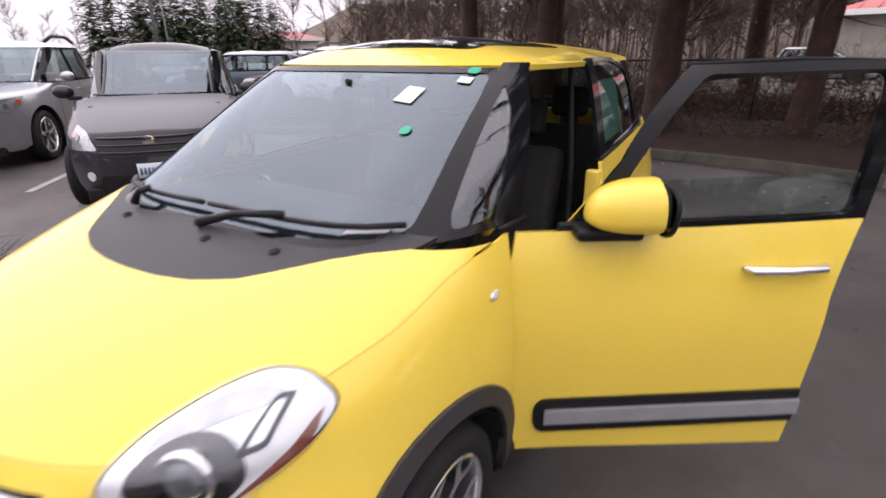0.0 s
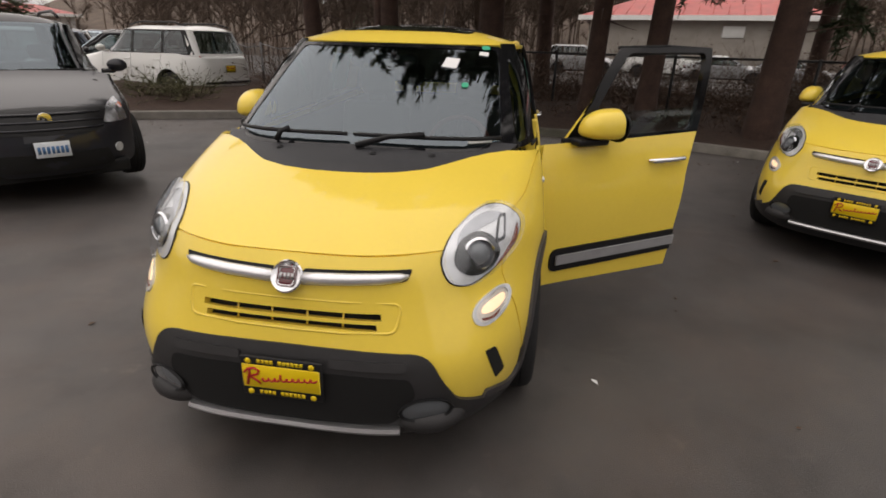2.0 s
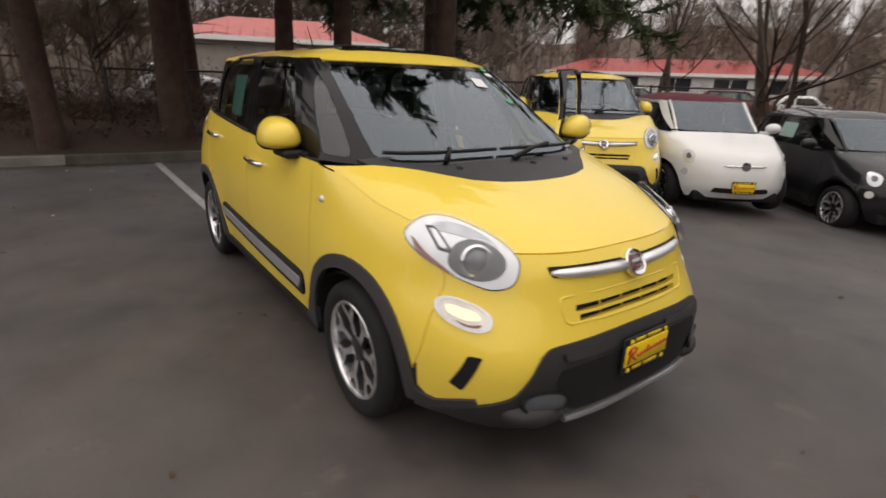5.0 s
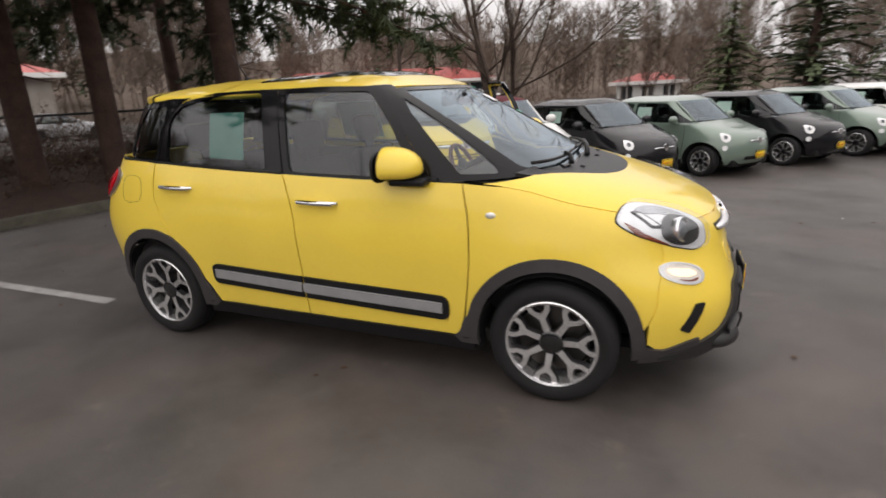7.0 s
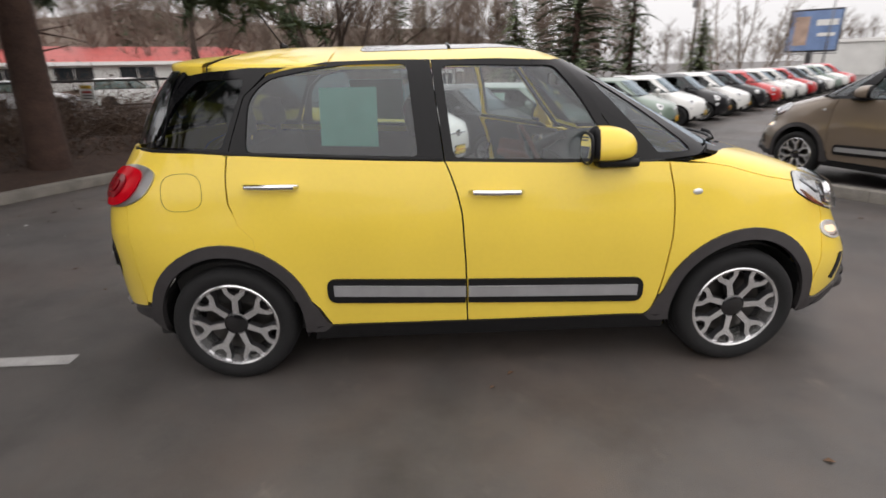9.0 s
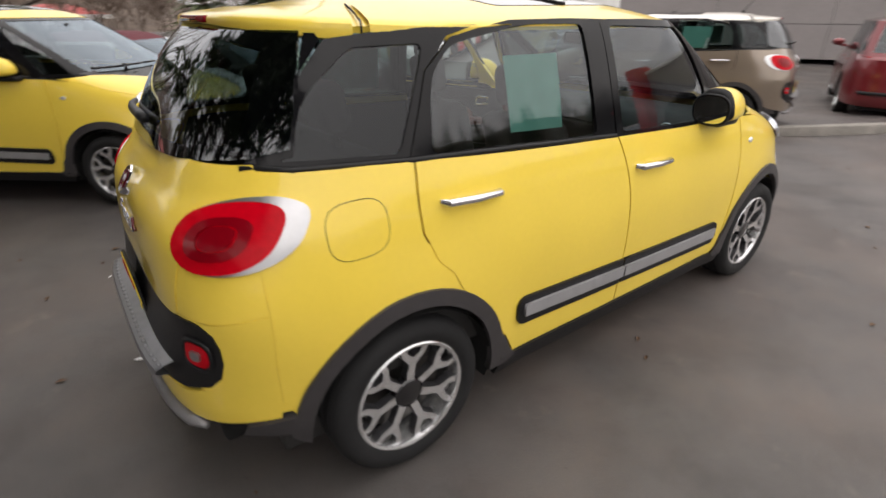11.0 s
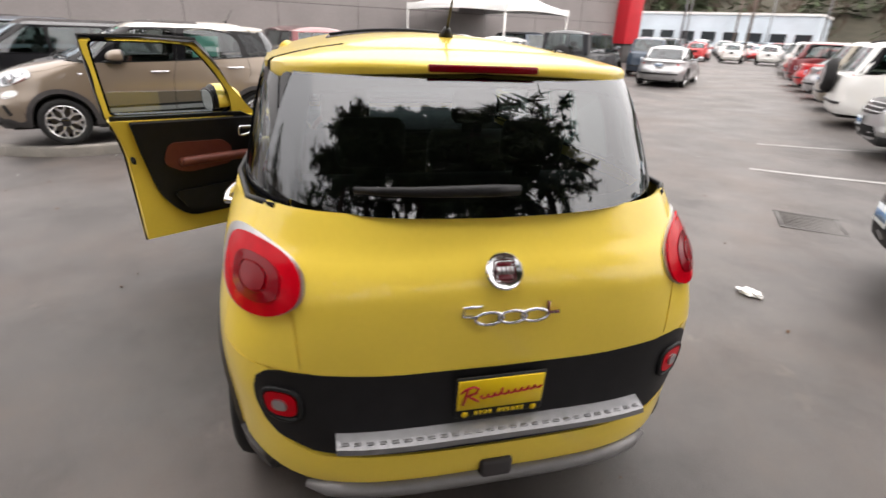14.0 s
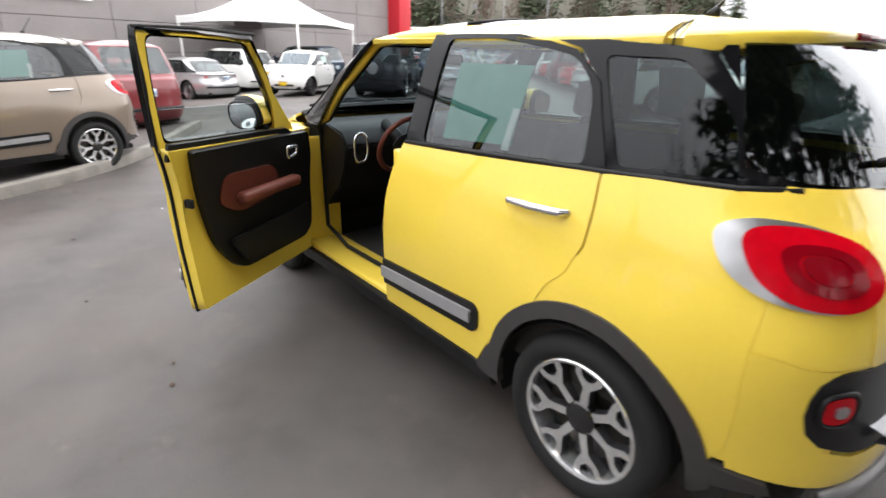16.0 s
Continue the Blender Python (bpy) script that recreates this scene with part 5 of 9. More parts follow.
    # model badge as plain chrome shapes
    for y0 in (0.045, -0.028, -0.10):
        ringpts = ellipse(*BODY.end(y0, 0.918, True), 0.044, 0.032, n=22)
        bm = bmesh.new()
        tube(bm, [BODY.roll_rear(u, v) + Vector((-0.006, 0, 0)) for u, v in ringpts], 0.0058, 6, closed=True)
        part("chrome_letter", bm, CHROME, gate)
    bm = bmesh.new()
    tube(bm, [BODY.roll_rear(*BODY.end(y, z, True)) + Vector((-0.006, 0, 0)) for y, z in ((0.068, 0.958), (0.125, 0.958), (0.125, 0.930), (0.09, 0.926))], 0.0058, 6)
    part("chrome_letter", bm, CHROME, gate)
    bm = bmesh.new()
    tube(bm, [BODY.roll_rear(*BODY.end(y, z, True)) + Vector((-0.006, 0, 0)) for y, z in ((-0.142, 0.958), (-0.142, 0.922), (-0.178, 0.922))], 0.0062, 6)
    part("red_letter", bm, BADGE, gate)
    # roof, sunroof, spoiler
    edge = [HOUSE.at(t, 1.532) for t in np.linspace(0, 3, 60)]
    outline = [(p.x, p.y) for p in edge] + [(p.x, -p.y) for p in edge[::-1]][1:-1]
    hole = rounded([(0.30, 0.40), (-0.62, 0.46), (-0.62, -0.46), (0.30, -0.40)], 0.06)
    lay = lambda x, y: Vector((x, y, roof_z(x, y)))
    bm = sheet(outline, [hole], lay, 0.06, 0.02)
    part("roof", bm, roof_colour, car)
    hole2 = rounded([(0.295, 0.395), (-0.615, 0.455), (-0.615, -0.455), (0.295, -0.395)], 0.06)
    part("sunroof", sheet(hole2, [], lay, 0.07, 0.01, 0.002), SUNROOF, car, "dark glass sunroof")
    bm = bmesh.new()
    tube(bm, [lay(-0.16, y) + Vector((0, 0, 0.004)) for y in np.linspace(-0.42, 0.42, 9)], 0.008, 6)
    part("sunroof_rail", bm, BLACKPL, car)
    # the roof's rear edge: a yellow band that deepens behind the doors and runs round into the spoiler lip
    lip_low = spline((1.83, 1.97, 2.12, 2.35, 2.50, 2.62, 2.75, 3.0), (1.562, 1.547, 1.518, 1.521, 1.538, 1.551, 1.560, 1.569))
    stations = [*np.linspace(1.83, 2.33, 12), *np.linspace(2.37, 3.0, 22)]

    def lip_row(t, s):
        q = HOUSE.at(t, 1.535)
        d = HOUSE.at(min(3.0, t + 0.01), 1.535) - HOUSE.at(t - 0.01, 1.535)
        n = Vector((d.y, -d.x, 0)).normalized()
        if n.dot(Vector((q.x + 0.9, q.y, 0)) if t > 2 else Vector((0, 1, 0))) < 0:
            n = -n
        far = min(1.0, max(0.0, (t - 2.2) / 0.5))
        e, bump = 0.006 + 0.018 * far, 0.004 + 0.031 * far
        row = []
        for inset in (0.26, 0.16, 0.09, 0.04, 0.012):
            a = q - n * (inset - e)
            row.append(Vector((a.x, a.y, roof_z(a.x, a.y) + 0.003 + bump * (1 - inset / 0.26) ** 0.8)))
        a, z1, z0 = q + n * e, row[-1].z, lip_low(t)
        row += [Vector((a.x, a.y, z1 - 0.010)), Vector((a.x + 0.003 * n.x, a.y + 0.003 * n.y, (z1 + z0) / 2)), Vector((a.x, a.y, z0 + 0.004))]
        b = q + n * (e - 0.012)
        row.append(Vector((b.x, b.y, z0)))
        b = q - n * 0.05
        row.append(Vector((b.x, b.y, z0 + 0.004)))
        return [Vector((v.x, s * v.y, v.z)) for v in row]

    def loft(rows):
        bm = bmesh.new()
        made = [[bm.verts.new(v) for v in r] for r in rows]
        for a, b in zip(made, made[1:]):
            for i in range(len(a) - 1):
                bm.faces.new([a[i], a[i + 1], b[i + 1], b[i]])
        return fix_normals(bm)
    for s in (1, -1):
        part("roof_edge", loft([lip_row(t, s)[:9] for t in stations[:12]]), roof_colour, car)
        bm = bmesh.new()
        tube(bm, [v + Vector((0, 0, -0.001)) for v in lip_row(2.35, s)[:8]], 0.0035, 5)
        part("roof_joint", bm, DARK, car)
    rear = [lip_row(t, 1) for t in stations[12:]] + [lip_row(t, -1) for t in stations[-2:11:-1]]
    part("spoiler", loft([r[:9] for r in rear]), roof_colour, car)
    part("spoiler_underside", loft([r[8:] for r in rear]), BLACKPL, car, "black spoiler underside")
    tip = lip_row(3.0, 1)[6]
    bm = bmesh.new()
    block(bm, tip.x - 0.005, tip.x + 0.03, -0.175, 0.175, tip.z - 0.012, tip.z + 0.010, 0.005, 2)
    part("brake_lamp", bm, REDLENS2, car, "dark red high brake lamp")
    bm = bmesh.new()
    base = lay(-1.10, 0)
    tube(bm, [base, base + Vector((-0.02, 0, 0.03))], [0.03, 0.014], 10)
    tube(bm, [base + Vector((-0.01, 0, 0.02)), base + Vector((-0.13, 0, 0.20))], [0.006, 0.003], 6)
    part("antenna", bm, BLACKPL, car, "black roof antenna")
    # wipers
    for (y0, y1, py) in ((0.64, -0.02, 0.13), (-0.05, -0.62, -0.50)):
        bm = bmesh.new()
        pts = [HOUSE.roll(*HOUSE.end(y, 1.118 + 0.004 * math.cos(y * 2))) + Vector((0.026, 0, 0.016)) for y in np.linspace(y0, y1, 9)]
        tube(bm, pts, 0.009, 6)
        wp = part("wiper", bm, BLACKPL, car, "black wiper blade")
        bm = bmesh.new()
        mid = pts[4]
        c = BODY.roll(*BODY.end(py - 0.12 if py > 0 else py + 0.12, 1.088))
        tube(bm, [c + Vector((0, 0, 0.012)), (c + mid) / 2 + Vector((0.012, 0, 0.03)), mid + Vector((0.004, 0, 0.014))], [0.016, 0.011, 0.012], 8)
        part("wiper_arm", bm, BLACKPL, wp)
    bm = bmesh.new()
    pts = [HOUSE.roll_rear(*HOUSE.end(y, 1.262 + 0.03 * (y < -0.3) * 0, True)) + Vector((-0.032, 0, 0.0)) for y in np.linspace(0.42, -0.06, 7)]
    tube(bm, pts, [0.010, 0.013, 0.015, 0.017, 0.018, 0.019, 0.016], 8)
    part("rear_wiper", bm, BLACKPL, car, "black rear wiper")
    # cabin
    bm = bmesh.new()
    block(bm, -1.75, 1.0, -0.74, 0.74, 0.22, 0.30, 0.01)
    part("cabin_floor", bm, LINER, car)
    bm = bmesh.new()
    block(bm, 0.95, 1.75, -0.62, 0.62, 0.30, 0.86, 0.03)
    part("engine_bay", bm, DARK, car)
    bm = bmesh.new()
    block(bm, -1.90, 1.95, -0.55, 0.55, 0.19, 0.26, 0.02)
    part("underbody", bm, DARK, car)
    bm = bmesh.new()
    prof = [(1.12, 1.04), (1.05, 1.09), (0.80, 1.085), (0.62, 1.05), (0.56, 0.98), (0.60, 0.86), (0.66, 0.72), (0.90, 0.55), (1.0, 0.35), (1.15, 0.35)]
    bar_plate(bm, prof, lambda u, v, h: Vector((u, -0.70 + h, v)), 1.40)
    bmesh.ops.bevel(bm, geom=[e for e in bm.edges], offset=0.012, segments=2, affect="EDGES")
    dash = part("dashboard", bm, BLACKPL, car, "black dashboard")
    for s in (1, -1):
        bm = bmesh.new()
        tube(bm, [(0.565, s * 0.60 + y, 0.965 + z) for y, z in ellipse(0, 0, 0.045, 0.085, n=20, power=2.6)], 0.010, 6, closed=True)
        part("air_vent", bm, CHROME, dash, "chrome ringed air vent")
    bm = bmesh.new()
    mm = pose(0.44, 0.36, 0.98, 0, 65, 0)
    tube(bm, [mm @ Vector((0.185 * math.cos(a), 0.185 * math.sin(a), 0)) for a in np.linspace(0, 2 * math.pi, 28, endpoint=False)], 0.016, 8, closed=True)
    sw = part("steering_wheel", bm, LEATHER, car, "brown leather steering wheel")
    bm = bmesh.new()
    bmesh.ops.create_uvsphere(bm, u_segments=14, v_segments=8, radius=1, matrix=mm @ Matrix.Diagonal((0.085, 0.095, 0.03, 1)))
    for a in (0, 180, 270):
        tube(bm, [mm @ Vector((0.05 * math.cos(radians(a)), 0.05 * math.sin(radians(a)), 0)), mm @ Vector((0.18 * math.cos(radians(a)), 0.18 * math.sin(radians(a)), 0))], 0.016, 6)
    tube(bm, [mm @ Vector((0, 0, 0)), mm @ Vector((0, 0, 0.25))], 0.035, 8)
    part("wheel_hub", bm, BLACKPL, sw)
    for y in (0.36, -0.36):
        seat(car, 0.10, y)
    seat(car, -0.85, 0.0, SEAT, 1.24)
    bm = bmesh.new()
    block(bm, -0.2, 0.62, -0.11, 0.11, 0.30, 0.62, 0.03)
    part("centre_console", bm, BLACKPL, car)
    bm = bmesh.new()
    block(bm, 0.485, 0.50, -0.115, 0.115, 1.435, 1.50, 0.02, 3)
    tube(bm, [(0.50, 0, 1.48), (0.60, 0, 1.505)], 0.012, 6)
    part("inner_mirror", bm, BLACKPL, car)
    if paper:
        for s in (1, -1):
            sheetpts = sides(HOUSE, [(-0.52, 1.17), (-0.52, 1.44), (-0.79, 1.44), (-0.79, 1.18)] if s < 0 else [(-0.44, 1.15), (-0.46, 1.45), (-0.84, 1.45), (-0.82, 1.17)], s)
            part("price_sheet", HOUSE.panel(sheetpts, [], 0.06, 0.002, -0.018), STICKER, car, "pale green price sheet behind the glass")
        strip = sides(HOUSE, [(-0.78, 1.15), (-0.815, 1.15), (-0.83, 1.30), (-0.80, 1.30)], 1)
        part("paper_strip", HOUSE.panel(strip, [], 0.06, 0.002, -0.012), PAPER, car, "white paper strip in the window")
        tag = ends(HOUSE, [(0.285, 1.415), (0.365, 1.408), (0.375, 1.453), (0.30, 1.46)])
        part("windscreen_paper", HOUSE.panel(tag, [], 0.05, 0.002, 0.006), PAPER, car, "white paper tag on the windscreen")
        for y, z, w in ((0.50, 1.512, 0.028), (0.43, 1.335, 0.018)):
            part("green_tag", HOUSE.panel(ellipse(*HOUSE.end(y, z), w, 0.014, n=12, power=3), [], 0.03, 0.002, 0.006), GREENDOT, car)
        tag = ends(HOUSE, [(0.47, 1.475), (0.52, 1.47), (0.52, 1.488), (0.47, 1.492)])
        part("windscreen_paper", HOUSE.panel(tag, [], 0.05, 0.002, 0.006), PAPER, car)
        tag = ends(HOUSE, [(0.50, 1.108), (0.60, 1.110), (0.60, 1.122), (0.50, 1.120)])
        part("windscreen_paper", HOUSE.panel(tag, [], 0.05, 0.002, 0.010), PAPER, car)
    return car


main_car = crossover(pose(0, 0, 0), YELLOW, YELLOW, "bright yellow five-door crossover with the driver's door open", open_door=57.5)

# ---- other vehicles: one maker, several body kinds ----
KINDS = {
    # L, W, H: size; nose, cowl, cowl_x, top_x: front; belt, roof_x, back_x: rear (x from the middle, forward positive); axles; tyre radius
    "hatch": dict(L=3.55, W=1.63, H=1.49, nose=0.80, cowl=0.98, cowl_x=0.98, top_x=0.38, belt=0.96, roof_x=-1.18, back_x=-1.60, fx=1.12, rx=-1.18, r=0.29, nf=2.5, nr=3.0, door=(0.72, -0.62)),
    "suv": dict(L=4.60, W=1.83, H=1.70, nose=0.94, cowl=1.08, cowl_x=1.12, top_x=0.32, belt=1.08, roof_x=-1.90, back_x=-2.18, fx=1.40, rx=-1.30, r=0.345, nf=3.4, nr=5.0, door=(0.85, -0.15, -1.12)),
    "crossroad": dict(L=4.60, W=1.82, H=1.69, lift=0.07, nose=0.83, cowl=1.09, cowl_x=1.06, top_x=0.22, belt=1.06, roof_x=-1.85, back_x=-2.15, fx=1.38, rx=-1.28, r=0.35, nf=2.75, nr=4.6, door=(0.82, -0.15, -1.10)),
    "sedan": dict(L=4.55, W=1.78, H=1.43, nose=0.74, cowl=0.94, cowl_x=0.98, top_x=0.15, belt=0.93, roof_x=-1.05, back_x=-1.72, fx=1.38, rx=-1.30, r=0.32, nf=3.0, nr=3.6, door=(0.80, -0.12, -1.0)),
    "boxy": dict(L=4.20, W=1.85, H=1.80, nose=1.02, cowl=1.12, cowl_x=0.82, top_x=0.52, belt=1.14, roof_x=-1.98, back_x=-2.03, fx=1.30, rx=-1.22, r=0.40, nf=6.0, nr=7.0, door=(0.62, -0.25, -1.05)),
    "pickup": dict(L=5.20, W=1.85, H=1.74, nose=0.98, cowl=1.10, cowl_x=1.22, top_x=0.52, belt=1.10, roof_x=-0.85, back_x=-0.98, fx=1.62, rx=-1.60, r=0.37, nf=4.0, nr=6.0, door=(1.0, 0.05, -0.85)),
}


def vehicle(kind, m, colour, label, roof=None, plate="dealer", wheels=None, rails=False, papers=False, front="bar", lamp=None, spokes=6, rearwin=True, spare=False, name="car", group=""):
    k = KINDS[kind]
    L, W, H = k["L"], k["W"], k["H"]
    xf, xr, w = L / 2, -L / 2, W / 2
    nose, cowl, belt = k["nose"], k["cowl"], k["belt"]
    nf, nr, cx, face_z = k["nf"], k["nr"], k["cowl_x"], nose + k.get("lift", 0.0)
    deck = belt
    bed = kind == "pickup"
    rear_top = xr + 0.03 if not kind == "sedan" else xr + 0.10
    zz = [(0.20, xf - 0.14, xr + 0.14, w * 0.95), (0.30, xf - 0.03, xr + 0.04, w * 0.985), (0.42, xf, xr, w), (0.58, xf - 0.01, xr + 0.01, w), (nose - 0.10, xf - 0.05, xr + 0.02, w * 0.995),
          (nose - 0.02, xf - 0.11, rear_top, w * 0.985), (nose + 0.02, xf - 0.22, rear_top + 0.01, w * 0.98), ((nose + cowl) / 2, (xf - 0.22 + cx) / 2 + 0.10, rear_top + 0.02, w * 0.97), (cowl, cx + 0.05, k["back_x"] if kind not in ("pickup", "sedan") else rear_top + 0.06, w * 0.955),
          (max(cowl, belt) + 0.08, cx - 0.10, (k["back_x"] if kind not in ("pickup",) else rear_top), w * 0.93)]
    fr = (k["fx"], k["rx"], k["r"], k["r"] + 0.10, 0.022)
    B = Shell([(z, a, b, c, nf, nr) for z, a, b, c in zz], min(0.75, cx - 0.2), -0.8 if not bed else -1.6, 0.010, flare=fr)
    hz = np.linspace(belt - 0.05, H - 0.10, 6)
    u = (hz - hz[0]) / (hz[-1] - hz[0])
    Hs = Shell([(z, cx + 0.08 + (k["top_x"] - cx - 0.08) * t, k["back_x"] - 0.03 + (k["roof_x"] - k["back_x"]) * t, w * (0.94 - 0.16 * t if kind != "boxy" else 0.95 - 0.07 * t), 3.0 if kind != "boxy" else 7, 4.0 if kind != "boxy" else 8) for z, t in zip(hz, u)],
               k["top_x"] - 0.3, k["roof_x"] + 0.3, 0.010, 0.5)
    car = thing(name, m, label, "car" if kind in ("hatch", "sedan") else ("pickup truck" if bed else "car"), group)
    zt = belt if kind != "sedan" else belt - 0.02
    R = k["r"] + 0.075
    F, T = k["fx"], k["rx"]
    endu = B.us[-1]

    def half(s):
        bottom = [(0.0, 0.22), B.side(F + R + 0.10, 0.24, 1)] + [B.side(x, z, 1) for x, z in arc(F, k["r"], R, -10, 190, 14)] + [B.side(x, z, 1) for x, z in arc(T, k["r"], R, -10, 190, 14)] + [(endu, B.flat(0, 0.24)[1])]
        bottom[0] = (0.0, B.flat(0, 0.24)[1])
        rear = [(endu, B.flat(0, zt + (0.02 if kind != "pickup" else 0.0))[1])]
        top = [B.side(k["back_x"] + 0.12 if not bed else -1.4, zt + 0.03, 1), B.side(-0.2, zt, 1), B.side(cx - 0.35, zt - 0.005, 1), B.side(cx - 0.12, min(cowl, zt) + 0.0, 1), (B.end(0.35 * W, cowl + 0.02)), (0.0, B.flat(0, cowl + 0.03)[1])]
        return [(s * a, b) for a, b in bottom + rear + top]

    sidebits = {}
    for s in (1, -1):
        body = part("body_side", B.panel(half(s), [], 0.09, 0.02), colour, car)
        sidebits[s] = body
        doors = k["door"]
        for a in doors:
            bm = bmesh.new()
            tube(bm, [B.roll(*B.side(a + 0.03 * math.sin(3 * i / 8), 0.34 + (zt - 0.34) * i / 8, s)) for i in range(9)], 0.004, 4)
            part("door_joint", bm, DARK, body)
        for a, b in zip(doors, doors[1:]):
            bm = bmesh.new()
            c = B.roll(*B.side(b + 0.14, zt - 0.13, s))
            block(bm, c.x - 0.09, c.x + 0.09, c.y - 0.02, c.y + 0.02, c.z - 0.014, c.z + 0.014, 0.008, 2)
            part("door_handle", bm, CHROME if kind in ("hatch",) else colour, body)
        # glass house
        z0, z1 = belt - 0.03, H - 0.105
        back = k["back_x"]
        roofx = k["roof_x"]
        slope = (k["top_x"] - cx) / (z1 - z0)
        front_x = lambda z: cx - 0.10 + slope * (z - z0) * 0.98
        rear_x = lambda z: back + 0.14 + (roofx - back) * (z - z0) / (z1 - z0)
        outer = [(front_x(z0), z0), (rear_x(z0), z0 + 0.03), (rear_x(z1) - 0.03, z1), (front_x(z1), z1)]
        cuts = [front_x(z0) - 0.06] + [d - 0.0 for d in doors[1:]] + [rear_x(z0) + 0.10]
        if kind == "hatch":
            cuts = [front_x(z0) - 0.06, doors[1] + 0.05, rear_x(z0) + 0.12]
        holes = []
        for i, (a, b) in enumerate(zip(cuts, cuts[1:])):
            if a - b < 0.22:
                continue
            zb, zc = z0 + 0.045, z1 - 0.035
            at = min(a, front_x(zc) - 0.10)
            bt = max(b, rear_x(zc) + 0.07)
            if at - bt < 0.12:
                continue
            holes.append(rounded([(a - 0.035, zb), (b + 0.035, zb + 0.01), (bt + 0.035, zc), (at - 0.035, zc)], 0.05))
        part("window_frame", Hs.panel([Hs.side(x, z, s) for x, z in outer], [[Hs.side(x, z, s) for x, z in h] for h in holes], 0.10, 0.02, 0.006), FRIT if kind not in ("boxy", "hatch") else colour, body, "black window frame" if kind not in ("boxy", "hatch") else "")
        for h in holes:
            pane = part("side_window", Hs.panel([Hs.side(x, z, s) for x, z in h], [], 0.12, 0.003, 0.0), TINT if kind != "hatch" else SIDEDUSK, body)
            pane.visible_shadow = False
        if papers and holes:
            hx = 0.45 * sum(x for x, z in holes[0]) / len(holes[0]) + 0.55 * min(x for x, z in holes[0])
            hzm = sum(z for x, z in holes[0]) / len(holes[0])
            part("price_sheet", Hs.panel([Hs.side(x, z, s) for x, z in ((hx - 0.17, hzm - 0.10), (hx + 0.19, hzm - 0.10), (hx + 0.17, hzm + 0.11), (hx - 0.17, hzm + 0.11))], [], 0.1, 0.002, 0.006), PALESHEET, body, "pale green price sheet")
        # mirror
        bm = bmesh.new()
        bmesh.ops.create_uvsphere(bm, u_segments=14, v_segments=9, radius=1, matrix=Matrix.Translation((cx - 0.42, s * (w + 0.09), zt + 0.09)) @ Matrix.Diagonal((0.07, 0.11, 0.075, 1)))
        block(bm, cx - 0.46, cx - 0.40, *sorted((s * (w - 0.08), s * (w + 0.06))), zt + 0.0, zt + 0.05, 0.01)
        part("door_mirror", bm, colour, body)
        # lamps
        hy = 0.70 * w
        if kind == "hatch":
            lampout = ellipse(*B.end(s * 0.60, 0.745), 0.088, 0.10, n=20)
            part("running_lamp", B.panel(ellipse(*B.end(s * 0.62, 0.545), 0.045, 0.045, n=16), [], 0.05, 0.01, 0.008), LAMPWHITE, car)
        elif kind == "boxy":
            lampout = ellipse(*B.end(s * 0.60, nose - 0.16), 0.09, 0.09, n=20)
        else:
            lampout = rounded([B.end(s * 0.50 * w, face_z - 0.21), B.end(s * 0.80 * w, face_z - 0.23), B.side(F + 0.44, face_z - 0.13, s), B.side(F + 0.28, face_z - 0.01, s), B.end(s * 0.62 * w, face_z - 0.055)], 0.04)
        hl = part("headlight", B.panel(lampout, [], 0.05, 0.01, 0.006), LAMPWHITE if kind in ("hatch", "boxy") else LAMPCUP, car)
        cu, cv = np.mean(lampout, axis=0)
        part("headlight_lens", B.panel(ellipse(cu, cv - 0.005, 0.036, 0.036, n=14), [], 0.05, 0.008, 0.012), LENS, hl)
        if kind not in ("hatch", "boxy"):
            part("turn_lens", B.panel(ellipse(*(np.array(B.side(F + 0.46, face_z - 0.085, s))), 0.055, 0.035, n=14), [], 0.05, 0.01, 0.012), AMBER, hl)
            fog = B.end(s * 0.62 * w, 0.44)
            part("fog_lamp", B.panel(ellipse(*fog, 0.055, 0.045, n=14), [], 0.05, 0.01, 0.01), LAMPWHITE, car)
        tz = belt - 0.12 if kind in ("hatch", "sedan", "pickup") else belt - 0.02
        (ua, va), (ub, vb) = B.end(s * 0.72 * w, tz, True), B.rear_side(xr + 0.22, tz, s)
        hgt = 0.13 if kind not in ("suv", "crossroad") else 0.20
        tl = rounded([(ua, va - hgt * 0.7), (ub, vb - hgt * 0.6), (ub, vb + hgt * 0.55), (ua, va + hgt * 0.6)], 0.05)
        part("tail_lamp", B.panel(tl, [], 0.06, 0.015, 0.010, True), REDLENS, car)
        # sills, arches, liners, wheels
        part("sill_trim", B.panel([B.side(x, z, s) for x, z in ((F - R - 0.01, 0.30), (T + R + 0.01, 0.30), (T + R + 0.01, 0.21), (F - R - 0.01, 0.21))], [], 0.12, 0.04, 0.006), BLACKPL, car)
        for x0 in (F, T):
            bm = bmesh.new()
            n = 12
            pts = [(x0 + (R - 0.005) * math.cos(radians(-10 + 200 * i / n)), k["r"] + (R - 0.005) * math.sin(radians(-10 + 200 * i / n))) for i in range(n + 1)]
            yo = [abs(B.roll(*B.side(x, max(z, 0.21), s)).y) - 0.004 for x, z in pts]
            a = [bm.verts.new((x, s * y, z)) for (x, z), y in zip(pts, yo)]
            b = [bm.verts.new((x, s * (w - 0.35), z)) for x, z in pts]
            for i in range(n):
                bm.faces.new([a[i], a[i + 1], b[i + 1], b[i]])
            bm.faces.new(b)
            part("arch_liner", bm, DARK, car)
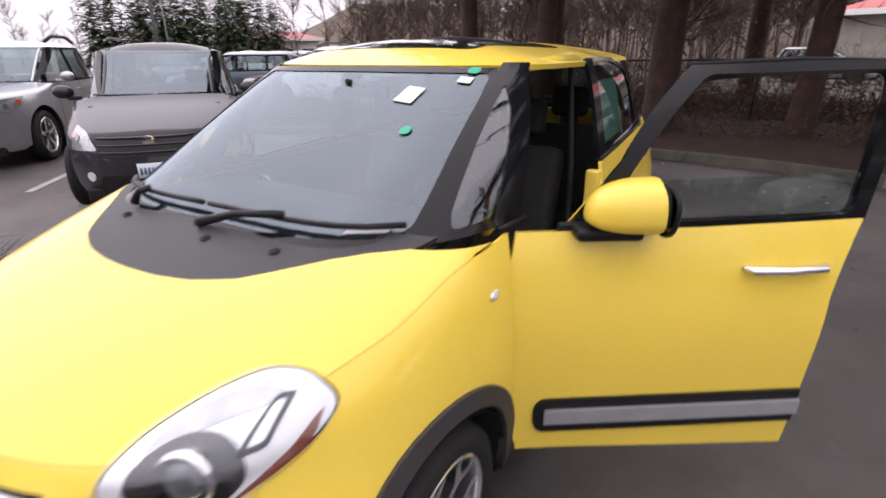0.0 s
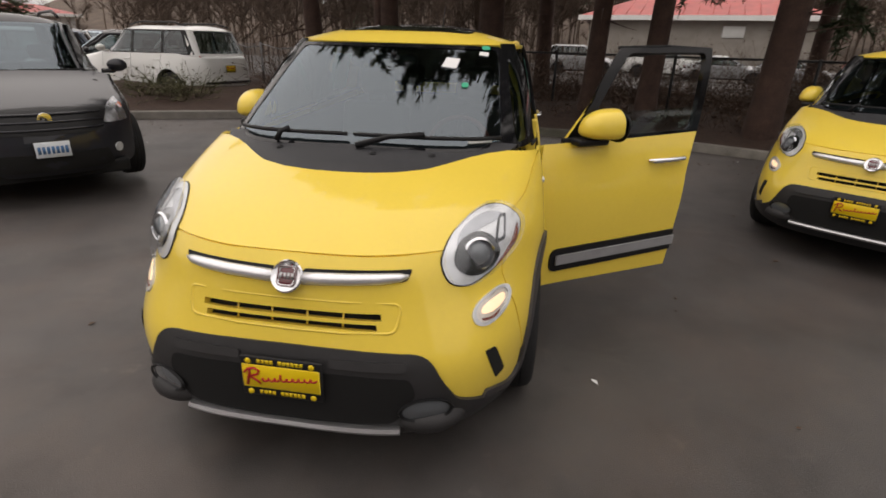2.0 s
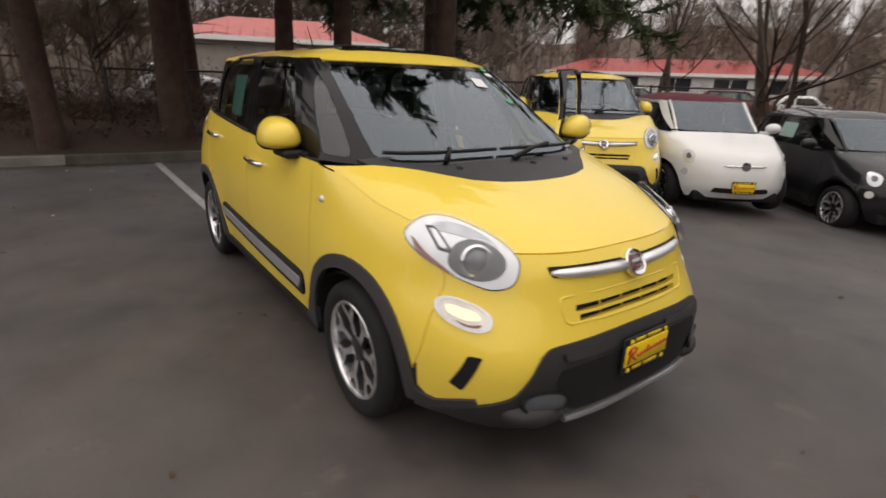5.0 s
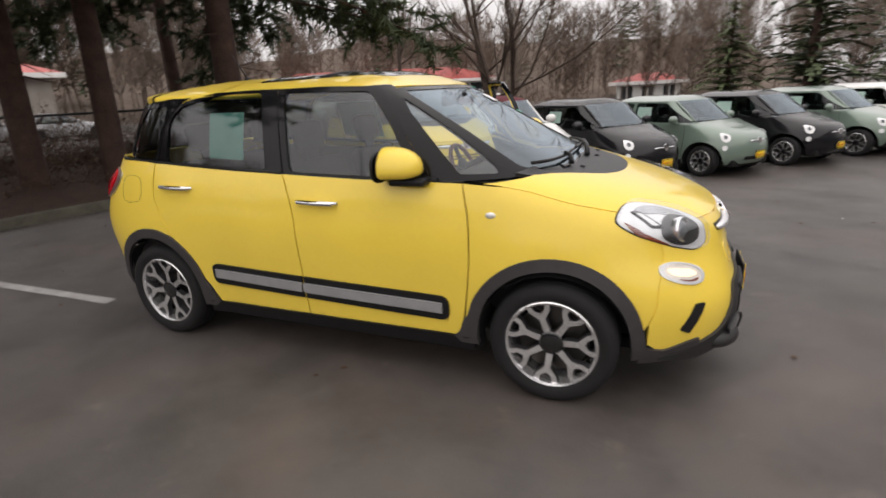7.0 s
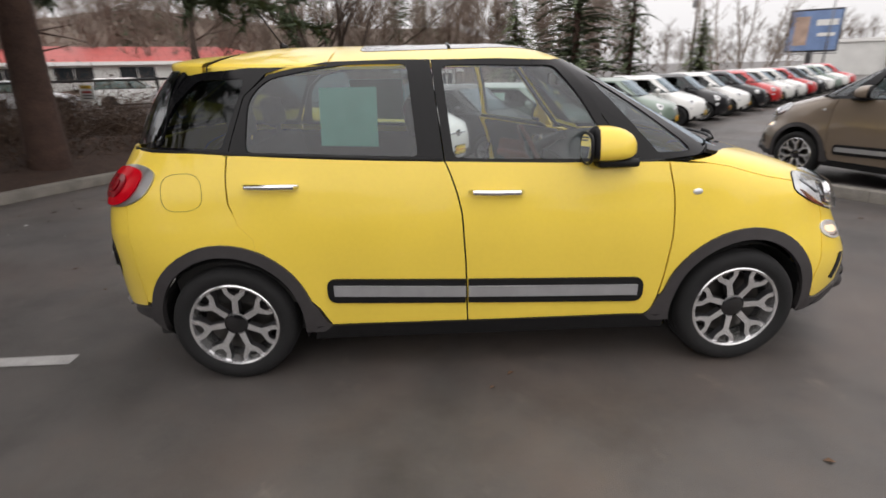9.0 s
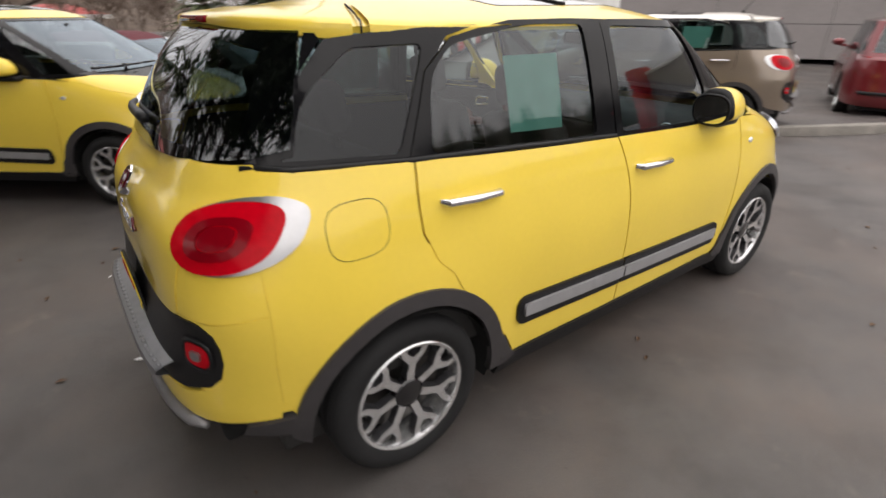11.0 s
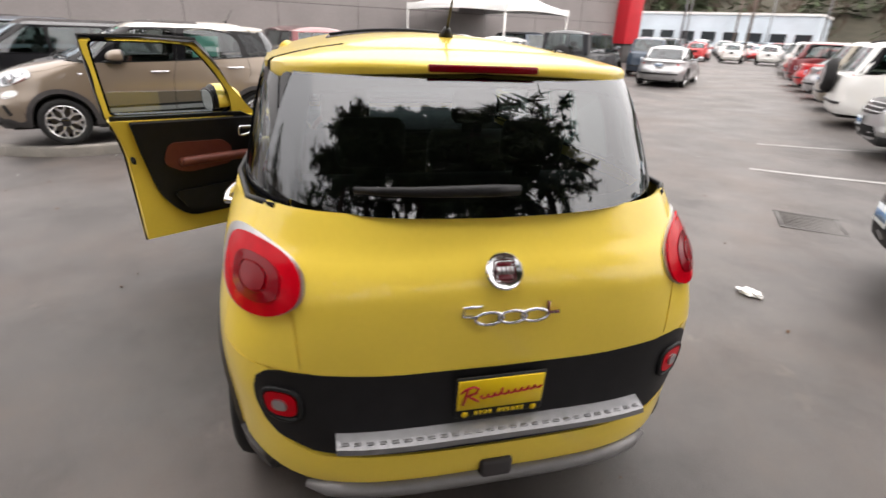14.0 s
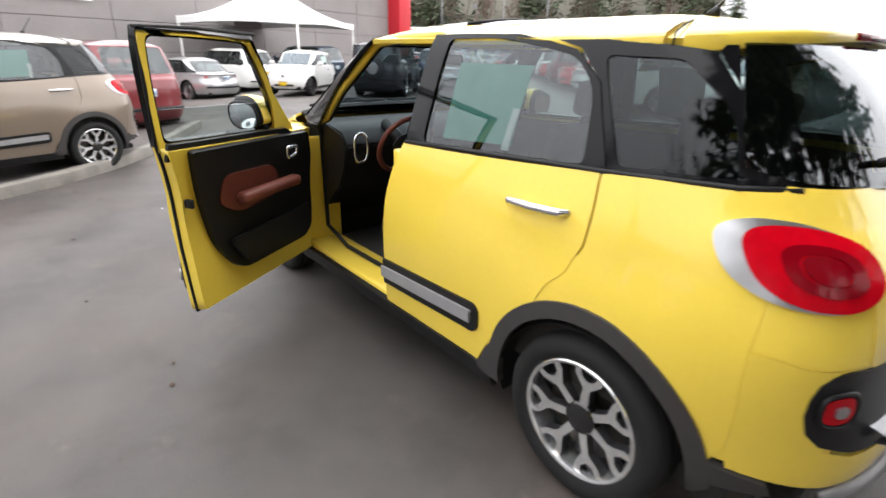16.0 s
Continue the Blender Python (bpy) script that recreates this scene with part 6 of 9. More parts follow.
            if kind == "boxy":
                bm = bmesh.new()
                tube(bm, [(x, s * (w + 0.02), z) for x, z in pts[1:-1]], 0.055, 6)
                part("wheel_flare", bm, BLACKPL, car)
            wheel(car, x0, s * (w - 0.125), s, k["r"], k["r"] * 0.70, 0.20, spokes, "bar" if spokes != 7 else "fork", wheels, turn=11 * spokes)
    # windscreen, rear glass, roof
    z0, z1 = belt - 0.03, H - 0.105
    ws = [Hs.end(0, max(z0, cowl - 0.02)), Hs.end(w * 0.80, max(z0, cowl - 0.01)), Hs.side(cx - 0.12, z0 + 0.02, 1), Hs.side(k["top_x"] - 0.06, z1, 1), Hs.end(0.3, z1), Hs.end(0, z1)]
    ws = ws + [(-a, b) for a, b in ws[::-1] if abs(a) > 1e-6]
    pane = part("windscreen", Hs.panel(ws, [], 0.09, 0.004, 0.008), SCREEN, car)
    pane.visible_shadow = False
    for s in (1, -1):
        bm = bmesh.new()
        tube(bm, [Hs.roll(*Hs.side(cx - 0.10 + (k["top_x"] - cx + 0.03) * t, z0 + (z1 - z0) * t, s)) for t in np.linspace(0, 1, 7)], 0.022, 6)
        part("screen_pillar", bm, colour, car)
    rg = [Hs.end(0, z0 + 0.05, True), Hs.end(w * 0.70, z0 + 0.06, True), Hs.end(w * 0.62, z1 - 0.02, True), Hs.end(0, z1 - 0.01, True)]
    rgo = [Hs.end(0, z0 - 0.01, True), Hs.rear_side(k["back_x"] + 0.20, z0, 1), Hs.rear_side(k["roof_x"] + 0.16, z1, 1), Hs.end(0, z1 + 0.0, True)]
    rgo = rgo + [(-a, b) for a, b in rgo[::-1] if abs(a) > 1e-6]
    rg = rg + [(-a, b) for a, b in rg[::-1] if abs(a) > 1e-6]
    part("rear_surround", Hs.panel(rgo, [rg], 0.10, 0.02, 0.004, True), colour, car)
    pane = part("rear_glass", Hs.panel(rg, [], 0.10, 0.004, 0.004, True), TINT, car)
    pane.visible_shadow = False
    edge = [Hs.at(t, z1 - 0.005) for t in np.linspace(0, 3, 44)]
    outline = [(p.x, p.y) for p in edge] + [(p.x, -p.y) for p in edge[::-1]][1:-1]
    hw = Hs.w(z1)

    def lay(x, y):
        d = max(abs(y) / hw, 0)
        e = (max(0, x - Hs.mf) / (Hs.xf(z1) - Hs.mf)) ** 3 + (max(0, Hs.mr - x) / (Hs.mr - Hs.xr(z1))) ** 3
        return Vector((x, y, z1 - 0.005 + 0.11 * max(0, 1 - (d ** 3 + e) ** 0.8)))
    part("roof", sheet(outline, [], lay, 0.10, 0.02), roof or colour, car)
    if rails:
        for s in (1, -1):
            bm = bmesh.new()
            tube(bm, [(x, s * (hw - 0.10), H + 0.02 + (0.035 if 0 < i < 5 else -0.04)) for i, x in enumerate(np.linspace(k["top_x"] - 0.25, k["roof_x"] + 0.15, 6))], 0.018, 6)
            part("roof_rail", bm, BLACKPL, car, "black roof rail")
    # front and rear faces
    if front == "bar":
        bm = bmesh.new()
        tube(bm, [B.roll(*B.end(y, nose - 0.14)) + Vector((0.006, 0, 0)) for y in np.linspace(-0.26, 0.26, 9)], [0.006] + [0.014] * 7 + [0.006], 6)
        part("grille_bar", bm, CHROME, car)
        low = rounded([B.end(y, z) for y, z in ((-0.36, 0.325), (0, 0.32), (0.36, 0.325), (0.33, 0.385), (0, 0.38), (-0.33, 0.385))], 0.025)
        part("air_intake", B.panel(low, [], 0.09, 0.01, 0.006), DARK, car)
    else:
        g = rounded([B.end(y, z) for y, z in ((-0.46 * w, face_z - 0.27), (0, face_z - 0.28), (0.46 * w, face_z - 0.27), (0.60 * w, face_z - 0.07), (0, face_z - 0.05), (-0.60 * w, face_z - 0.07))], 0.04)
        gr = part("grille", B.panel(g, [], 0.08, 0.01, 0.006), BLACKPL, car)
        for i in range(3):
            bm = bmesh.new()
            zg = face_z - 0.10 - 0.065 * i
            tube(bm, [B.roll(*B.end(y, zg)) + Vector((0.008, 0, 0)) for y in np.linspace(-0.50 * w, 0.50 * w, 7)], 0.012, 6)
            part("grille_slat", bm, SLATE if front == "dark" else colour, gr)
        low = rounded([B.end(y, z) for y, z in ((-0.55 * w, 0.30), (0, 0.29), (0.55 * w, 0.30), (0.50 * w, 0.46), (0, 0.46), (-0.50 * w, 0.46))], 0.03)
        part("air_intake", B.panel(low, [], 0.09, 0.01, 0.006), DARK, car)
    bm = bmesh.new()
    revolve(bm, [(0.058, 0), (0.056, 0.012), (0.03, 0.014), (0, 0.014)], 18, "y", pose(B.xf(face_z - 0.14) + 0.004, 0, face_z - 0.14, 0, 0, -90))
    part("badge", fix_normals(bm), CHROME, car)
    if plate:
        number_plate(car, xf + 0.012, 1, 0.50 if kind != "hatch" else 0.40, 0, plate == "dealer")
        number_plate(car, xr - 0.012, -1, 0.78 if kind not in ("pickup",) else 0.60, 0, plate == "dealer")
    bm = bmesh.new()
    tube(bm, [B.roll_rear(*B.end(y, 0.48, True)) + Vector((-0.012, 0, 0)) for y in np.linspace(-0.75 * w, 0.75 * w, 9)], 0.03, 6)
    part("rear_trim", bm, BLACKPL if kind != "hatch" else colour, car)
    # wipers
    bm = bmesh.new()
    for a, b in ((-0.05, -0.6), (0.55, 0.0)):
        tube(bm, [Hs.roll(*Hs.end(y * w / 0.8, max(z0, cowl - 0.02) + 0.035)) + Vector((0.022, 0, 0.014)) for y in np.linspace(a, b, 5)], 0.010, 5)
    part("wiper", bm, BLACKPL, car)
    # inside and under
    bm = bmesh.new()
    block(bm, xr + 0.15, xf - 0.15, -w + 0.28, w - 0.28, 0.19, 0.32, 0.02)
    block(bm, F + 0.30, xf - 0.32, -w * 0.62, w * 0.62, 0.30, nose - 0.18, 0.02)
    block(bm, cx - 0.15, F - 0.1, -w + 0.25, w - 0.25, 0.3, cowl - 0.06, 0.02)
    part("underbody", bm, DARK, car)
    bm = bmesh.new()
    for yy in (-0.36, 0.36):
        block(bm, -0.10, 0.06, yy - 0.23, yy + 0.23, 0.40, belt + 0.10, 0.05, 2)
        block(bm, -0.14, -0.04, yy - 0.12, yy + 0.12, belt + 0.13, belt + 0.30, 0.04, 2)
    if not bed:
        block(bm, -1.05, -0.90, -0.60, 0.60, 0.40, belt + 0.06, 0.05, 2)
    part("seats", bm, SEAT, car)
    bm = bmesh.new()
    block(bm, cx - 0.55, cx - 0.05, -w + 0.14, w - 0.14, belt - 0.25, belt - 0.01, 0.04, 2)
    part("dashboard", bm, BLACKPL, car)
    if bed:
        bm = bmesh.new()
        block(bm, xr + 0.06, -1.0, -w + 0.20, w - 0.20, 0.50, 0.62, 0.01)
        block(bm, -1.08, -1.0, -w + 0.10, w - 0.10, 0.5, belt + 0.02, 0.02)
        part("cargo_bed", bm, BLACKPL, car)
        for s in (1, -1):
            bm = bmesh.new()
            tube(bm, [B.roll(*B.side(x, belt + 0.01, s)) + Vector((0, -s * 0.04, 0.01)) for x in (-1.05, -1.6, -2.2, xr + 0.18)], 0.045, 6)
            part("bed_rail", bm, colour, car)
            bm = bmesh.new()
            tube(bm, [(x, s * (hw - 0.08), H + 0.02 + (0.05 if 0 < i < 4 else -0.04)) for i, x in enumerate(np.linspace(0.35, -0.75, 5))], 0.03, 6)
            part("roof_rail", bm, BLACKPL, car, "black roof rail")
    if spare:
        bm = bmesh.new()
        revolve(bm, [(0, 0.20), (0.22, 0.20), (0.30, 0.17), (0.36, 0.08), (0.36, 0.0), (0, 0.0)], 28, "y", pose(xr - 0.02, 0.05, 0.98, 0, 0, 90))
        part("spare_wheel", fix_normals(bm), RUBBER, car, "black spare wheel on the tail door")
        bm = bmesh.new()
        revolve(bm, [(0, 0.215), (0.10, 0.215), (0.20, 0.208), (0.20, 0.19)], 24, "y", pose(xr - 0.02, 0.05, 0.98, 0, 0, 90))
        part("spare_rim", fix_normals(bm), SATIN, car)
    return car


def rise(x, y):
    """The lot falls a hand's length towards the row of small cars and climbs a little the other way."""
    soft = lambda t: min(1.0, max(0.0, t)) ** 2 * (3 - 2 * min(1.0, max(0.0, t)))
    e = 0.5 * x + 0.87 * y
    near = 1 - soft((math.hypot(x, y) - 30) / 25)
    return (0.11 * soft((-e - 3.2) / 4.0) - 0.29 * soft((e - 2.6) / 5.5)) * near


def at(x, y, deg, z=0.0):
    return pose(x, y, z + rise(x, y), 0, 0, deg)

# ---- ground, kerbs, paint lines ----
def asphalt():
    m = bpy.data.materials.new("asphalt")
    m.use_nodes = True
    nt = m.node_tree
    b = nt.nodes["Principled BSDF"]
    co = nt.nodes.new("ShaderNodeTexCoord")

    def noise_(scale, detail=6.0, rough=0.6):
        n = nt.nodes.new("ShaderNodeTexNoise")
        n.inputs["Scale"].default_value, n.inputs["Detail"].default_value, n.inputs["Roughness"].default_value = scale, detail, rough
        nt.links.new(co.outputs["Object"], n.inputs["Vector"])
        return n.outputs[0]

    def ramp(src, stops):
        r = nt.nodes.new("ShaderNodeValToRGB")
        e = r.color_ramp.elements
        while len(e) < len(stops):
            e.new(0.5)
        for el, (p, c) in zip(e, stops):
            el.position, el.color = p, (c[0], c[1], c[2], 1)
        nt.links.new(src, r.inputs[0])
        return r.outputs[0]

    def mix(kind, f, a, c):
        x = nt.nodes.new("ShaderNodeMix")
        x.data_type, x.blend_type = "RGBA", kind
        if isinstance(f, float):
            x.inputs[0].default_value = f
        else:
            nt.links.new(f, x.inputs[0])
        nt.links.new(a, x.inputs[6])
        nt.links.new(c, x.inputs[7])
        return x.outputs[2]
    wide = ramp(noise_(0.16, 5), [(0.30, (0.046, 0.041, 0.039)), (0.50, (0.070, 0.063, 0.060)), (0.72, (0.096, 0.087, 0.082))])
    blotch = ramp(noise_(1.3, 8, 0.7), [(0.30, (0.56, 0.55, 0.54)), (0.50, (1, 1, 1)), (0.72, (1.30, 1.27, 1.22))])
    stain = ramp(noise_(0.75, 4, 0.6), [(0.60, (1, 1, 1)), (0.70, (0.48, 0.47, 0.46))])
    scuff = ramp(noise_(3.4, 7, 0.72), [(0.60, (1, 1, 1)), (0.66, (1.42, 1.38, 1.33)), (0.74, (1.9, 1.84, 1.76))])
    rust = ramp(noise_(0.55, 7, 0.68), [(0.46, (1, 1, 1)), (0.60, (1.06, 0.96, 0.90))])
    speck = ramp(noise_(26, 3, 0.6), [(0.24, (0.35, 0.33, 0.31)), (0.31, (1, 1, 1)), (0.70, (1, 1, 1)), (0.76, (1.6, 1.55, 1.5))])
    grain = ramp(noise_(230, 2), [(0.30, (0.70, 0.70, 0.70)), (0.70, (1.35, 1.35, 1.35))])
    c = mix("MULTIPLY", 0.85, wide, blotch)
    c = mix("MULTIPLY", 0.7, c, stain)
    c = mix("MULTIPLY", 0.7, c, scuff)
    c = mix("MULTIPLY", 1.0, c, rust)
    c = mix("MULTIPLY", 0.7, c, speck)
    c = mix("MULTIPLY", 0.8, c, grain)
    nt.links.new(c, b.inputs["Base Color"])
    r = nt.nodes.new("ShaderNodeMapRange")
    r.inputs[3].default_value, r.inputs[4].default_value = 0.34, 0.72
    nt.links.new(noise_(0.9, 6), r.inputs[0])
    nt.links.new(r.outputs[0], b.inputs["Roughness"])
    bp = nt.nodes.new("ShaderNodeBump")
    bp.inputs["Strength"].default_value, bp.inputs["Distance"].default_value = 0.35, 0.01
    nt.links.new(noise_(160, 4), bp.inputs["Height"])
    nt.links.new(bp.outputs[0], b.inputs["Normal"])
    return m


CONCRETE = material("kerb_concrete", (0.20, 0.185, 0.165), 0.85, vary=0.35, scale=3.5, bump=0.4, bump_scale=60)
MOSSY = material("mossy_concrete", (0.085, 0.080, 0.062), 0.9, vary=0.45, scale=4, bump=0.4, bump_scale=60)
LITTER = material("leaf_litter", (0.024, 0.013, 0.009), 0.95, scale=5, bump=0.9, bump_scale=45, color2=(0.066, 0.037, 0.025), fine=0.3)
PAINTLINE = material("worn_white_paint", (0.20, 0.195, 0.19), 0.8, scale=9, color2=(0.44, 0.43, 0.42), bump=0.2, bump_scale=200, fine=0.2)
IRON = material("cast_iron", (0.085, 0.080, 0.077), 0.7, 0.1, vary=0.3, scale=15, bump=0.3, bump_scale=90)

bm = bmesh.new()
steps = [-1500, -400, -120, -60, -40, -28, -20] + [0.8 * i for i in range(-18, 19)] + [20, 28, 40, 60, 120, 400, 1500]
vs = [[bm.verts.new((x, y, rise(x, y))) for x in steps] for y in steps]
for a, b in zip(vs, vs[1:]):
    for i in range(len(steps) - 1):
        bm.faces.new([a[i], a[i + 1], b[i + 1], b[i]])
solid("ground", bm, asphalt(), "worn grey asphalt with stains and fine grain", kind="structure")


def along(pts, step):
    """Points at even steps along a line of points."""
    p = [Vector(q) for q in pts]
    out, left = [p[0]], step
    for a, b in zip(p, p[1:]):
        d = (b - a).length
        while left <= d:
            out.append(a + (b - a) * (left / d))
            left += step
        left -= d
    return out


def soft_line(pts, n=8):
    """A smooth line through points."""
    P = [Vector(p) for p in pts]
    P = [2 * P[0] - P[1]] + P + [2 * P[-1] - P[-2]]
    out = []
    for i in range(1, len(P) - 2):
        for k in range(n):
            t = k / n
            a, b, c, d = P[i - 1:i + 3]
            out.append(0.5 * ((2 * b) + (c - a) * t + (2 * a - 5 * b + 4 * c - d) * t * t + (3 * b - a - 3 * c + d) * t ** 3))
    return out + [P[-2]]


def beside(line, d):
    out = []
    for i, p in enumerate(line):
        t = (line[min(i + 1, len(line) - 1)] - line[max(i - 1, 0)]).normalized()
        out.append(p + Vector((-t.y, t.x)) * d)
    return out


KERB = soft_line([(-1.0, -12.6), (-2.6, -10.4), (-4.2, -8.2), (-5.4, -5.9), (-6.2, -3.9), (-6.5, -1.5), (-6.45, 1.0), (-5.85, 3.1), (-4.85, 5.0), (-3.8, 7.0), (-2.5, 8.9), (2.8, 13.8), (8.0, 18.5), (30.0, 38.5)])
ISLAND = soft_line([(24.0, 20.6), (14.4, 12.7), (10.0, 9.2), (7.1, 6.8), (5.9, 5.75), (5.2, 4.8), (4.85, 4.0), (4.82, 3.4), (4.98, 2.65), (5.35, 1.90), (6.0, 1.20), (7.1, 0.45), (9.5, -0.8)])


def kerb(name, line, label, wide=0.16, high=0.14, mossy=()):
    """A kerb of cast stones, end to end, with narrow joints."""
    top = new(name)
    tagged(top, label, "kerb", kind="structure")
    pts = along(line, 0.35)
    for i in range(0, len(pts) - 1, 7):
        run = pts[i:i + 8]
        if len(run) < 2:
            continue
        a, b = beside(run, 0.0), beside(run, wide)
        if len(a) > 2:
            t = (run[-1] - run[-2]).normalized() * 0.008
            a[-1], b[-1] = a[-1] - t, b[-1] - t
        bm = bmesh.new()
        rows = []
        for p, q in zip(a, b):
            w = (q - p)
            prof = [(0.0, -0.05), (0.0, high - 0.03), (0.06, high - 0.008), (0.2, high), (0.85, high), (1.0, high - 0.02), (1.0, -0.05)]
            rows.append([bm.verts.new((*(p + w * k), z + rise(*p))) for k, z in prof])
        for r, s_ in zip(rows, rows[1:]):
            for k in range(6):
                bm.faces.new([r[k], r[k + 1], s_[k + 1], s_[k]])
        bm.faces.new(rows[0])
        bm.faces.new(rows[-1][::-1])
        c = pts[i]
        part("kerb_stone", fix_normals(bm), MOSSY if any(lo < c.y < hi and c.x < 3 for lo, hi in mossy) else CONCRETE, top)
    return top


kerb("kerb", KERB, "weathered concrete kerb round the parking bays", mossy=((-3.6, 1.2),))
kerb("island_kerb", ISLAND, "pale concrete kerb of the display island")

# raised surface of the island
bm = bmesh.new()
line = [p for p in beside(ISLAND, 0.14)] + [Vector((14.0, -1.4)), Vector((33.0, 15.0))]
lo, hi = [bm.verts.new((p.x, p.y, -0.40)) for p in line], [bm.verts.new((p.x, p.y, 0.125)) for p in line]
bm.faces.new(hi)
for i in range(len(line)):
    j = (i + 1) % len(line)
    bm.faces.new([lo[i], lo[j], hi[j], hi[i]])
bmesh.ops.triangulate(bm, faces=[f for f in bm.faces if len(f.verts) > 4])
for _ in range(4):
    bmesh.ops.subdivide_edges(bm, edges=[e for e in bm.edges if e.calc_length() > 1.6], cuts=1, use_grid_fill=True)
for v in bm.verts:
    if v.co.z > 0.1:
        v.co.z = 0.125 + rise(v.co.x, v.co.y)
solid("island_surface", fix_normals(bm), bpy.data.materials["asphalt"], "worn asphalt surface of the display island", kind="structure", smooth=False)

# planted bank outside the kerb: one rough sheet
bm = bmesh.new()
line = along(KERB, 0.6)
offs = [0.15, 0.35, 0.8, 1.4, 2.1, 3.0, 4.5, 7.0, 10.0, 14.0]
rows = []
for d in offs:
    row = []
    for p in beside(line, d):
        h = 0.11 + min(0.30, 0.16 * (d - 0.15)) + 0.10 * noise.noise((p.x * 0.7, p.y * 0.7, 3.1)) * min(1, d) + 0.05 * noise.noise((p.x * 2.3, p.y * 2.3, 1.7)) * min(1, d)
        if d > 9:
            h = -0.02 if d > 13 else h * 0.5
        row.append(bm.verts.new((p.x, p.y, h + rise(p.x, p.y))))
    rows.append(row)
for a, b in zip(rows, rows[1:]):
    for i in range(len(a) - 1):
        bm.faces.new([a[i], a[i + 1], b[i + 1], b[i]])
solid("planted_bank", fix_normals(bm), LITTER, "brown leaf litter and bark on the bank", kind="structure")


def paint_line(a, b, wide=0.10):
    a, b = Vector(a), Vector(b)
    t = (b - a).normalized()
    n = Vector((-t.y, t.x)) * wide / 2
    bm = bmesh.new()
    k = max(2, int((b - a).length / 0.4))
    rows = [(bm.verts.new((*(a + (b - a) * i / k + n * (1 + 0.10 * random.uniform(-1, 1))), 0.006 + rise(*(a + (b - a) * i / k)))), bm.verts.new((*(a + (b - a) * i / k - n * (1 + 0.10 * random.uniform(-1, 1))), 0.006 + rise(*(a + (b - a) * i / k))))) for i in range(k + 1)]
    for (p, q), (r, s_) in zip(rows, rows[1:]):
        bm.faces.new([q, s_, r, p])
    return solid("paint_line", bm, PAINTLINE, "worn white parking line on the asphalt", kind="structure", smooth=False)


paint_line((-2.36, -0.60), (-6.40, -0.66))
paint_line((-0.52, 5.10), (-3.55, 7.85))
paint_line((-0.36, -6.0), (-3.6, -8.5))
paint_line((4.40, -7.15), (2.2, -10.2))
paint_line((2.82, -5.55), (0.8, -7.9))
for i in range(1, 12):
    p = Vector((-0.72 + 1.59 * i, 4.95 + 1.468 * i))
    paint_line(p, p + Vector((-0.76, 0.65)) * 4.2)

# drain grate
grate = thing("drain_grate", at(0.72, -4.38, 52), "square cast iron drain grate in the asphalt", "drain grate")
bm = bmesh.new()
for x0, x1, y0, y1 in ((-0.30, 0.30, -0.30, -0.25), (-0.30, 0.30, 0.25, 0.30), (-0.30, -0.25, -0.25, 0.25), (0.25, 0.30, -0.25, 0.25)):
    block(bm, x0, x1, y0, y1, -0.02, 0.008, 0.003, 1)
part("frame", bm, IRON, grate)
for i in range(9):
    bm = bmesh.new()
    y = -0.22 + i * 0.055
    block(bm, -0.25, 0.25, y - 0.012, y + 0.012, -0.01, 0.007, 0.003, 1)
    part("bar", bm, IRON, grate)

# a crumpled paper scrap and dry leaves
bm = bmesh.new()
bmesh.ops.create_icosphere(bm, subdivisions=3, radius=1)
for v in bm.verts:
    k = 1 + 0.45 * noise.noise(v.co * 2.2)
    v.co = Vector((v.co.x * 0.085 * k, v.co.y * 0.055 * k, v.co.z * 0.022 * k + 0.018))
solid("paper_scrap", bm, PAPER, "crumpled white paper scrap on the asphalt", "litter", m=at(-0.53, -2.50, 25), smooth=False)
bm = bmesh.new()
rnd = random.Random(4)
for i in range(420):
    if i < 190:
        x, y = rnd.uniform(-6.2, 6), rnd.uniform(-6, 6)
    else:
        p = KERB[rnd.randrange(12, 80)]
        x, y = p.x + rnd.uniform(0.0, 1.5), p.y + rnd.uniform(-0.8, 0.8)
    a, s_ = rnd.uniform(0, 6.3), rnd.uniform(0.010, 0.035)
    q = [(-1, 0, 0.004), (0, 0.5, 0.012), (1, 0, 0.004), (0, -0.5, 0.010)]
    f = bm.faces.new([bm.verts.new((x + s_ * (u * math.cos(a) - v * math.sin(a)), y + s_ * (u * math.sin(a) + v * math.cos(a)), z + rise(x, y))) for u, v, z in q])
    f.material_index = 1 if rnd.random() < 0.12 else 0
solid("fallen_leaves", bm, [material("dry_leaf", (0.10, 0.055, 0.03), 0.8, vary=0.4, scale=3), PAPER], "small dry leaves and chips on the asphalt", kind="stuff", smooth=False)

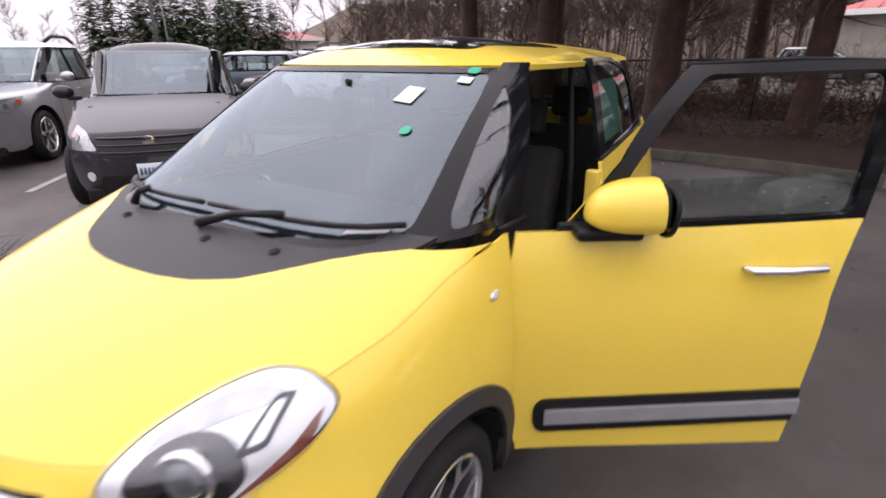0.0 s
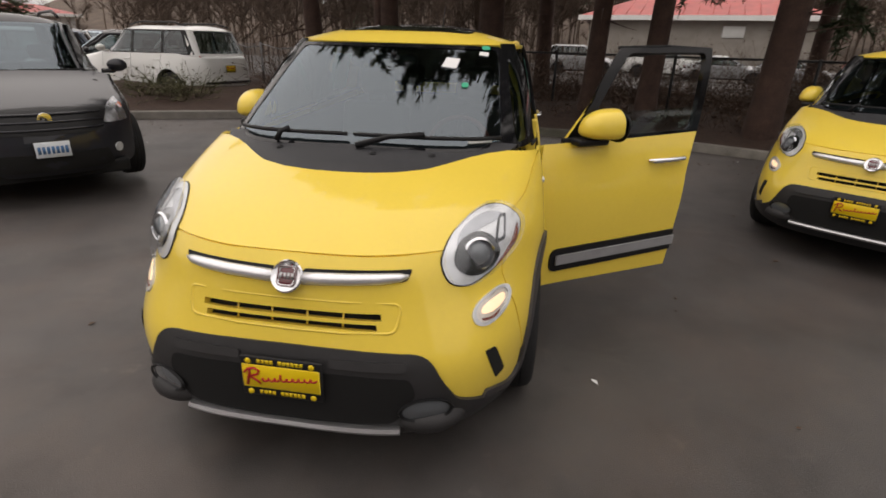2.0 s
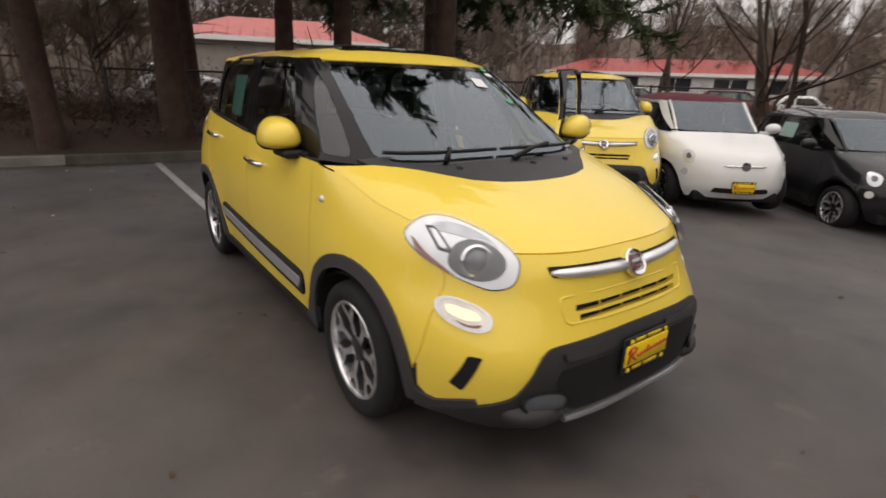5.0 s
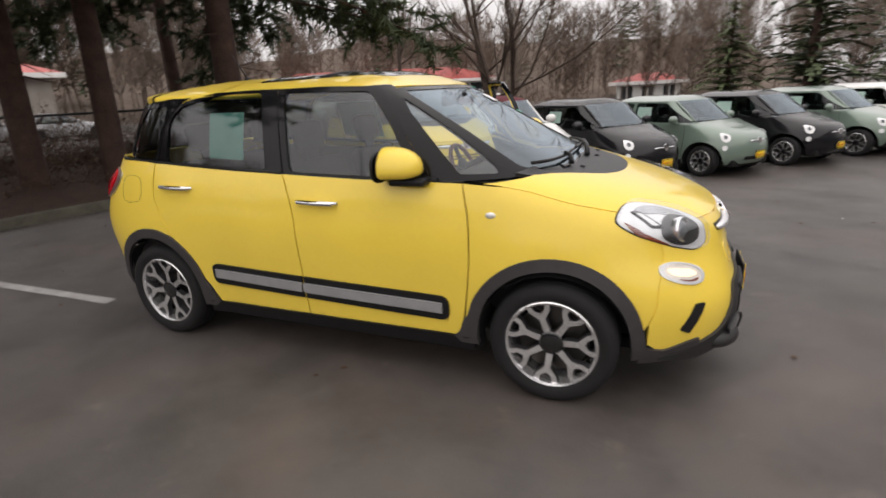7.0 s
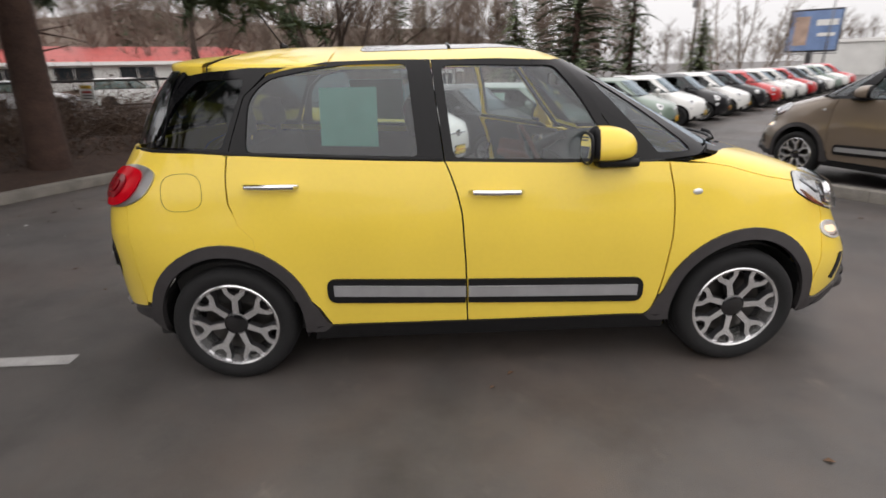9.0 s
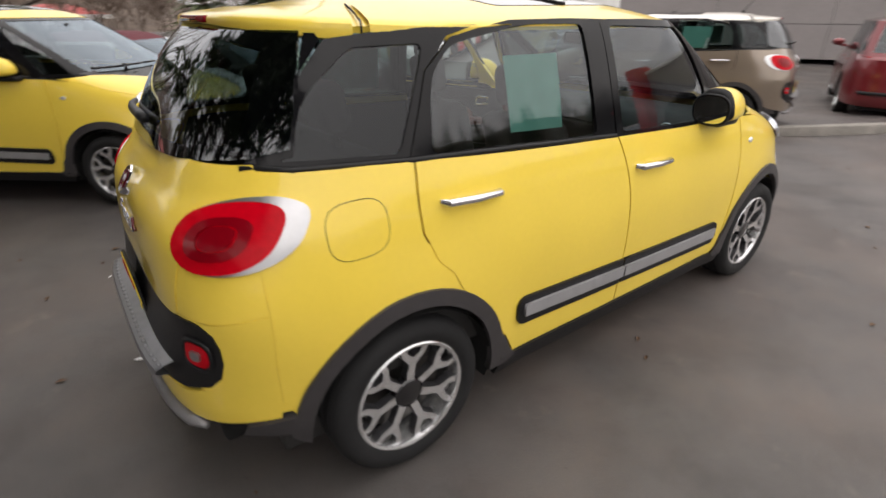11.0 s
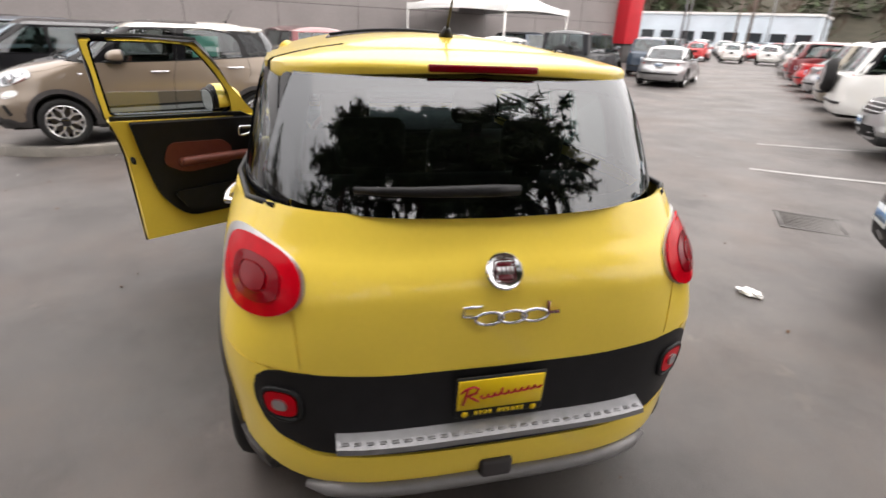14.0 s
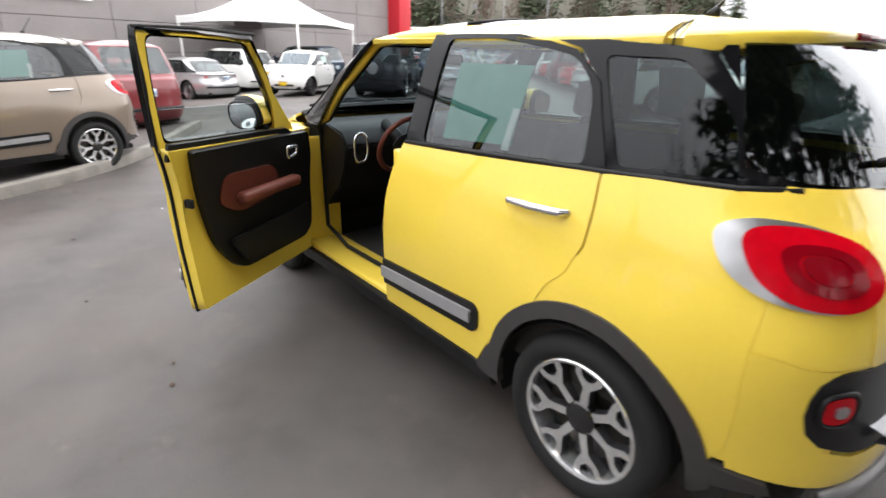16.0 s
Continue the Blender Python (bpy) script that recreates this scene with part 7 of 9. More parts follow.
# ---- the parked cars ----
def lighter(proto, label):
    """A plainer car for the far rows after a detailed one: body, windows, lamps and wheels, standing out of sight until copied."""
    wanted = {"body_side": "body", "window_frame": "body", "roof": "body", "rear_surround": "body", "screen_pillar": "body", "underbody": "body", "air_intake": "body", "rear_trim": "body", "door_mirror": "body",
              "seats": "seats", "side_window": "side_window", "windscreen": "windscreen", "rear_glass": "rear_glass", "headlight": "headlight", "tail_lamp": "tail_lamp", "number_plate": "number_plate"}
    made = {}
    for c in proto.children_recursive:
        key = wanted.get(c.name.split(".")[0])
        if key is None or c.type != "MESH":
            continue
        name = key if key not in ("headlight", "tail_lamp", "number_plate", "side_window") else c.name
        bm, mats = made.setdefault(name, (bmesh.new(), []))
        m, o = Matrix.Identity(4), c
        while o is not proto:
            m = o.matrix_basis @ m
            o = o.parent
        t = bmesh.new()
        t.from_mesh(c.data)
        bmesh.ops.transform(t, matrix=m, verts=t.verts)
        slots = []
        for q in c.data.materials:
            if q not in mats:
                mats.append(q)
            slots.append(mats.index(q))
        for f in t.faces:
            f.material_index = slots[f.material_index]
        merge(bm, t)
    car = thing("car", Matrix.Identity(4), label, "car")
    for name, (bm, mats) in made.items():
        part(name.split(".")[0], bm, mats, car)
    for o in [c for c in proto.children_recursive if c.name.split(".")[0] == "tyre"]:
        c = sum((Vector(v.co) for v in o.data.vertices), Vector()) / len(o.data.vertices)
        r, s = c.z, math.copysign(1, c.y)
        bm = bmesh.new()
        revolve(bm, [(r * 0.68, 0.095), (r * 0.94, 0.10), (r, 0.07), (r, -0.08), (r * 0.7, -0.1)], 18, "y", Matrix.Translation(c) @ Matrix.Diagonal((1, s, 1, 1)))
        tyre = part("tyre", fix_normals(bm), RUBBER, car)
        bm = bmesh.new()
        revolve(bm, [(r * 0.69, 0.09), (r * 0.60, 0.085), (r * 0.56, 0.05), (r * 0.2, 0.06), (0.0, 0.065)], 18, "y", Matrix.Translation(c) @ Matrix.Diagonal((1, s, 1, 1)))
        part("rim", fix_normals(bm), GREYALLOY, tyre)
    return car


placed = {}


def far_car(proto, label, m):
    """A plain car of the far rows; the first of a look is built, the others are copied."""
    if label not in placed:
        placed[label] = lighter(proto, label)
        placed[label].matrix_basis = m
        return placed[label]
    return copy_thing(placed[label], m)


GROUP = "small cars parked in a slanted row"
crossover(at(-2.24, 4.64, -39.5), YELLOW, YELLOW, "second bright yellow five-door crossover parked by the kerb", paper=False)
crossover(at(6.22, 2.96, 108.6, 0.125), BEIGE, CREAM, "metallic beige crossover with cream roof on the island")
H0 = -38.0


def slot(i):
    return (-1.15 + 1.59 * i, 6.12 + 1.468 * i)


def hatch(i, colour, label, **kw):
    return vehicle("hatch", at(*slot(i), H0), colour, label, group=GROUP, **kw)


hatch(0, WHITE, "white small convertible with dark red cloth roof", roof=PORT, spokes=7)
b = hatch(1, BLACK, "glossy black small hatchback with price sheet", papers=True, spokes=7)
g = hatch(2, MINT, "mint green small hatchback with price sheet", papers=True, spokes=7)
w3 = hatch(5, WHITE, "white small hatchback with dark wheels", papers=True, wheels=GREYALLOY, spokes=7)
rd = hatch(9, RED, "bright red small hatchback", papers=True, spokes=7)
for i, proto in ((3, b), (4, g), (6, b), (7, w3)):
    copy_thing(proto, at(*slot(i), H0))
SMALL = {"b": (b, "black small hatchback in the far row"), "g": (g, "mint green small hatchback in the far row"), "w": (w3, "white small hatchback in the far row"), "r": (rd, "bright red small hatchback in the far row")}
for i, k in enumerate("bwwrbwgwr"):
    far_car(*SMALL[k], at(*slot(8 + i + (i > 0)), H0))
# facing row
vehicle("crossroad", at(-1.945, -5.31, 52), SLATE, "dark grey sport utility car with roof rails", front="dark", plate="white", rails=True, spokes=5)
vehicle("pickup", at(-2.0, -9.6, 45), SILVER, "silver crew-cab pickup truck with roof rack", front="dark", plate="white", name="pickup_truck", spokes=5)
hl = vehicle("crossroad", at(1.98, -9.86, 50), SILVER, "silver sport utility car with alloy wheels", front="colour", plate="white", spokes=5)
vehicle("suv", at(4.75, -12.3, 230), WHITE, "white sport utility car with spare wheel on its tail", front="colour", plate="white", spare=True, rails=True, spokes=5)
vehicle("suv", at(6.9, -14.3, 230), material("gold_paint", (0.25, 0.22, 0.17), 0.3, 0.5, coat=1.0), "pale gold sport utility car", front="dark", plate="white", spokes=5)
sd = vehicle("sedan", at(9.2, -16.3, 230), SILVER, "silver sedan parked tail outwards", front="dark", plate="white", spokes=5)
rs = vehicle("sedan", at(11.5, -18.3, 230), RED, "red sedan parked tail outwards", front="dark", plate="white", spokes=5)
# cars near the grey building
rsv = vehicle("suv", at(11.3, 0.95, 20, 0.125), MAROON, "dark red sport utility car with its tail to the lot", front="dark", plate="white", spokes=5)
copy_thing(rs, at(17.4, -0.5, 350))
copy_thing(sd, at(19.2, -2.9, 20))
wf = vehicle("suv", at(21.4, -5.1, 20), WHITE, "white sport utility car with dealer plate", front="colour", spokes=5)
gs = vehicle("suv", at(22.6, -9.0, 20), BLUE, "dark blue sport utility car", front="dark", plate="white", spokes=5)
copy_thing(w3, at(16.55, -6.3, 133))
vehicle("boxy", at(14.9, -9.0, -46), SLATE, "dark grey boxy off-road car with spare wheel", front="colour", plate="white", spare=True, spokes=5)

copy_thing(gs, at(20.5, -12.4, -46))
copy_thing(sd, at(15.7, -13.3, -46))
copy_thing(gs, at(20.0, -15.5, -46))
# row on the island behind the beige car
dk = vehicle("suv", at(9.5, 6.0, 118, 0.125), BLACK, "black five-door car on the island", front="dark", spokes=5)
FAR = [(sd, "silver sedan far off in the lot"), (rs, "red sedan far off in the lot"), (hl, "silver sport utility car far off in the lot"), (gs, "dark blue sport utility car far off"), (wf, "white sport utility car far off in the lot"),
       (dk, "black sport utility car far off in the lot"), (rsv, "dark red sport utility car far off"), (w3, SMALL["w"][1]), (rd, SMALL["r"][1])]
for k, n in ((1, 3), (2, 5), (3, 2), (4, 3), (5, 5), (6, 4), (7, 2)):
    far_car(*FAR[n], at(9.5 + 2.5 * k, 6.0 + 2.15 * k, 124, 0.125))
# across the bank
vehicle("suv", at(-8.85, -8.4, 255, 0.0), WHITE, "white square sport utility car beyond the fence", front="colour", rails=True, spokes=5)
far_car(*FAR[5], at(-10.6, -11.0, 308, -0.1))
far_car(*FAR[3], at(-9.9, -13.9, 308, -0.1))
rnd = random.Random(11)
for x, y, d, n in ((-17.2, 28.4, 30, 4), (-14.6, 29.6, 30, 0), (-12.0, 30.6, 30, 6), (-21.5, 26.0, 30, 2), (-27.5, 14.5, 75, 0), (-29.5, 8.5, 75, 4), (-28.3, 11.5, 75, 0), (-30.5, 4.0, 75, 2), (-24, 21, 50, 3), (-9.0, 32.0, 20, 7)):
    far_car(*FAR[n], at(x, y, d))
for row in range(5):
    for i in range(8):
        far_car(*FAR[rnd.randrange(9)], at(30 + 7.5 * row + 2.6 * i * 0.62, -39 - 6.0 * row + 2.6 * i * 0.78, -46 + 180 * (row % 2), 0.02))
for i in range(9):
    far_car(*FAR[rnd.randrange(9)], at(13.8 + 2.6 * i * 0.72, -20.3 - 2.6 * i * 0.69, 230))
for i in range(7):
    far_car(*FAR[(5, 3, 0, 2, 5, 4, 3)[i]], at(-8.5 - 2.6 * i, -18.5 - 0.8 * i, 60))

# ---- trees, brush, fence ----
BARK = material("pine_bark", (0.030, 0.018, 0.015), 0.95, scale=5, bump=1.0, bump_scale=22, color2=(0.105, 0.062, 0.048), fine=0.25)
TWIG = material("bare_twig", (0.060, 0.042, 0.032), 0.9, vary=0.35, scale=6)
# the winter twig again, made paler: distance haze put into the colour
HAZETWIG = material("pale_twig", (0.150, 0.116, 0.094), 0.95, vary=0.4, scale=1.5)
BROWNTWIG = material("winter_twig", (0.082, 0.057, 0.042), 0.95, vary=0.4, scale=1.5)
ALDER = material("alder_bark", (0.21, 0.17, 0.14), 0.9, vary=0.35, scale=4)
NEEDLE = material("pine_needle", (0.022, 0.036, 0.016), 0.7, vary=0.5, scale=1.2, color2=(0.060, 0.082, 0.034))
FIR = material("fir_needle", (0.030, 0.048, 0.022), 0.8, color2=(0.088, 0.112, 0.052), scale=0.9)
CEDAR = material("cedar_leaf", (0.045, 0.072, 0.028), 0.8, color2=(0.130, 0.155, 0.065), scale=0.9)
BRAMBLE = material("dead_bramble", (0.050, 0.029, 0.020), 0.9, color2=(0.150, 0.096, 0.066), scale=2.0)
FENCEBLACK = material("fence_black", (0.022, 0.021, 0.021), 0.6, vary=0.3, scale=10)
GALV = material("galvanised_wire", (0.16, 0.16, 0.165), 0.5, 0.6, vary=0.2, scale=10)
GREENPOST = material("green_post", (0.05, 0.15, 0.095), 0.6, vary=0.3, scale=12)
HILLSIDE = material("wooded_hillside", (0.058, 0.044, 0.034), 1.0, color2=(0.175, 0.130, 0.102), scale=0.35, fine=0.2)
DARKHILL = material("conifer_hillside", (0.026, 0.026, 0.018), 1.0, color2=(0.080, 0.070, 0.048), scale=0.45, fine=0.25)


def rods(lines, sides=3):
    """Tapered rods along lines of (point, radius), as vertices and faces."""
    V, F = [], []
    ca = [(math.cos(2 * math.pi * k / sides), math.sin(2 * math.pi * k / sides)) for k in range(sides)]
    for line in lines:
        base = len(V)
        n = len(line)
        for i, (p, r) in enumerate(line):
            d = (line[min(i + 1, n - 1)][0] - line[max(i - 1, 0)][0]).normalized()
            u = d.cross(Vector((0.31, 0.22, 0.93)))
            if u.length < 0.05:
                u = d.cross(Vector((1, 0, 0)))
            u.normalize()
            w = d.cross(u)
            V += [p + r * (c * u + s * w) for c, s in ca]
        for i in range(n - 1):
            for k in range(sides):
                a, b = base + i * sides + k, base + i * sides + (k + 1) % sides
                F.append((a, b, b + sides, a + sides))
    return V, F


def mesh_of(name, V, F, material_, smooth=False):
    me = bpy.data.meshes.new(name)
    me.from_pydata([tuple(v) for v in V], [], F)
    me.materials.append(material_)
    if smooth:
        me.polygons.foreach_set("use_smooth", [True] * len(me.polygons))
    me.update()
    return me


def mesh_part(name, V, F, material_, parent, smooth=False, label=""):
    ob = new(name, mesh_of(name, V, F, material_, smooth))
    ob.parent = parent
    return tagged(ob, label)


def swing(d, rnd, k):
    return (d + k * Vector((rnd.gauss(0, 1), rnd.gauss(0, 1), rnd.gauss(0, 1)))).normalized()


def grow(lines, rnd, p, d, length, r, depth, lift=0.12, forks=(4, 6), bend=0.10):
    """One limb and its forks."""
    line, n = [(p, r)], 5
    for i in range(n):
        d = (swing(d, rnd, bend) + Vector((0, 0, lift * 0.3))).normalized()
        p = p + d * length / n
        line.append((p, r * (1 - 0.75 * (i + 1) / n)))
    lines.append(line)
    if depth:
        for j in range(rnd.randint(*forks)):
            t = rnd.uniform(0.25, 1.0)
            i = min(n - 1, int(t * n))
            q = line[i][0].lerp(line[i + 1][0], t * n - i)
            e = (line[i + 1][0] - line[i][0]).normalized()
            grow(lines, rnd, q, (e + 0.75 * swing(e, rnd, 1.2) + Vector((0, 0, lift))).normalized(), length * rnd.uniform(0.35, 0.62), r * (1 - 0.7 * t) * 0.62, depth - 1, lift, forks, bend)


def bare_lines(seed, h, spread=0.5, depth=3, stems=1, r=0.11, limbs=9):
    rnd = random.Random(seed)
    lines = []
    for s in range(stems):
        p, d = Vector((rnd.uniform(-0.2, 0.2) * (stems > 1), rnd.uniform(-0.2, 0.2) * (stems > 1), -0.2)), Vector((rnd.gauss(0, 0.10 * stems), rnd.gauss(0, 0.10 * stems), 1)).normalized()
        trunk = [(p, r)]
        for i in range(9):
            d = (swing(d, rnd, 0.07) + Vector((0, 0, 0.08))).normalized()
            p = p + d * h / 9
            trunk.append((p, r * (1 - 0.1 * (i + 1)) + 0.004))
        lines.append(trunk)
        for j in range(limbs):
            t = rnd.uniform(0.12, 0.97)
            i = min(8, int(t * 9))
            q = trunk[i][0].lerp(trunk[i + 1][0], t * 9 - i)
            a = rnd.uniform(0, 2 * math.pi)
            e = Vector((math.cos(a), math.sin(a), rnd.uniform(0.3, 1.1))).normalized()
            grow(lines, rnd, q, e, h * spread * (1.15 - t) * rnd.uniform(0.55, 0.95), r * (1.05 - t) * 0.55, depth - 1, forks=(3, 5) if depth < 4 else (3, 4))
    return lines


def fir_parts(seed, h, R, low=0.06, tiers=24, per=8, droop=0.35, ragged=0.25, segs=5, full=0.30):
    """A conifer: trunk lines and flat sprays of needles along drooping branches."""
    rnd = random.Random(seed)
    V, F = [], []
    for i in range(tiers):
        t = low + (1 - low) * (i + rnd.uniform(0, 0.6)) / tiers
        ln = R * (1 - t) ** 0.75 + 0.12
        for k in range(per):
            a = 2 * math.pi * (k + rnd.uniform(-0.4, 0.4)) / per + i * 1.3
            L = ln * rnd.uniform(1 - ragged * 1.6, 1 + ragged * 0.5)
            out = Vector((math.cos(a), math.sin(a), 0))
            side = Vector((-out.y, out.x, 0))
            p = Vector((0, 0, h * t + rnd.uniform(-0.6, 0.6) * h / tiers))
            n = segs
            for j in range(n):
                u0, u1 = j / n, (j + 1) / n
                z = lambda u: 0.10 * L * math.sin(3.0 * u) - droop * L * u * u
                q0, q1 = p + out * L * u0 + Vector((0, 0, z(u0))), p + out * L * u1 + Vector((0, 0, z(u1)))
                w = L * full * (1.05 - u0) * rnd.uniform(0.7, 1.3)
                for s in (1, -1):
                    for hang in (-0.30, 0.12):
                        b = len(V)
                        V += [q0, q1, q0.lerp(q1, rnd.uniform(0.6, 1.3)) + s * side * w + out * w * 0.55 + Vector((0, 0, hang * w))]
                        F.append((b, b + 1, b + 2))
    trunk = [[(Vector((0, 0, -0.2)), 0.022 * h), (Vector((0, 0, h * 0.5)), 0.012 * h), (Vector((0, 0, h)), 0.008)]]
    return trunk, V, F


def tree(name, m, label, category, bark, lines, leaf=None, VF=None, sides=4, group=""):
    top = thing(name, m, label, category, group)
    mesh_part("trunk", *rods(lines[:1], 8), bark, top, True)
    if len(lines) > 1:
        tagged(mesh_part("branching", *rods(lines[1:], sides), bark, top), kind="stuff")
    if leaf is not None:
        tagged(mesh_part("crown", *VF, leaf, top), kind="stuff")
    return top


def tufts(rnd, centres, needles=16, size=0.24, wide=0.050):
    """Brushes of needles about the ends of twigs."""
    V, F = [], []
    for c, d in centres:
        for _ in range(needles):
            e = (d * 0.6 + Vector((rnd.gauss(0, 0.7), rnd.gauss(0, 0.7), rnd.gauss(0, 0.6)))).normalized()
            L = size * rnd.uniform(0.6, 1.25)
            o = c + d * rnd.uniform(-0.20, 0.08)
            s = e.cross(Vector((rnd.uniform(-1, 1), rnd.uniform(-1, 1), 0.4))).normalized() * wide * 0.5
            b = len(V)
            V += [o - s, o + s, o + e * L]
            F.append((b, b + 1, b + 2))
    return V, F


def pine(x, y, r, h, seed, lean=(0, 0), low=3.4, reach=3.6, dead=5, tilt=None, density=1.0):
    """A tall pine: a scaly trunk, limbs that droop at their ends and needle tufts."""
    rnd = random.Random(seed)
    top = thing("pine_tree", pose(x, y, rise(x, y)), "tall pine tree with reddish brown bark on the bank", "tree", "pines along the kerb")
    trunk = []
    for i in range(15):
        t = i / 14
        trunk.append((Vector((lean[0] * t * h + 0.08 * math.sin(5 * t + seed), lean[1] * t * h + 0.08 * math.cos(4 * t + seed), -0.1 + t * h)), r * (1.22 if i == 0 else 1.0) * (1 - 0.85 * t) + 0.02))
    V, F = rods([trunk], 14)
    V = [v + (v - Vector((0, 0, v.z))) * 0.10 * noise.noise((v.x * 9, v.y * 9, v.z * 2.2)) for v in V]
    mesh_part("trunk", V, F, BARK, top, True)
    limbs, ends = [], []

    def limb(z, a, L, rise, sag, thick, twigs):
        t = z / h
        i = min(13, int(t * 14))
        p = trunk[i][0].lerp(trunk[i + 1][0], t * 14 - i)
        d = Vector((math.cos(a), math.sin(a), rise)).normalized()
        line = [(p, thick)]
        n = 8
        for j in range(n):
            d = (swing(d, rnd, 0.09) + Vector((0, 0, -sag / n))).normalized()
            p = p + d * L / n
            line.append((p, thick * (1 - 0.85 * (j + 1) / n)))
            if twigs and j > 1:
                for _ in range(rnd.randint(2, 4)):
                    e = (d * 0.6 + Vector((rnd.gauss(0, 0.6), rnd.gauss(0, 0.6), rnd.gauss(-0.25, 0.4)))).normalized()
                    tl = rnd.uniform(0.3, 0.75) * (0.5 + 0.5 * L / 3)
                    tw = [(p, thick * 0.25)]
                    q = p
                    for m_ in range(4):
                        e = (swing(e, rnd, 0.2) + Vector((0, 0, -0.06))).normalized()
                        q = q + e * tl / 4
                        tw.append((q, max(0.003, thick * 0.25 * (1 - 0.25 * (m_ + 1)))))
                        if m_ > 0:
                            ends.append((q, e))
                    limbs.append(tw)
        if twigs:
            ends.append((p, d))
        limbs.append(line)

    for _ in range(dead):
        limb(rnd.uniform(1.4, low), rnd.uniform(0, 6.28), rnd.uniform(0.5, 1.6), 0.15, 0.4, 0.022, False)
    z = low
    while z < h * 0.97:
        t = (z - low) / (h - low)
        for _ in range(2):
            a = rnd.uniform(0, 6.28)
            if tilt is not None and rnd.random() < 0.6:
                a = tilt + rnd.uniform(-1.0, 1.0)
            limb(z, a, reach * (1 - 0.75 * t) * rnd.uniform(0.65, 1.1), 0.25 + 0.3 * t, 0.7 - 0.3 * t, 0.055 * (1 - 0.6 * t), True)
        z += 0.42 / density
    tagged(mesh_part("branching", *rods(limbs, 3), BARK, top), kind="stuff")
    tagged(mesh_part("crown", *tufts(rnd, ends), NEEDLE, top), kind="stuff")
    return top


pine(-7.75, -3.75, 0.18, 12, 1, (0.010, -0.035), 4.2, 4.2, tilt=0.2, density=1.5)
pine(-7.2, -1.95, 0.18, 13, 2, (0.0, -0.006), 4.4, 4.8, tilt=0.0, density=1.7)
pine(-7.8, 0.0, 0.26, 14, 3, (0.012, 0.006), 4.4, 5.2, tilt=0.0, density=1.9)
pine(-7.8, 2.1, 0.19, 13, 4, (0.0, 0.01), 4.8, 4.6, tilt=0.0, density=1.6)
pine(-7.2, 3.05, 0.19, 13, 5, (0.0, 0.0), 5.0, 4.6, tilt=-0.2, density=1.4)
pine(-6.05, 4.7, 0.25, 14, 6, (0.004, 0.012), 3.2, 4.8, tilt=1.5, density=1.7)
pine(-12.2, -3.6, 0.20, 17, 7, (0.0, 0.004), 5.0, 4.6)
pine(-12.8, 1.2, 0.22, 18, 8, (0.004, 0.0), 5.2, 4.8)
pine(-10.6, 7.6, 0.18, 15, 9, (0.0, 0.01), 4.0, 4.4)


# brambles and dead brush behind the kerb
rnd = random.Random(21)


def brush(name, line, d0, d1, count, tall, label, material_, base=0.15):
    lines = []
    pts = along(line, 0.25)
    for _ in range(count):
        i = rnd.randrange(len(pts) - 1)
        t = (pts[i + 1] - pts[i]).normalized()
        q = pts[i] + Vector((-t.y, t.x)) * rnd.uniform(d0, d1)
        p = Vector((q.x, q.y, base + rise(q.x, q.y)))
        d = Vector((rnd.gauss(0, 0.7), rnd.gauss(0, 0.7), rnd.uniform(0.5, 1.6))).normalized()
        L = tall * rnd.uniform(0.45, 1.3)
        ln = [(p, 0.006)]
        for j in range(4):
            d = (swing(d, rnd, 0.22) + Vector((0, 0, -0.16))).normalized()
            p = p + d * L / 4
            ln.append((p, 0.0055 - 0.001 * j))
        lines.append(ln)
    V, F = rods(lines, 3)
    for ln in lines:                      # curled dead leaves on the canes
        for p, _ in ln[2:]:
            if rnd.random() < 0.55:
                b, a, s = len(V), rnd.uniform(0, 6.28), rnd.uniform(0.02, 0.05)
                u, w = Vector((math.cos(a), math.sin(a), rnd.uniform(-0.5, 0.5))) * s, Vector((-math.sin(a), math.cos(a), rnd.uniform(-0.8, 0.8))) * s * 0.6
                V += [p - u, p + w, p + u, p - w]
                F.append((b, b + 1, b + 2, b + 3))
    ob = new(name, mesh_of(name, V, F, material_))
    return tagged(ob, label, "brush", kind="stuff")


NEAR = KERB[14:88]
brush("brush", [p for p in NEAR if p.y > -4.6], 1.1, 2.2, 3600, 0.55, "low dead brush behind the kerb", BRAMBLE)
brush("bramble", [p for p in NEAR if p.y > -4.6], 2.4, 6.5, 11000, 1.4, "tan brown bramble thicket beyond the fence", BRAMBLE, 0.25)
brush("shrub", [Vector((-6.0, -7.2)), Vector((-6.6, -5.6))], 0.2, 1.2, 700, 0.7, "dull green low shrub beside the kerb", material("dull_shrub", (0.045, 0.05, 0.022), 0.9, color2=(0.13, 0.12, 0.06), scale=3))

# fence along the bank
fence = thing("fence", pose(0, 0, 0.14), "black chain-link fence behind the planted bank", "fence")
fl = [p for p in along(beside(along(NEAR, 0.3), 2.15), 2.4) if p.y > -5.2]
for p in fl[1:-1]:
    bm = bmesh.new()
    tube(bm, [(p.x, p.y, 0.1), (p.x, p.y, 1.36)], 0.03, 8)
    part("post", bm, FENCEBLACK, fence)
for a, b in zip(fl[1:], fl[2:-1]):
    bm = bmesh.new()
    tube(bm, [(*a, 1.32), (*b, 1.32)], 0.022, 6)
    part("top_rail", bm, FENCEBLACK, fence)


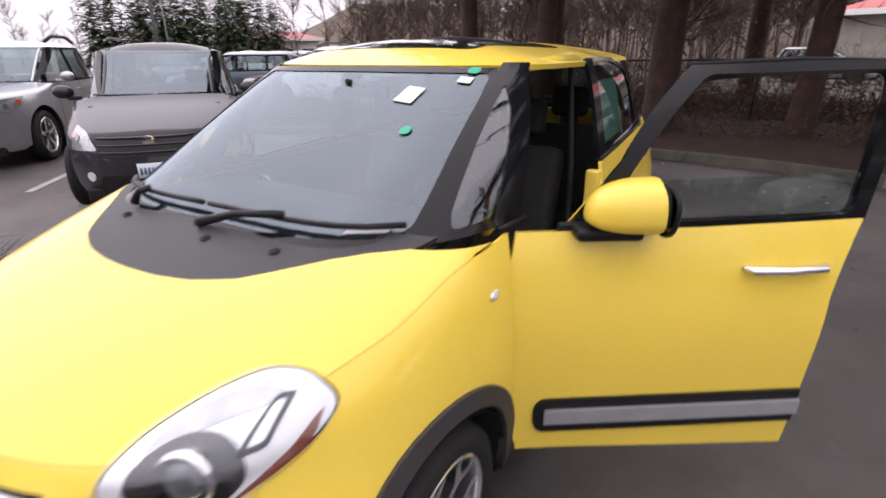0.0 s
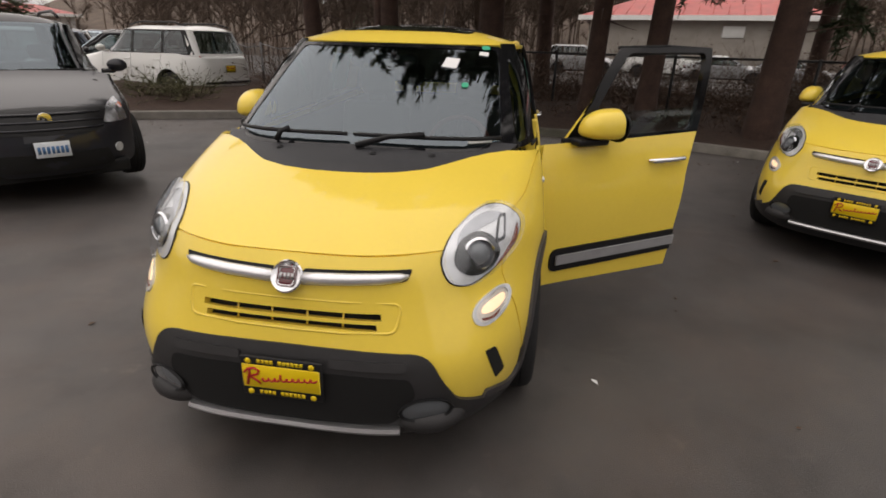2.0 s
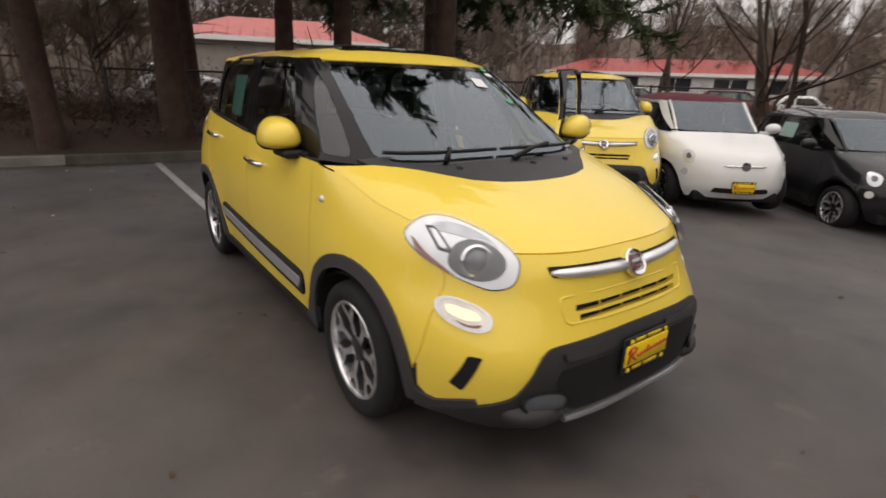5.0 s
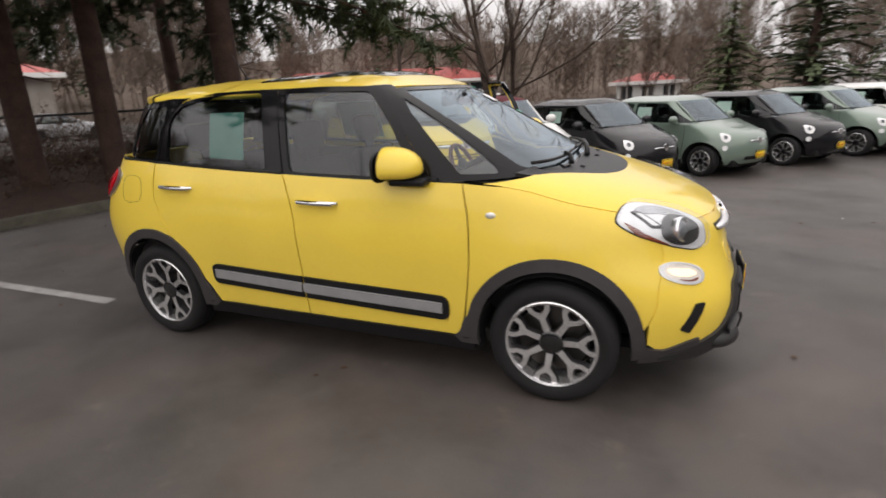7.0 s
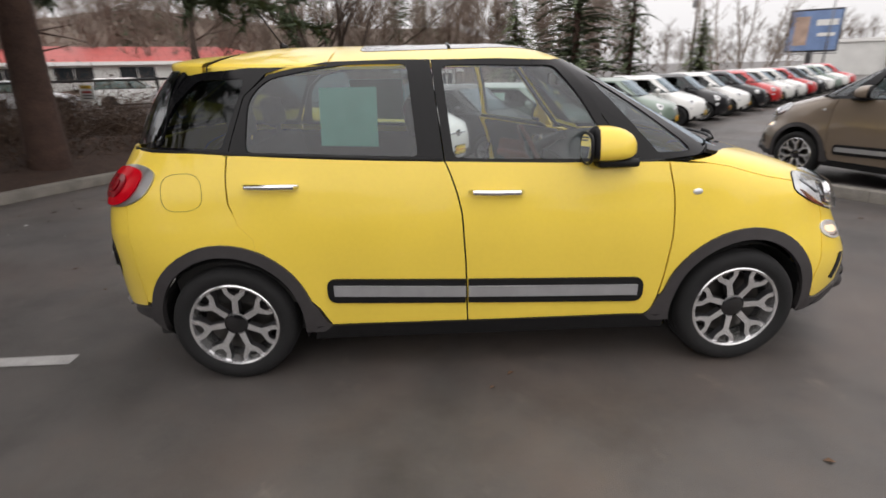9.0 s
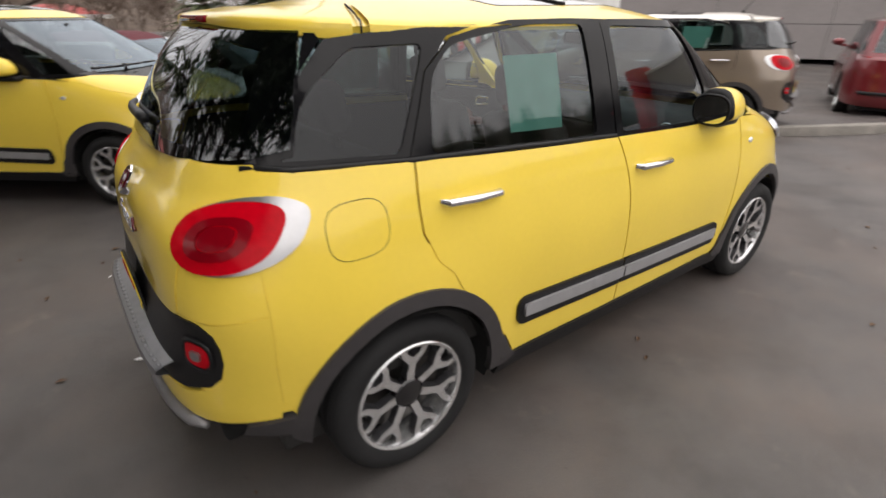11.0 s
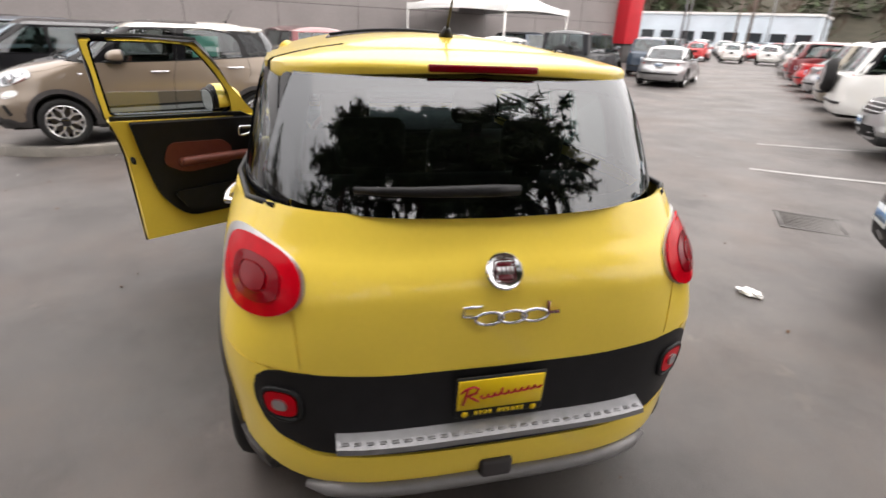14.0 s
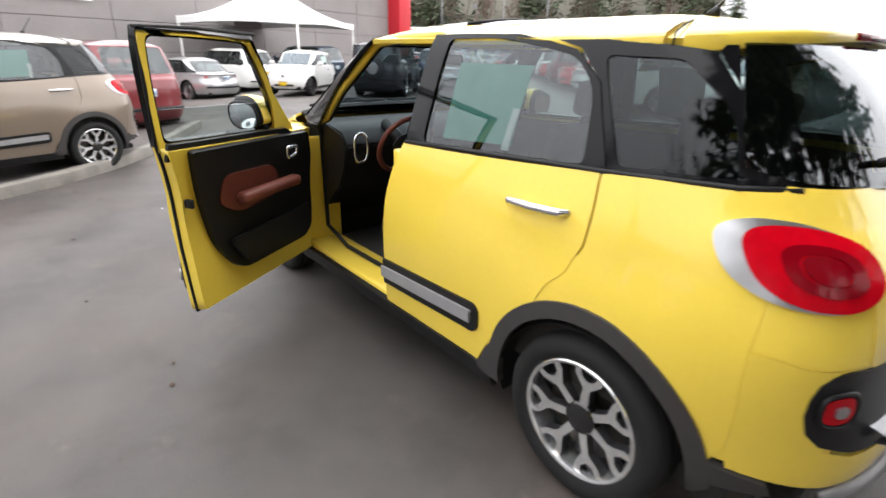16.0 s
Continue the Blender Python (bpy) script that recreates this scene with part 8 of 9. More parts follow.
def link_mesh(a, b, z0, z1, gap=0.065, r=0.0016):
    """Crossing wires of chain link between two posts."""
    L, h = (b - a).length, z1 - z0
    lines = []
    for s in (1, -1):
        u = -h
        while u < L:
            t0, t1 = max(0.0, -u), min(h, L - u)
            if t1 > t0:
                ends = []
                for t in (t0, t1):
                    q = a.lerp(b, (u + t) / L)
                    ends.append((Vector((q.x, q.y, z0 + t if s > 0 else z1 - t)), r))
                lines.append(ends)
            u += gap * 1.414
    return rods(lines, 3)


for a, b in zip(fl[1:], fl[2:-1]):
    mesh_part("wire_mesh", *link_mesh(a, b, 0.2, 1.32), FENCEBLACK, fence)
side = thing("fence", pose(0, 0, 0), "sagging grey chain-link fence with leaning green post", "fence")
sp = [Vector((-8.3, -4.5)), Vector((-9.3, -5.9)), Vector((-10.3, -7.2)), Vector((-11.6, -8.6))]
for i, (a, b) in enumerate(zip(sp, sp[1:])):
    mesh_part("wire_mesh", *link_mesh(a, b, 0.15, 1.45 - 0.06 * (i == 0), 0.06, 0.0024), GALV, side)
    bm = bmesh.new()
    tube(bm, [(b.x, b.y, 0.0), (b.x, b.y, 1.5)], 0.028, 8)
    part("post", bm, GALV, side)
    bm = bmesh.new()
    tube(bm, [(*a, 1.40), (*((a + b) / 2), 1.36), (*b, 1.46)], 0.012, 6)
    part("top_rail", bm, GALV, side)
bm = bmesh.new()
tube(bm, [(-8.05, -4.05, 0.15), (-8.35, -4.55, 1.25)], 0.045, 8)
part("post", bm, GREENPOST, side, "green leaning post")

# small notice on the fence
SIGNWHITE = material("sign_white", (0.72, 0.72, 0.70), 0.5, vary=0.06, scale=6)
SIGNYEL = material("sign_yellow", (0.75, 0.48, 0.04), 0.5, vary=0.08, scale=6)
SIGNRED = material("sign_red", (0.42, 0.05, 0.035), 0.5, vary=0.08, scale=6)
sg = thing("notice", pose(-6.35, 6.55, 1.12, 0, 0, 150), "small white notice with yellow header on the fence", "sign")
bm = bmesh.new()
block(bm, -0.21, 0.21, -0.004, 0.004, 0, 0.28, 0.003, 1)
part("panel", bm, SIGNWHITE, sg)
for z0, z1, w, mt in ((0.21, 0.26, 0.17, SIGNYEL), (0.13, 0.17, 0.15, SIGNRED), (0.08, 0.10, 0.16, FENCEBLACK), (0.035, 0.055, 0.14, FENCEBLACK)):
    bm = bmesh.new()
    block(bm, -w, w, 0.004, 0.008, z0, z1)
    block(bm, -w, w, -0.008, -0.004, z0, z1)
    part("text_bar", bm, mt, sg)

# bare and evergreen trees beside the lot
tree("bare_tree", pose(-3.3, 14.2, 0), "bare many-stemmed deciduous tree beyond the bank", "tree", TWIG, bare_lines(31, 8.0, 0.85, 4, 4, 0.10, 8))
tree("bare_tree", pose(-8.5, 17.0, 0), "bare deciduous tree beyond the bank", "tree", TWIG, bare_lines(32, 8.0, 0.5, 4, 2, 0.10, 8))
t_, V_, F_ = fir_parts(41, 5.6, 1.75, 0.02, 30, 14, 0.15, 0.6, 7, 0.15)
tree("cedar_tree", pose(4.2, 23.2, -0.3), "broad olive green evergreen beside the lot", "tree", BARK, t_, CEDAR, (V_, F_))
t_, V_, F_ = fir_parts(42, 7.2, 1.5, 0.06, 30, 11, 0.25, 0.8, 7, 0.15)
tree("fir_tree", pose(9.7, 22.6, -0.3), "slender dark fir beside the lot", "tree", BARK, t_, FIR, (V_, F_))
t_, V_, F_ = fir_parts(43, 10.4, 2.6, 0.10, 36, 11, 0.10, 1.0, 7, 0.15)
tree("fir_tree", pose(7.1, 22.9, -0.3), "tall ragged dark fir beside the lot", "tree", BARK, t_, FIR, (V_, F_))
t_, V_, F_ = fir_parts(44, 5.4, 1.7, 0.03, 30, 13, 0.1, 0.4, 6, 0.17)
small_fir = tree("fir_tree", pose(18.0, 32.0, -0.6), "small green fir behind the parked row", "tree", BARK, t_, CEDAR, (V_, F_))
POP = bare_lines(51, 9.5, 0.22, 3, 1, 0.09, 14)
pop = tree("poplar_tree", pose(20.5, 36.5, 0), "slender bare pale poplar", "tree", ALDER, POP, group="bare poplars")
for i in range(7):
    copy_thing(pop, pose(21.5 + 1.7 * i, 36.0 + 1.2 * i + 2.0 * (i % 2), 0, 0, 0, 57 * i))


def scatter(name, spots, protos, material_, label):
    """Many far trees in one mesh."""
    V, F = [], []
    for k, (x, y, z, s, a) in enumerate(spots):
        PV, PF = protos[k % len(protos)]
        c, d = math.cos(a) * s, math.sin(a) * s
        b = len(V)
        V.extend(zip((PV[:, 0] * c - PV[:, 1] * d + x).tolist(), (PV[:, 0] * d + PV[:, 1] * c + y).tolist(), (PV[:, 2] * s + z).tolist()))
        F.extend([tuple(i + b for i in f) for f in PF])
    ob = new(name, mesh_of(name, V, F, material_))
    return tagged(ob, label, "trees", kind="stuff")


def polar(az, d):
    return d * math.cos(radians(az)), d * math.sin(radians(az))


def far_bare(seed, h=10.0):
    """A light bare tree for the distance: stem, limbs and a haze of twigs."""
    rnd = random.Random(seed)
    lean = Vector((rnd.gauss(0, 0.05), rnd.gauss(0, 0.05), 1))
    stem = [(lean * h * t + Vector((rnd.gauss(0, 0.1), rnd.gauss(0, 0.1), 0)), 0.065 * (1 - 0.85 * t)) for t in (0, 0.3, 0.6, 0.95)]
    lines, twigs = [stem], []
    for _ in range(13):
        t = rnd.uniform(0.2, 0.9)
        a = rnd.uniform(0, 6.28)
        p = lean * h * t
        d = Vector((math.cos(a), math.sin(a), rnd.uniform(0.5, 1.5))).normalized()
        L = h * rnd.uniform(0.16, 0.34) * (1.15 - t * 0.7)
        q = p + d * L * 0.5
        e = (d + Vector((0, 0, 0.3))).normalized()
        r = q + e * L * 0.5
        lines.append([(p, 0.05), (q, 0.032), (r, 0.012)])
        twigs += [(p.lerp(q, rnd.random()), d) for _ in range(9)] + [(q.lerp(r, rnd.random()), e) for _ in range(14)]
    twigs += [(lean * h * rnd.uniform(0.4, 1.0), Vector((0, 0, 1))) for _ in range(30)]
    V, F = rods(lines, 3)
    for p, d in twigs:
        e = (d * 0.7 + Vector((rnd.gauss(0, 0.6), rnd.gauss(0, 0.6), rnd.gauss(0.25, 0.4)))).normalized()
        s = e.cross(Vector((rnd.uniform(-1, 1), rnd.uniform(-1, 1), 0.3))).normalized() * 0.020
        L = rnd.uniform(0.5, 1.5)
        b = len(V)
        V += [p - s, p + s, p + e * L + Vector((0, 0, 0.1))]
        F.append((b, b + 1, b + 2))
    return np.array([tuple(v) for v in V]), F


BARE = [far_bare(60 + k) for k in range(7)]
FIRS = []
for sd_ in range(3):
    t_, V_, F_ = fir_parts(80 + sd_, 10, 2.0, 0.03, 22, 8, 0.22, 0.6, 3, 0.23)
    FIRS.append((np.array([tuple(v) for v in V_]), F_))
rnd = random.Random(77)
spots = []
for k in range(860):
    az = rnd.uniform(68, 222)
    d = rnd.uniform(46, 60) if k < 340 else rnd.uniform(56, 105)
    if 148 < az < 180 and d < 54 or 105 < az < 135 and d < 58:
        d += 14
    x, y = polar(az, d)
    tall = 1.35 if 135 < az < 215 else (0.95 if az > 215 else 0.85)
    spots.append((x, y, -0.2 + 10.0 * min(1, max(0, (d - 56) / 50)), rnd.uniform(0.6, 1.15) * tall, rnd.uniform(0, 6.28)))
for k in range(45):                                    # saplings and thicket nearer by
    x, y = rnd.uniform(-26, -12), rnd.uniform(-16, 1)
    if y > -4 or x < -14:
        spots.append((x, y, 0, rnd.uniform(0.35, 0.75), rnd.uniform(0, 6.28)))
for k in range(150):                                   # low bare line past the far row
    az, d = rnd.uniform(4, 70), rnd.uniform(85, 150)
    x, y = polar(az, d)
    spots.append((x, y, 0, rnd.uniform(0.55, 1.0), rnd.uniform(0, 6.28)))
for k in range(60):                                    # thin brush behind the conifer row
    az, d = rnd.uniform(222, 262), rnd.uniform(80, 110)
    x, y = polar(az, d)
    spots.append((x, y, 0, rnd.uniform(0.4, 0.8), rnd.uniform(0, 6.28)))
for k in range(60):
    u = rnd.random()
    spots.append((-6 + 34 * u + rnd.gauss(0, 1.5), 26 + 12 * u + rnd.uniform(0, 10), 0, rnd.uniform(0.25, 0.5), rnd.uniform(0, 6.28)))
for k in range(70):                                    # bare trees among the firs of the far hill
    az, d = rnd.uniform(-68, -8), rnd.uniform(99, 128)
    x, y = polar(az, d)
    spots.append((x, y, (d - 100) * 0.18, rnd.uniform(0.8, 1.35), rnd.uniform(0, 6.28)))
# the far northern woods get the twig colour lightened to imitate haze
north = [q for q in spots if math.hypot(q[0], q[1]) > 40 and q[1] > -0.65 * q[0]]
scatter("bare_woods", north, BARE, HAZETWIG, "bare winter woods on the far slope, paled in colour for haze")
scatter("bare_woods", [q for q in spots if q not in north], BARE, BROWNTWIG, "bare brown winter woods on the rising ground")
spots = []
for _ in range(65):
    az, d = rnd.uniform(70, 200), rnd.uniform(66, 112)
    x, y = polar(az, d)
    spots.append((x, y, 10.0 * min(1, max(0, (d - 56) / 50)), rnd.uniform(0.6, 1.25), rnd.uniform(0, 6.28)))
for _ in range(75):                                    # the even row of young firs
    u = rnd.uniform(0, 1)
    spots.append((-29 - 16 * u + rnd.gauss(0, 0.6), -61 + 11 * u + rnd.gauss(0, 0.6), 0, rnd.uniform(0.78, 1.08), rnd.uniform(0, 6.28)))
for _ in range(85):                                    # dark hill past the far lot
    az, d = rnd.uniform(-68, -8), rnd.uniform(104, 150)
    x, y = polar(az, d)
    spots.append((x, y, (d - 100) * 0.18, rnd.uniform(1.3, 2.1), rnd.uniform(0, 6.28)))
for x, y, s in ((25, -52, 1.15), (28, -55, 0.95), (22.5, -54, 1.2), (44, -63, 1.0), (31, -62, 1.2)):
    spots.append((x, y, 0, s, rnd.uniform(0, 6.28)))
scatter("conifer_woods", spots, FIRS, FIR, "dark conifers beyond the lot")


def hill(name, a0, a1, steps, material_, label):
    bm = bmesh.new()
    rows = []
    for d, h in steps:
        row = []
        n = int((a1 - a0) / 1.5)
        for i in range(n + 1):
            az = a0 + (a1 - a0) * i / n
            x, y = polar(az, d)
            fade = min(1, (az - a0) / 12, (a1 - az) / 12)
            row.append(bm.verts.new((x, y, -0.3 + h * fade * (1 + 0.35 * noise.noise((x * 0.03, y * 0.03, 0.5))) + 0.6 * noise.noise((x * 0.3, y * 0.3, 2.0)) * (h > 0))))
        rows.append(row)
    for a, b in zip(rows, rows[1:]):
        for i in range(len(a) - 1):
            bm.faces.new([a[i], b[i], b[i + 1], a[i + 1]])
    return solid(name, fix_normals(bm), material_, label, kind="structure")


hill("wooded_hill", 75, 232, ((54, 0), (64, 1.6), (78, 4.4), (92, 7.2), (106, 10), (130, 11.5)), HILLSIDE, "brown wooded hillside in winter")
hill("conifer_hill", -75, 5, ((100, 0), (115, 4), (135, 10), (160, 17), (190, 22)), DARKHILL, "dark conifer hillside beyond the far lot")

# ---- buildings ----
REDROOF = material("red_metal_roof", (0.40, 0.075, 0.065), 0.45, vary=0.22, scale=1.2)
STUCCO = material("grey_stucco", (0.30, 0.27, 0.24), 0.9, vary=0.18, scale=1.5, bump=0.3, bump_scale=40)
WHITEWALL = material("white_wall", (0.68, 0.68, 0.66), 0.8, vary=0.10, scale=1.0)
TRIMWHITE = material("white_trim", (0.78, 0.77, 0.75), 0.5, vary=0.05, scale=4)
SIDING = material("grey_siding", (0.235, 0.215, 0.212), 0.75, vary=0.10, scale=0.6, bump=0.2, bump_scale=30)
SIDINGDARK = material("siding_joint", (0.075, 0.07, 0.07), 0.9, vary=0.1, scale=4)
WINGLASS = material("dark_window_glass", (0.03, 0.035, 0.04), 0.06, vary=0.1, scale=2)
REDSIGN = material("red_pillar", (0.52, 0.018, 0.030), 0.45, vary=0.10, scale=1.0)
CANVAS = material("white_canvas", (0.80, 0.80, 0.79), 0.7, vary=0.06, scale=1.5, bump=0.2, bump_scale=6)
POLE = material("grey_pole", (0.20, 0.20, 0.21), 0.5, 0.5, vary=0.2, scale=6)
WOODPOLE = material("wooden_pole", (0.13, 0.10, 0.085), 0.9, vary=0.3, scale=8)


def hipped(a, b, deep, eave, ridge, wall, label, away=1, windows=5, over=0.7, sign=False, base=0.0):
    """A low building along a to b with a seamed red metal roof."""
    a, b = Vector(a), Vector(b)
    L = (b - a).length
    ang = math.degrees(math.atan2(b.y - a.y, b.x - a.x))
    top = thing("building", pose(a.x, a.y, base, 0, 0, ang), label, "building")
    y0, y1 = (0, deep) if away > 0 else (-deep, 0)
    bm = bmesh.new()
    block(bm, 0, L, y0, y1, 0, eave)
    part("wall", bm, wall, top, smooth=False)
    ym = (y0 + y1) / 2
    x0, x1, ya, yb = -over, L + over, y0 - over, y1 + over
    bm = bmesh.new()
    lo = [bm.verts.new(p) for p in ((x0, ya, eave), (x1, ya, eave), (x1, yb, eave), (x0, yb, eave))]
    hi = [bm.verts.new(p) for p in ((x0 + deep * 0.45, ym, ridge), (x1 - deep * 0.45, ym, ridge))]
    for f in ((lo[0], lo[1], hi[1], hi[0]), (lo[2], lo[3], hi[0], hi[1]), (lo[1], lo[2], hi[1]), (lo[3], lo[0], hi[0]), tuple(lo[::-1])):
        bm.faces.new(f)
    roof = part("roof", fix_normals(bm), REDROOF, top, smooth=False)
    bm = bmesh.new()
    block(bm, x0, x1, ya - 0.03, ya, eave - 0.28, eave + 0.03)
    block(bm, x0, x1, yb, yb + 0.03, eave - 0.28, eave + 0.03)
    block(bm, x0 - 0.03, x0, ya, yb, eave - 0.28, eave + 0.03)
    block(bm, x1, x1 + 0.03, ya, yb, eave - 0.28, eave + 0.03)
    part("fascia", bm, TRIMWHITE, top, smooth=False)
    n = int(L / 0.8)
    for i in range(n):
        u = x0 + (i + 0.5) * (x1 - x0) / n
        k = min(1, (u - x0) / (deep * 0.45), (x1 - u) / (deep * 0.45))
        for yy in (ya, yb):
            bm = bmesh.new()
            tube(bm, [(u, yy, eave + 0.02), (u, yy + (ym - yy) * k, eave + (ridge - eave) * k + 0.02)], 0.025, 4)
            part("seam", bm, REDROOF, roof)
    for i in range(windows):
        u = (i + 0.5) * L / windows
        yy = ya + over if away > 0 else yb - over
        s = -1 if away > 0 else 1
        w = min(1.6, L / windows * 0.32)
        bm = bmesh.new()
        for p in ((u - w, u + w, 0.9, 0.98), (u - w, u + w, 2.3, 2.38), (u - w, u - w + 0.08, 0.98, 2.3), (u + w - 0.08, u + w, 0.98, 2.3), (u - 0.04, u + 0.04, 0.98, 2.3)):
            block(bm, p[0], p[1], *sorted((yy, yy + s * 0.06)), p[2], p[3])
        win = part("window", bm, TRIMWHITE, top, smooth=False)
        bm = bmesh.new()
        block(bm, u - w + 0.06, u + w - 0.06, *sorted((yy, yy + s * 0.03)), 0.96, 2.32)
        part("pane", bm, WINGLASS, win, smooth=False)
    if sign:
        s = -1 if away > 0 else 1
        yy = ya + over if away > 0 else yb - over
        bm = bmesh.new()
        block(bm, L * 0.62, L * 0.62 + 1.3, *sorted((yy, yy + s * 0.10)), 2.5, 3.2, 0.02, 1)
        part("wall_sign", bm, SIGNWHITE, top, "white sign")
    return top


hipped((-38.3, 5.0), (-34.0, 18.5), 9, 3.8, 5.5, STUCCO, "low stuccoed building with red metal roof", 1, 0, sign=True)
hipped((-39.0, 43.5), (-17.2, 57.0), 9, 2.75, 4.3, WHITEWALL, "long low building with red metal roof", 1, 5)
hipped((-2.6, 51.0), (3.0, 51.0), 6, 2.7, 3.5, WHITEWALL, "small white building with red roof", 1, 3, base=-1.25)
hipped((-53, -51), (-44, -58), 8, 3.6, 4.6, WHITEWALL, "white building beyond the parked cars", -1, 4)


def plain_block(a, b, deep, high, wall, label, storeys=1, bays=10, name="building"):
    a, b = Vector(a), Vector(b)
    L = (b - a).length
    top = thing(name, pose(a.x, a.y, 0, 0, 0, math.degrees(math.atan2(b.y - a.y, b.x - a.x))), label, "building")
    bm = bmesh.new()
    block(bm, 0, L, 0, deep, 0, high)
    part("wall", bm, wall, top, smooth=False)
    bm = bmesh.new()
    block(bm, -0.2, L + 0.2, -0.2, deep + 0.2, high, high + 0.3)
    part("parapet", bm, TRIMWHITE, top, smooth=False)
    for k in range(storeys):
        for i in range(bays):
            u, w, z = (i + 0.5) * L / bays, L / bays * 0.33, 1.0 + k * high / storeys
            bm = bmesh.new()
            block(bm, u - w, u + w, -0.06, 0.02, z + 0.4, z + 0.4 + high / storeys * 0.28)
            part("window", bm, WINGLASS, top, smooth=False)
    return top


plain_block((62, 46), (46, 60), 8, 3.2, WHITEWALL, "low white building past the far row", 1, 6)
plain_block((92, -40), (58, -66), 14, 5.2, material("pale_blue_wall", (0.55, 0.62, 0.68), 0.8, vary=0.15, scale=0.3), "long low pale blue building past the far lot", 1, 14)
plain_block((56, 33), (50, 40), 10, 6.5, WHITEWALL, "grey white commercial building in the distance", 2, 4)

# dealership building: grey siding in courses, white-framed windows, red pillar
A, Bq = Vector((19.0, 13.0)), Vector((31.2, -20.0))
L = (Bq - A).length
deal = thing("dealership_building", pose(A.x, A.y, 0, 0, 0, math.degrees(math.atan2(Bq.y - A.y, Bq.x - A.x))), "grey sided dealership building with white windows", "building")
bm = bmesh.new()
block(bm, 0, L, 0.03, 12, 0, 7.4)
part("wall", bm, SIDINGDARK, deal, smooth=False)
bm = bmesh.new()
block(bm, -0.1, L + 0.1, -0.12, 12.1, 7.4, 7.75)
part("parapet", bm, TRIMWHITE, deal, smooth=False)
WIN = ((5.4, 3.1), (9.8, 3.1), (13.8, 3.1))
for j in range(6):
    for i in range(9):
        u0, u1, z0, z1 = i * L / 9, (i + 1) * L / 9 - 0.02, 0.02 + j * 1.23, (j + 1) * 1.23
        bm = bmesh.new()
        block(bm, u0, u1, -0.02, 0.03, z0, z1, 0.008, 1)
        part("siding_panel", bm, SIDING, deal, smooth=False)
for u, z in WIN:
    bm = bmesh.new()
    for p in ((u - 1.15, u + 1.15, z, z + 0.10), (u - 1.15, u + 1.15, z + 0.75, z + 0.85), (u - 1.15, u - 1.05, z + 0.1, z + 0.75), (u + 1.05, u + 1.15, z + 0.1, z + 0.75), (u - 0.04, u + 0.04, z + 0.1, z + 0.75)):
        block(bm, p[0], p[1], -0.09, -0.02, p[2], p[3])
    wi = part("window", bm, TRIMWHITE, deal, "white window frame", smooth=False)
    bm = bmesh.new()
    block(bm, u - 1.06, u + 1.06, -0.045, -0.02, z + 0.09, z + 0.76)
    part("pane", bm, WINGLASS, wi, smooth=False)
bm = bmesh.new()
block(bm, L - 0.5, L + 0.9, -1.0, 0.6, 1.2, 8.5, 0.04, 2)
part("pillar", bm, REDSIGN, deal, "red corner pillar")
bm = bmesh.new()
block(bm, L - 0.35, L + 0.75, -0.85, 0.45, 0, 1.2, 0.03, 1)
part("pillar_foot", bm, SIDINGDARK, deal)

# white display tent
c = [Vector(p) for p in ((24.0, -4.0), (19.4, -7.5), (22.9, -12.1), (27.5, -8.6))]
mid = sum(c, Vector((0, 0))) / 4
tent = thing("canopy_tent", pose(mid.x, mid.y, 0), "white peaked canopy tent over parked cars", "tent")
bm = bmesh.new()
N, rings = 8, []
for k in range(10):
    t = k / 9
    ring = []
    for e in range(4):
        p, q = c[e] - mid, c[(e + 1) % 4] - mid
        for i in range(N):
            v = p.lerp(q, i / N)
            sag = 0.10 * math.sin(math.pi * i / N) * (1 - t)
            ring.append(bm.verts.new((v.x * (1 - t), v.y * (1 - t), 2.75 - sag * 0 + 1.75 * t ** 1.7)) if t < 1 else bm.verts.new((0.02 * v.x, 0.02 * v.y, 4.5)))
    rings.append(ring)
for a, b in zip(rings, rings[1:]):
    for i in range(4 * N):
        bm.faces.new([a[i], a[(i + 1) % (4 * N)], b[(i + 1) % (4 * N)], b[i]])
bm.faces.new(rings[-1])
part("canopy", fix_normals(bm), CANVAS, tent)
for e in range(4):
    p, q = c[e] - mid, c[(e + 1) % 4] - mid
    n = (q - p).normalized()
    o = Vector((n.y, -n.x)) * 0.012
    bm = bmesh.new()
    rows = []
    for i in range(17):
        v = p.lerp(q, i / 16)
        dz = 0.30 - 0.10 * math.sin(math.pi * i / 16)
        rows.append([bm.verts.new((*(v + o * s), z)) for s, z in ((1, 2.76), (1, 2.76 - dz), (-1, 2.76 - dz), (-1, 2.76))])
    for a, b in zip(rows, rows[1:]):
        for k in range(4):
            bm.faces.new([a[k], a[(k + 1) % 4], b[(k + 1) % 4], b[k]])
    part("valance", fix_normals(bm), CANVAS, tent)
    bm = bmesh.new()
    tube(bm, [(p.x * 0.985, p.y * 0.985, 0), (p.x * 0.985, p.y * 0.985, 2.74)], 0.045, 8)
    part("post", bm, TRIMWHITE, tent)

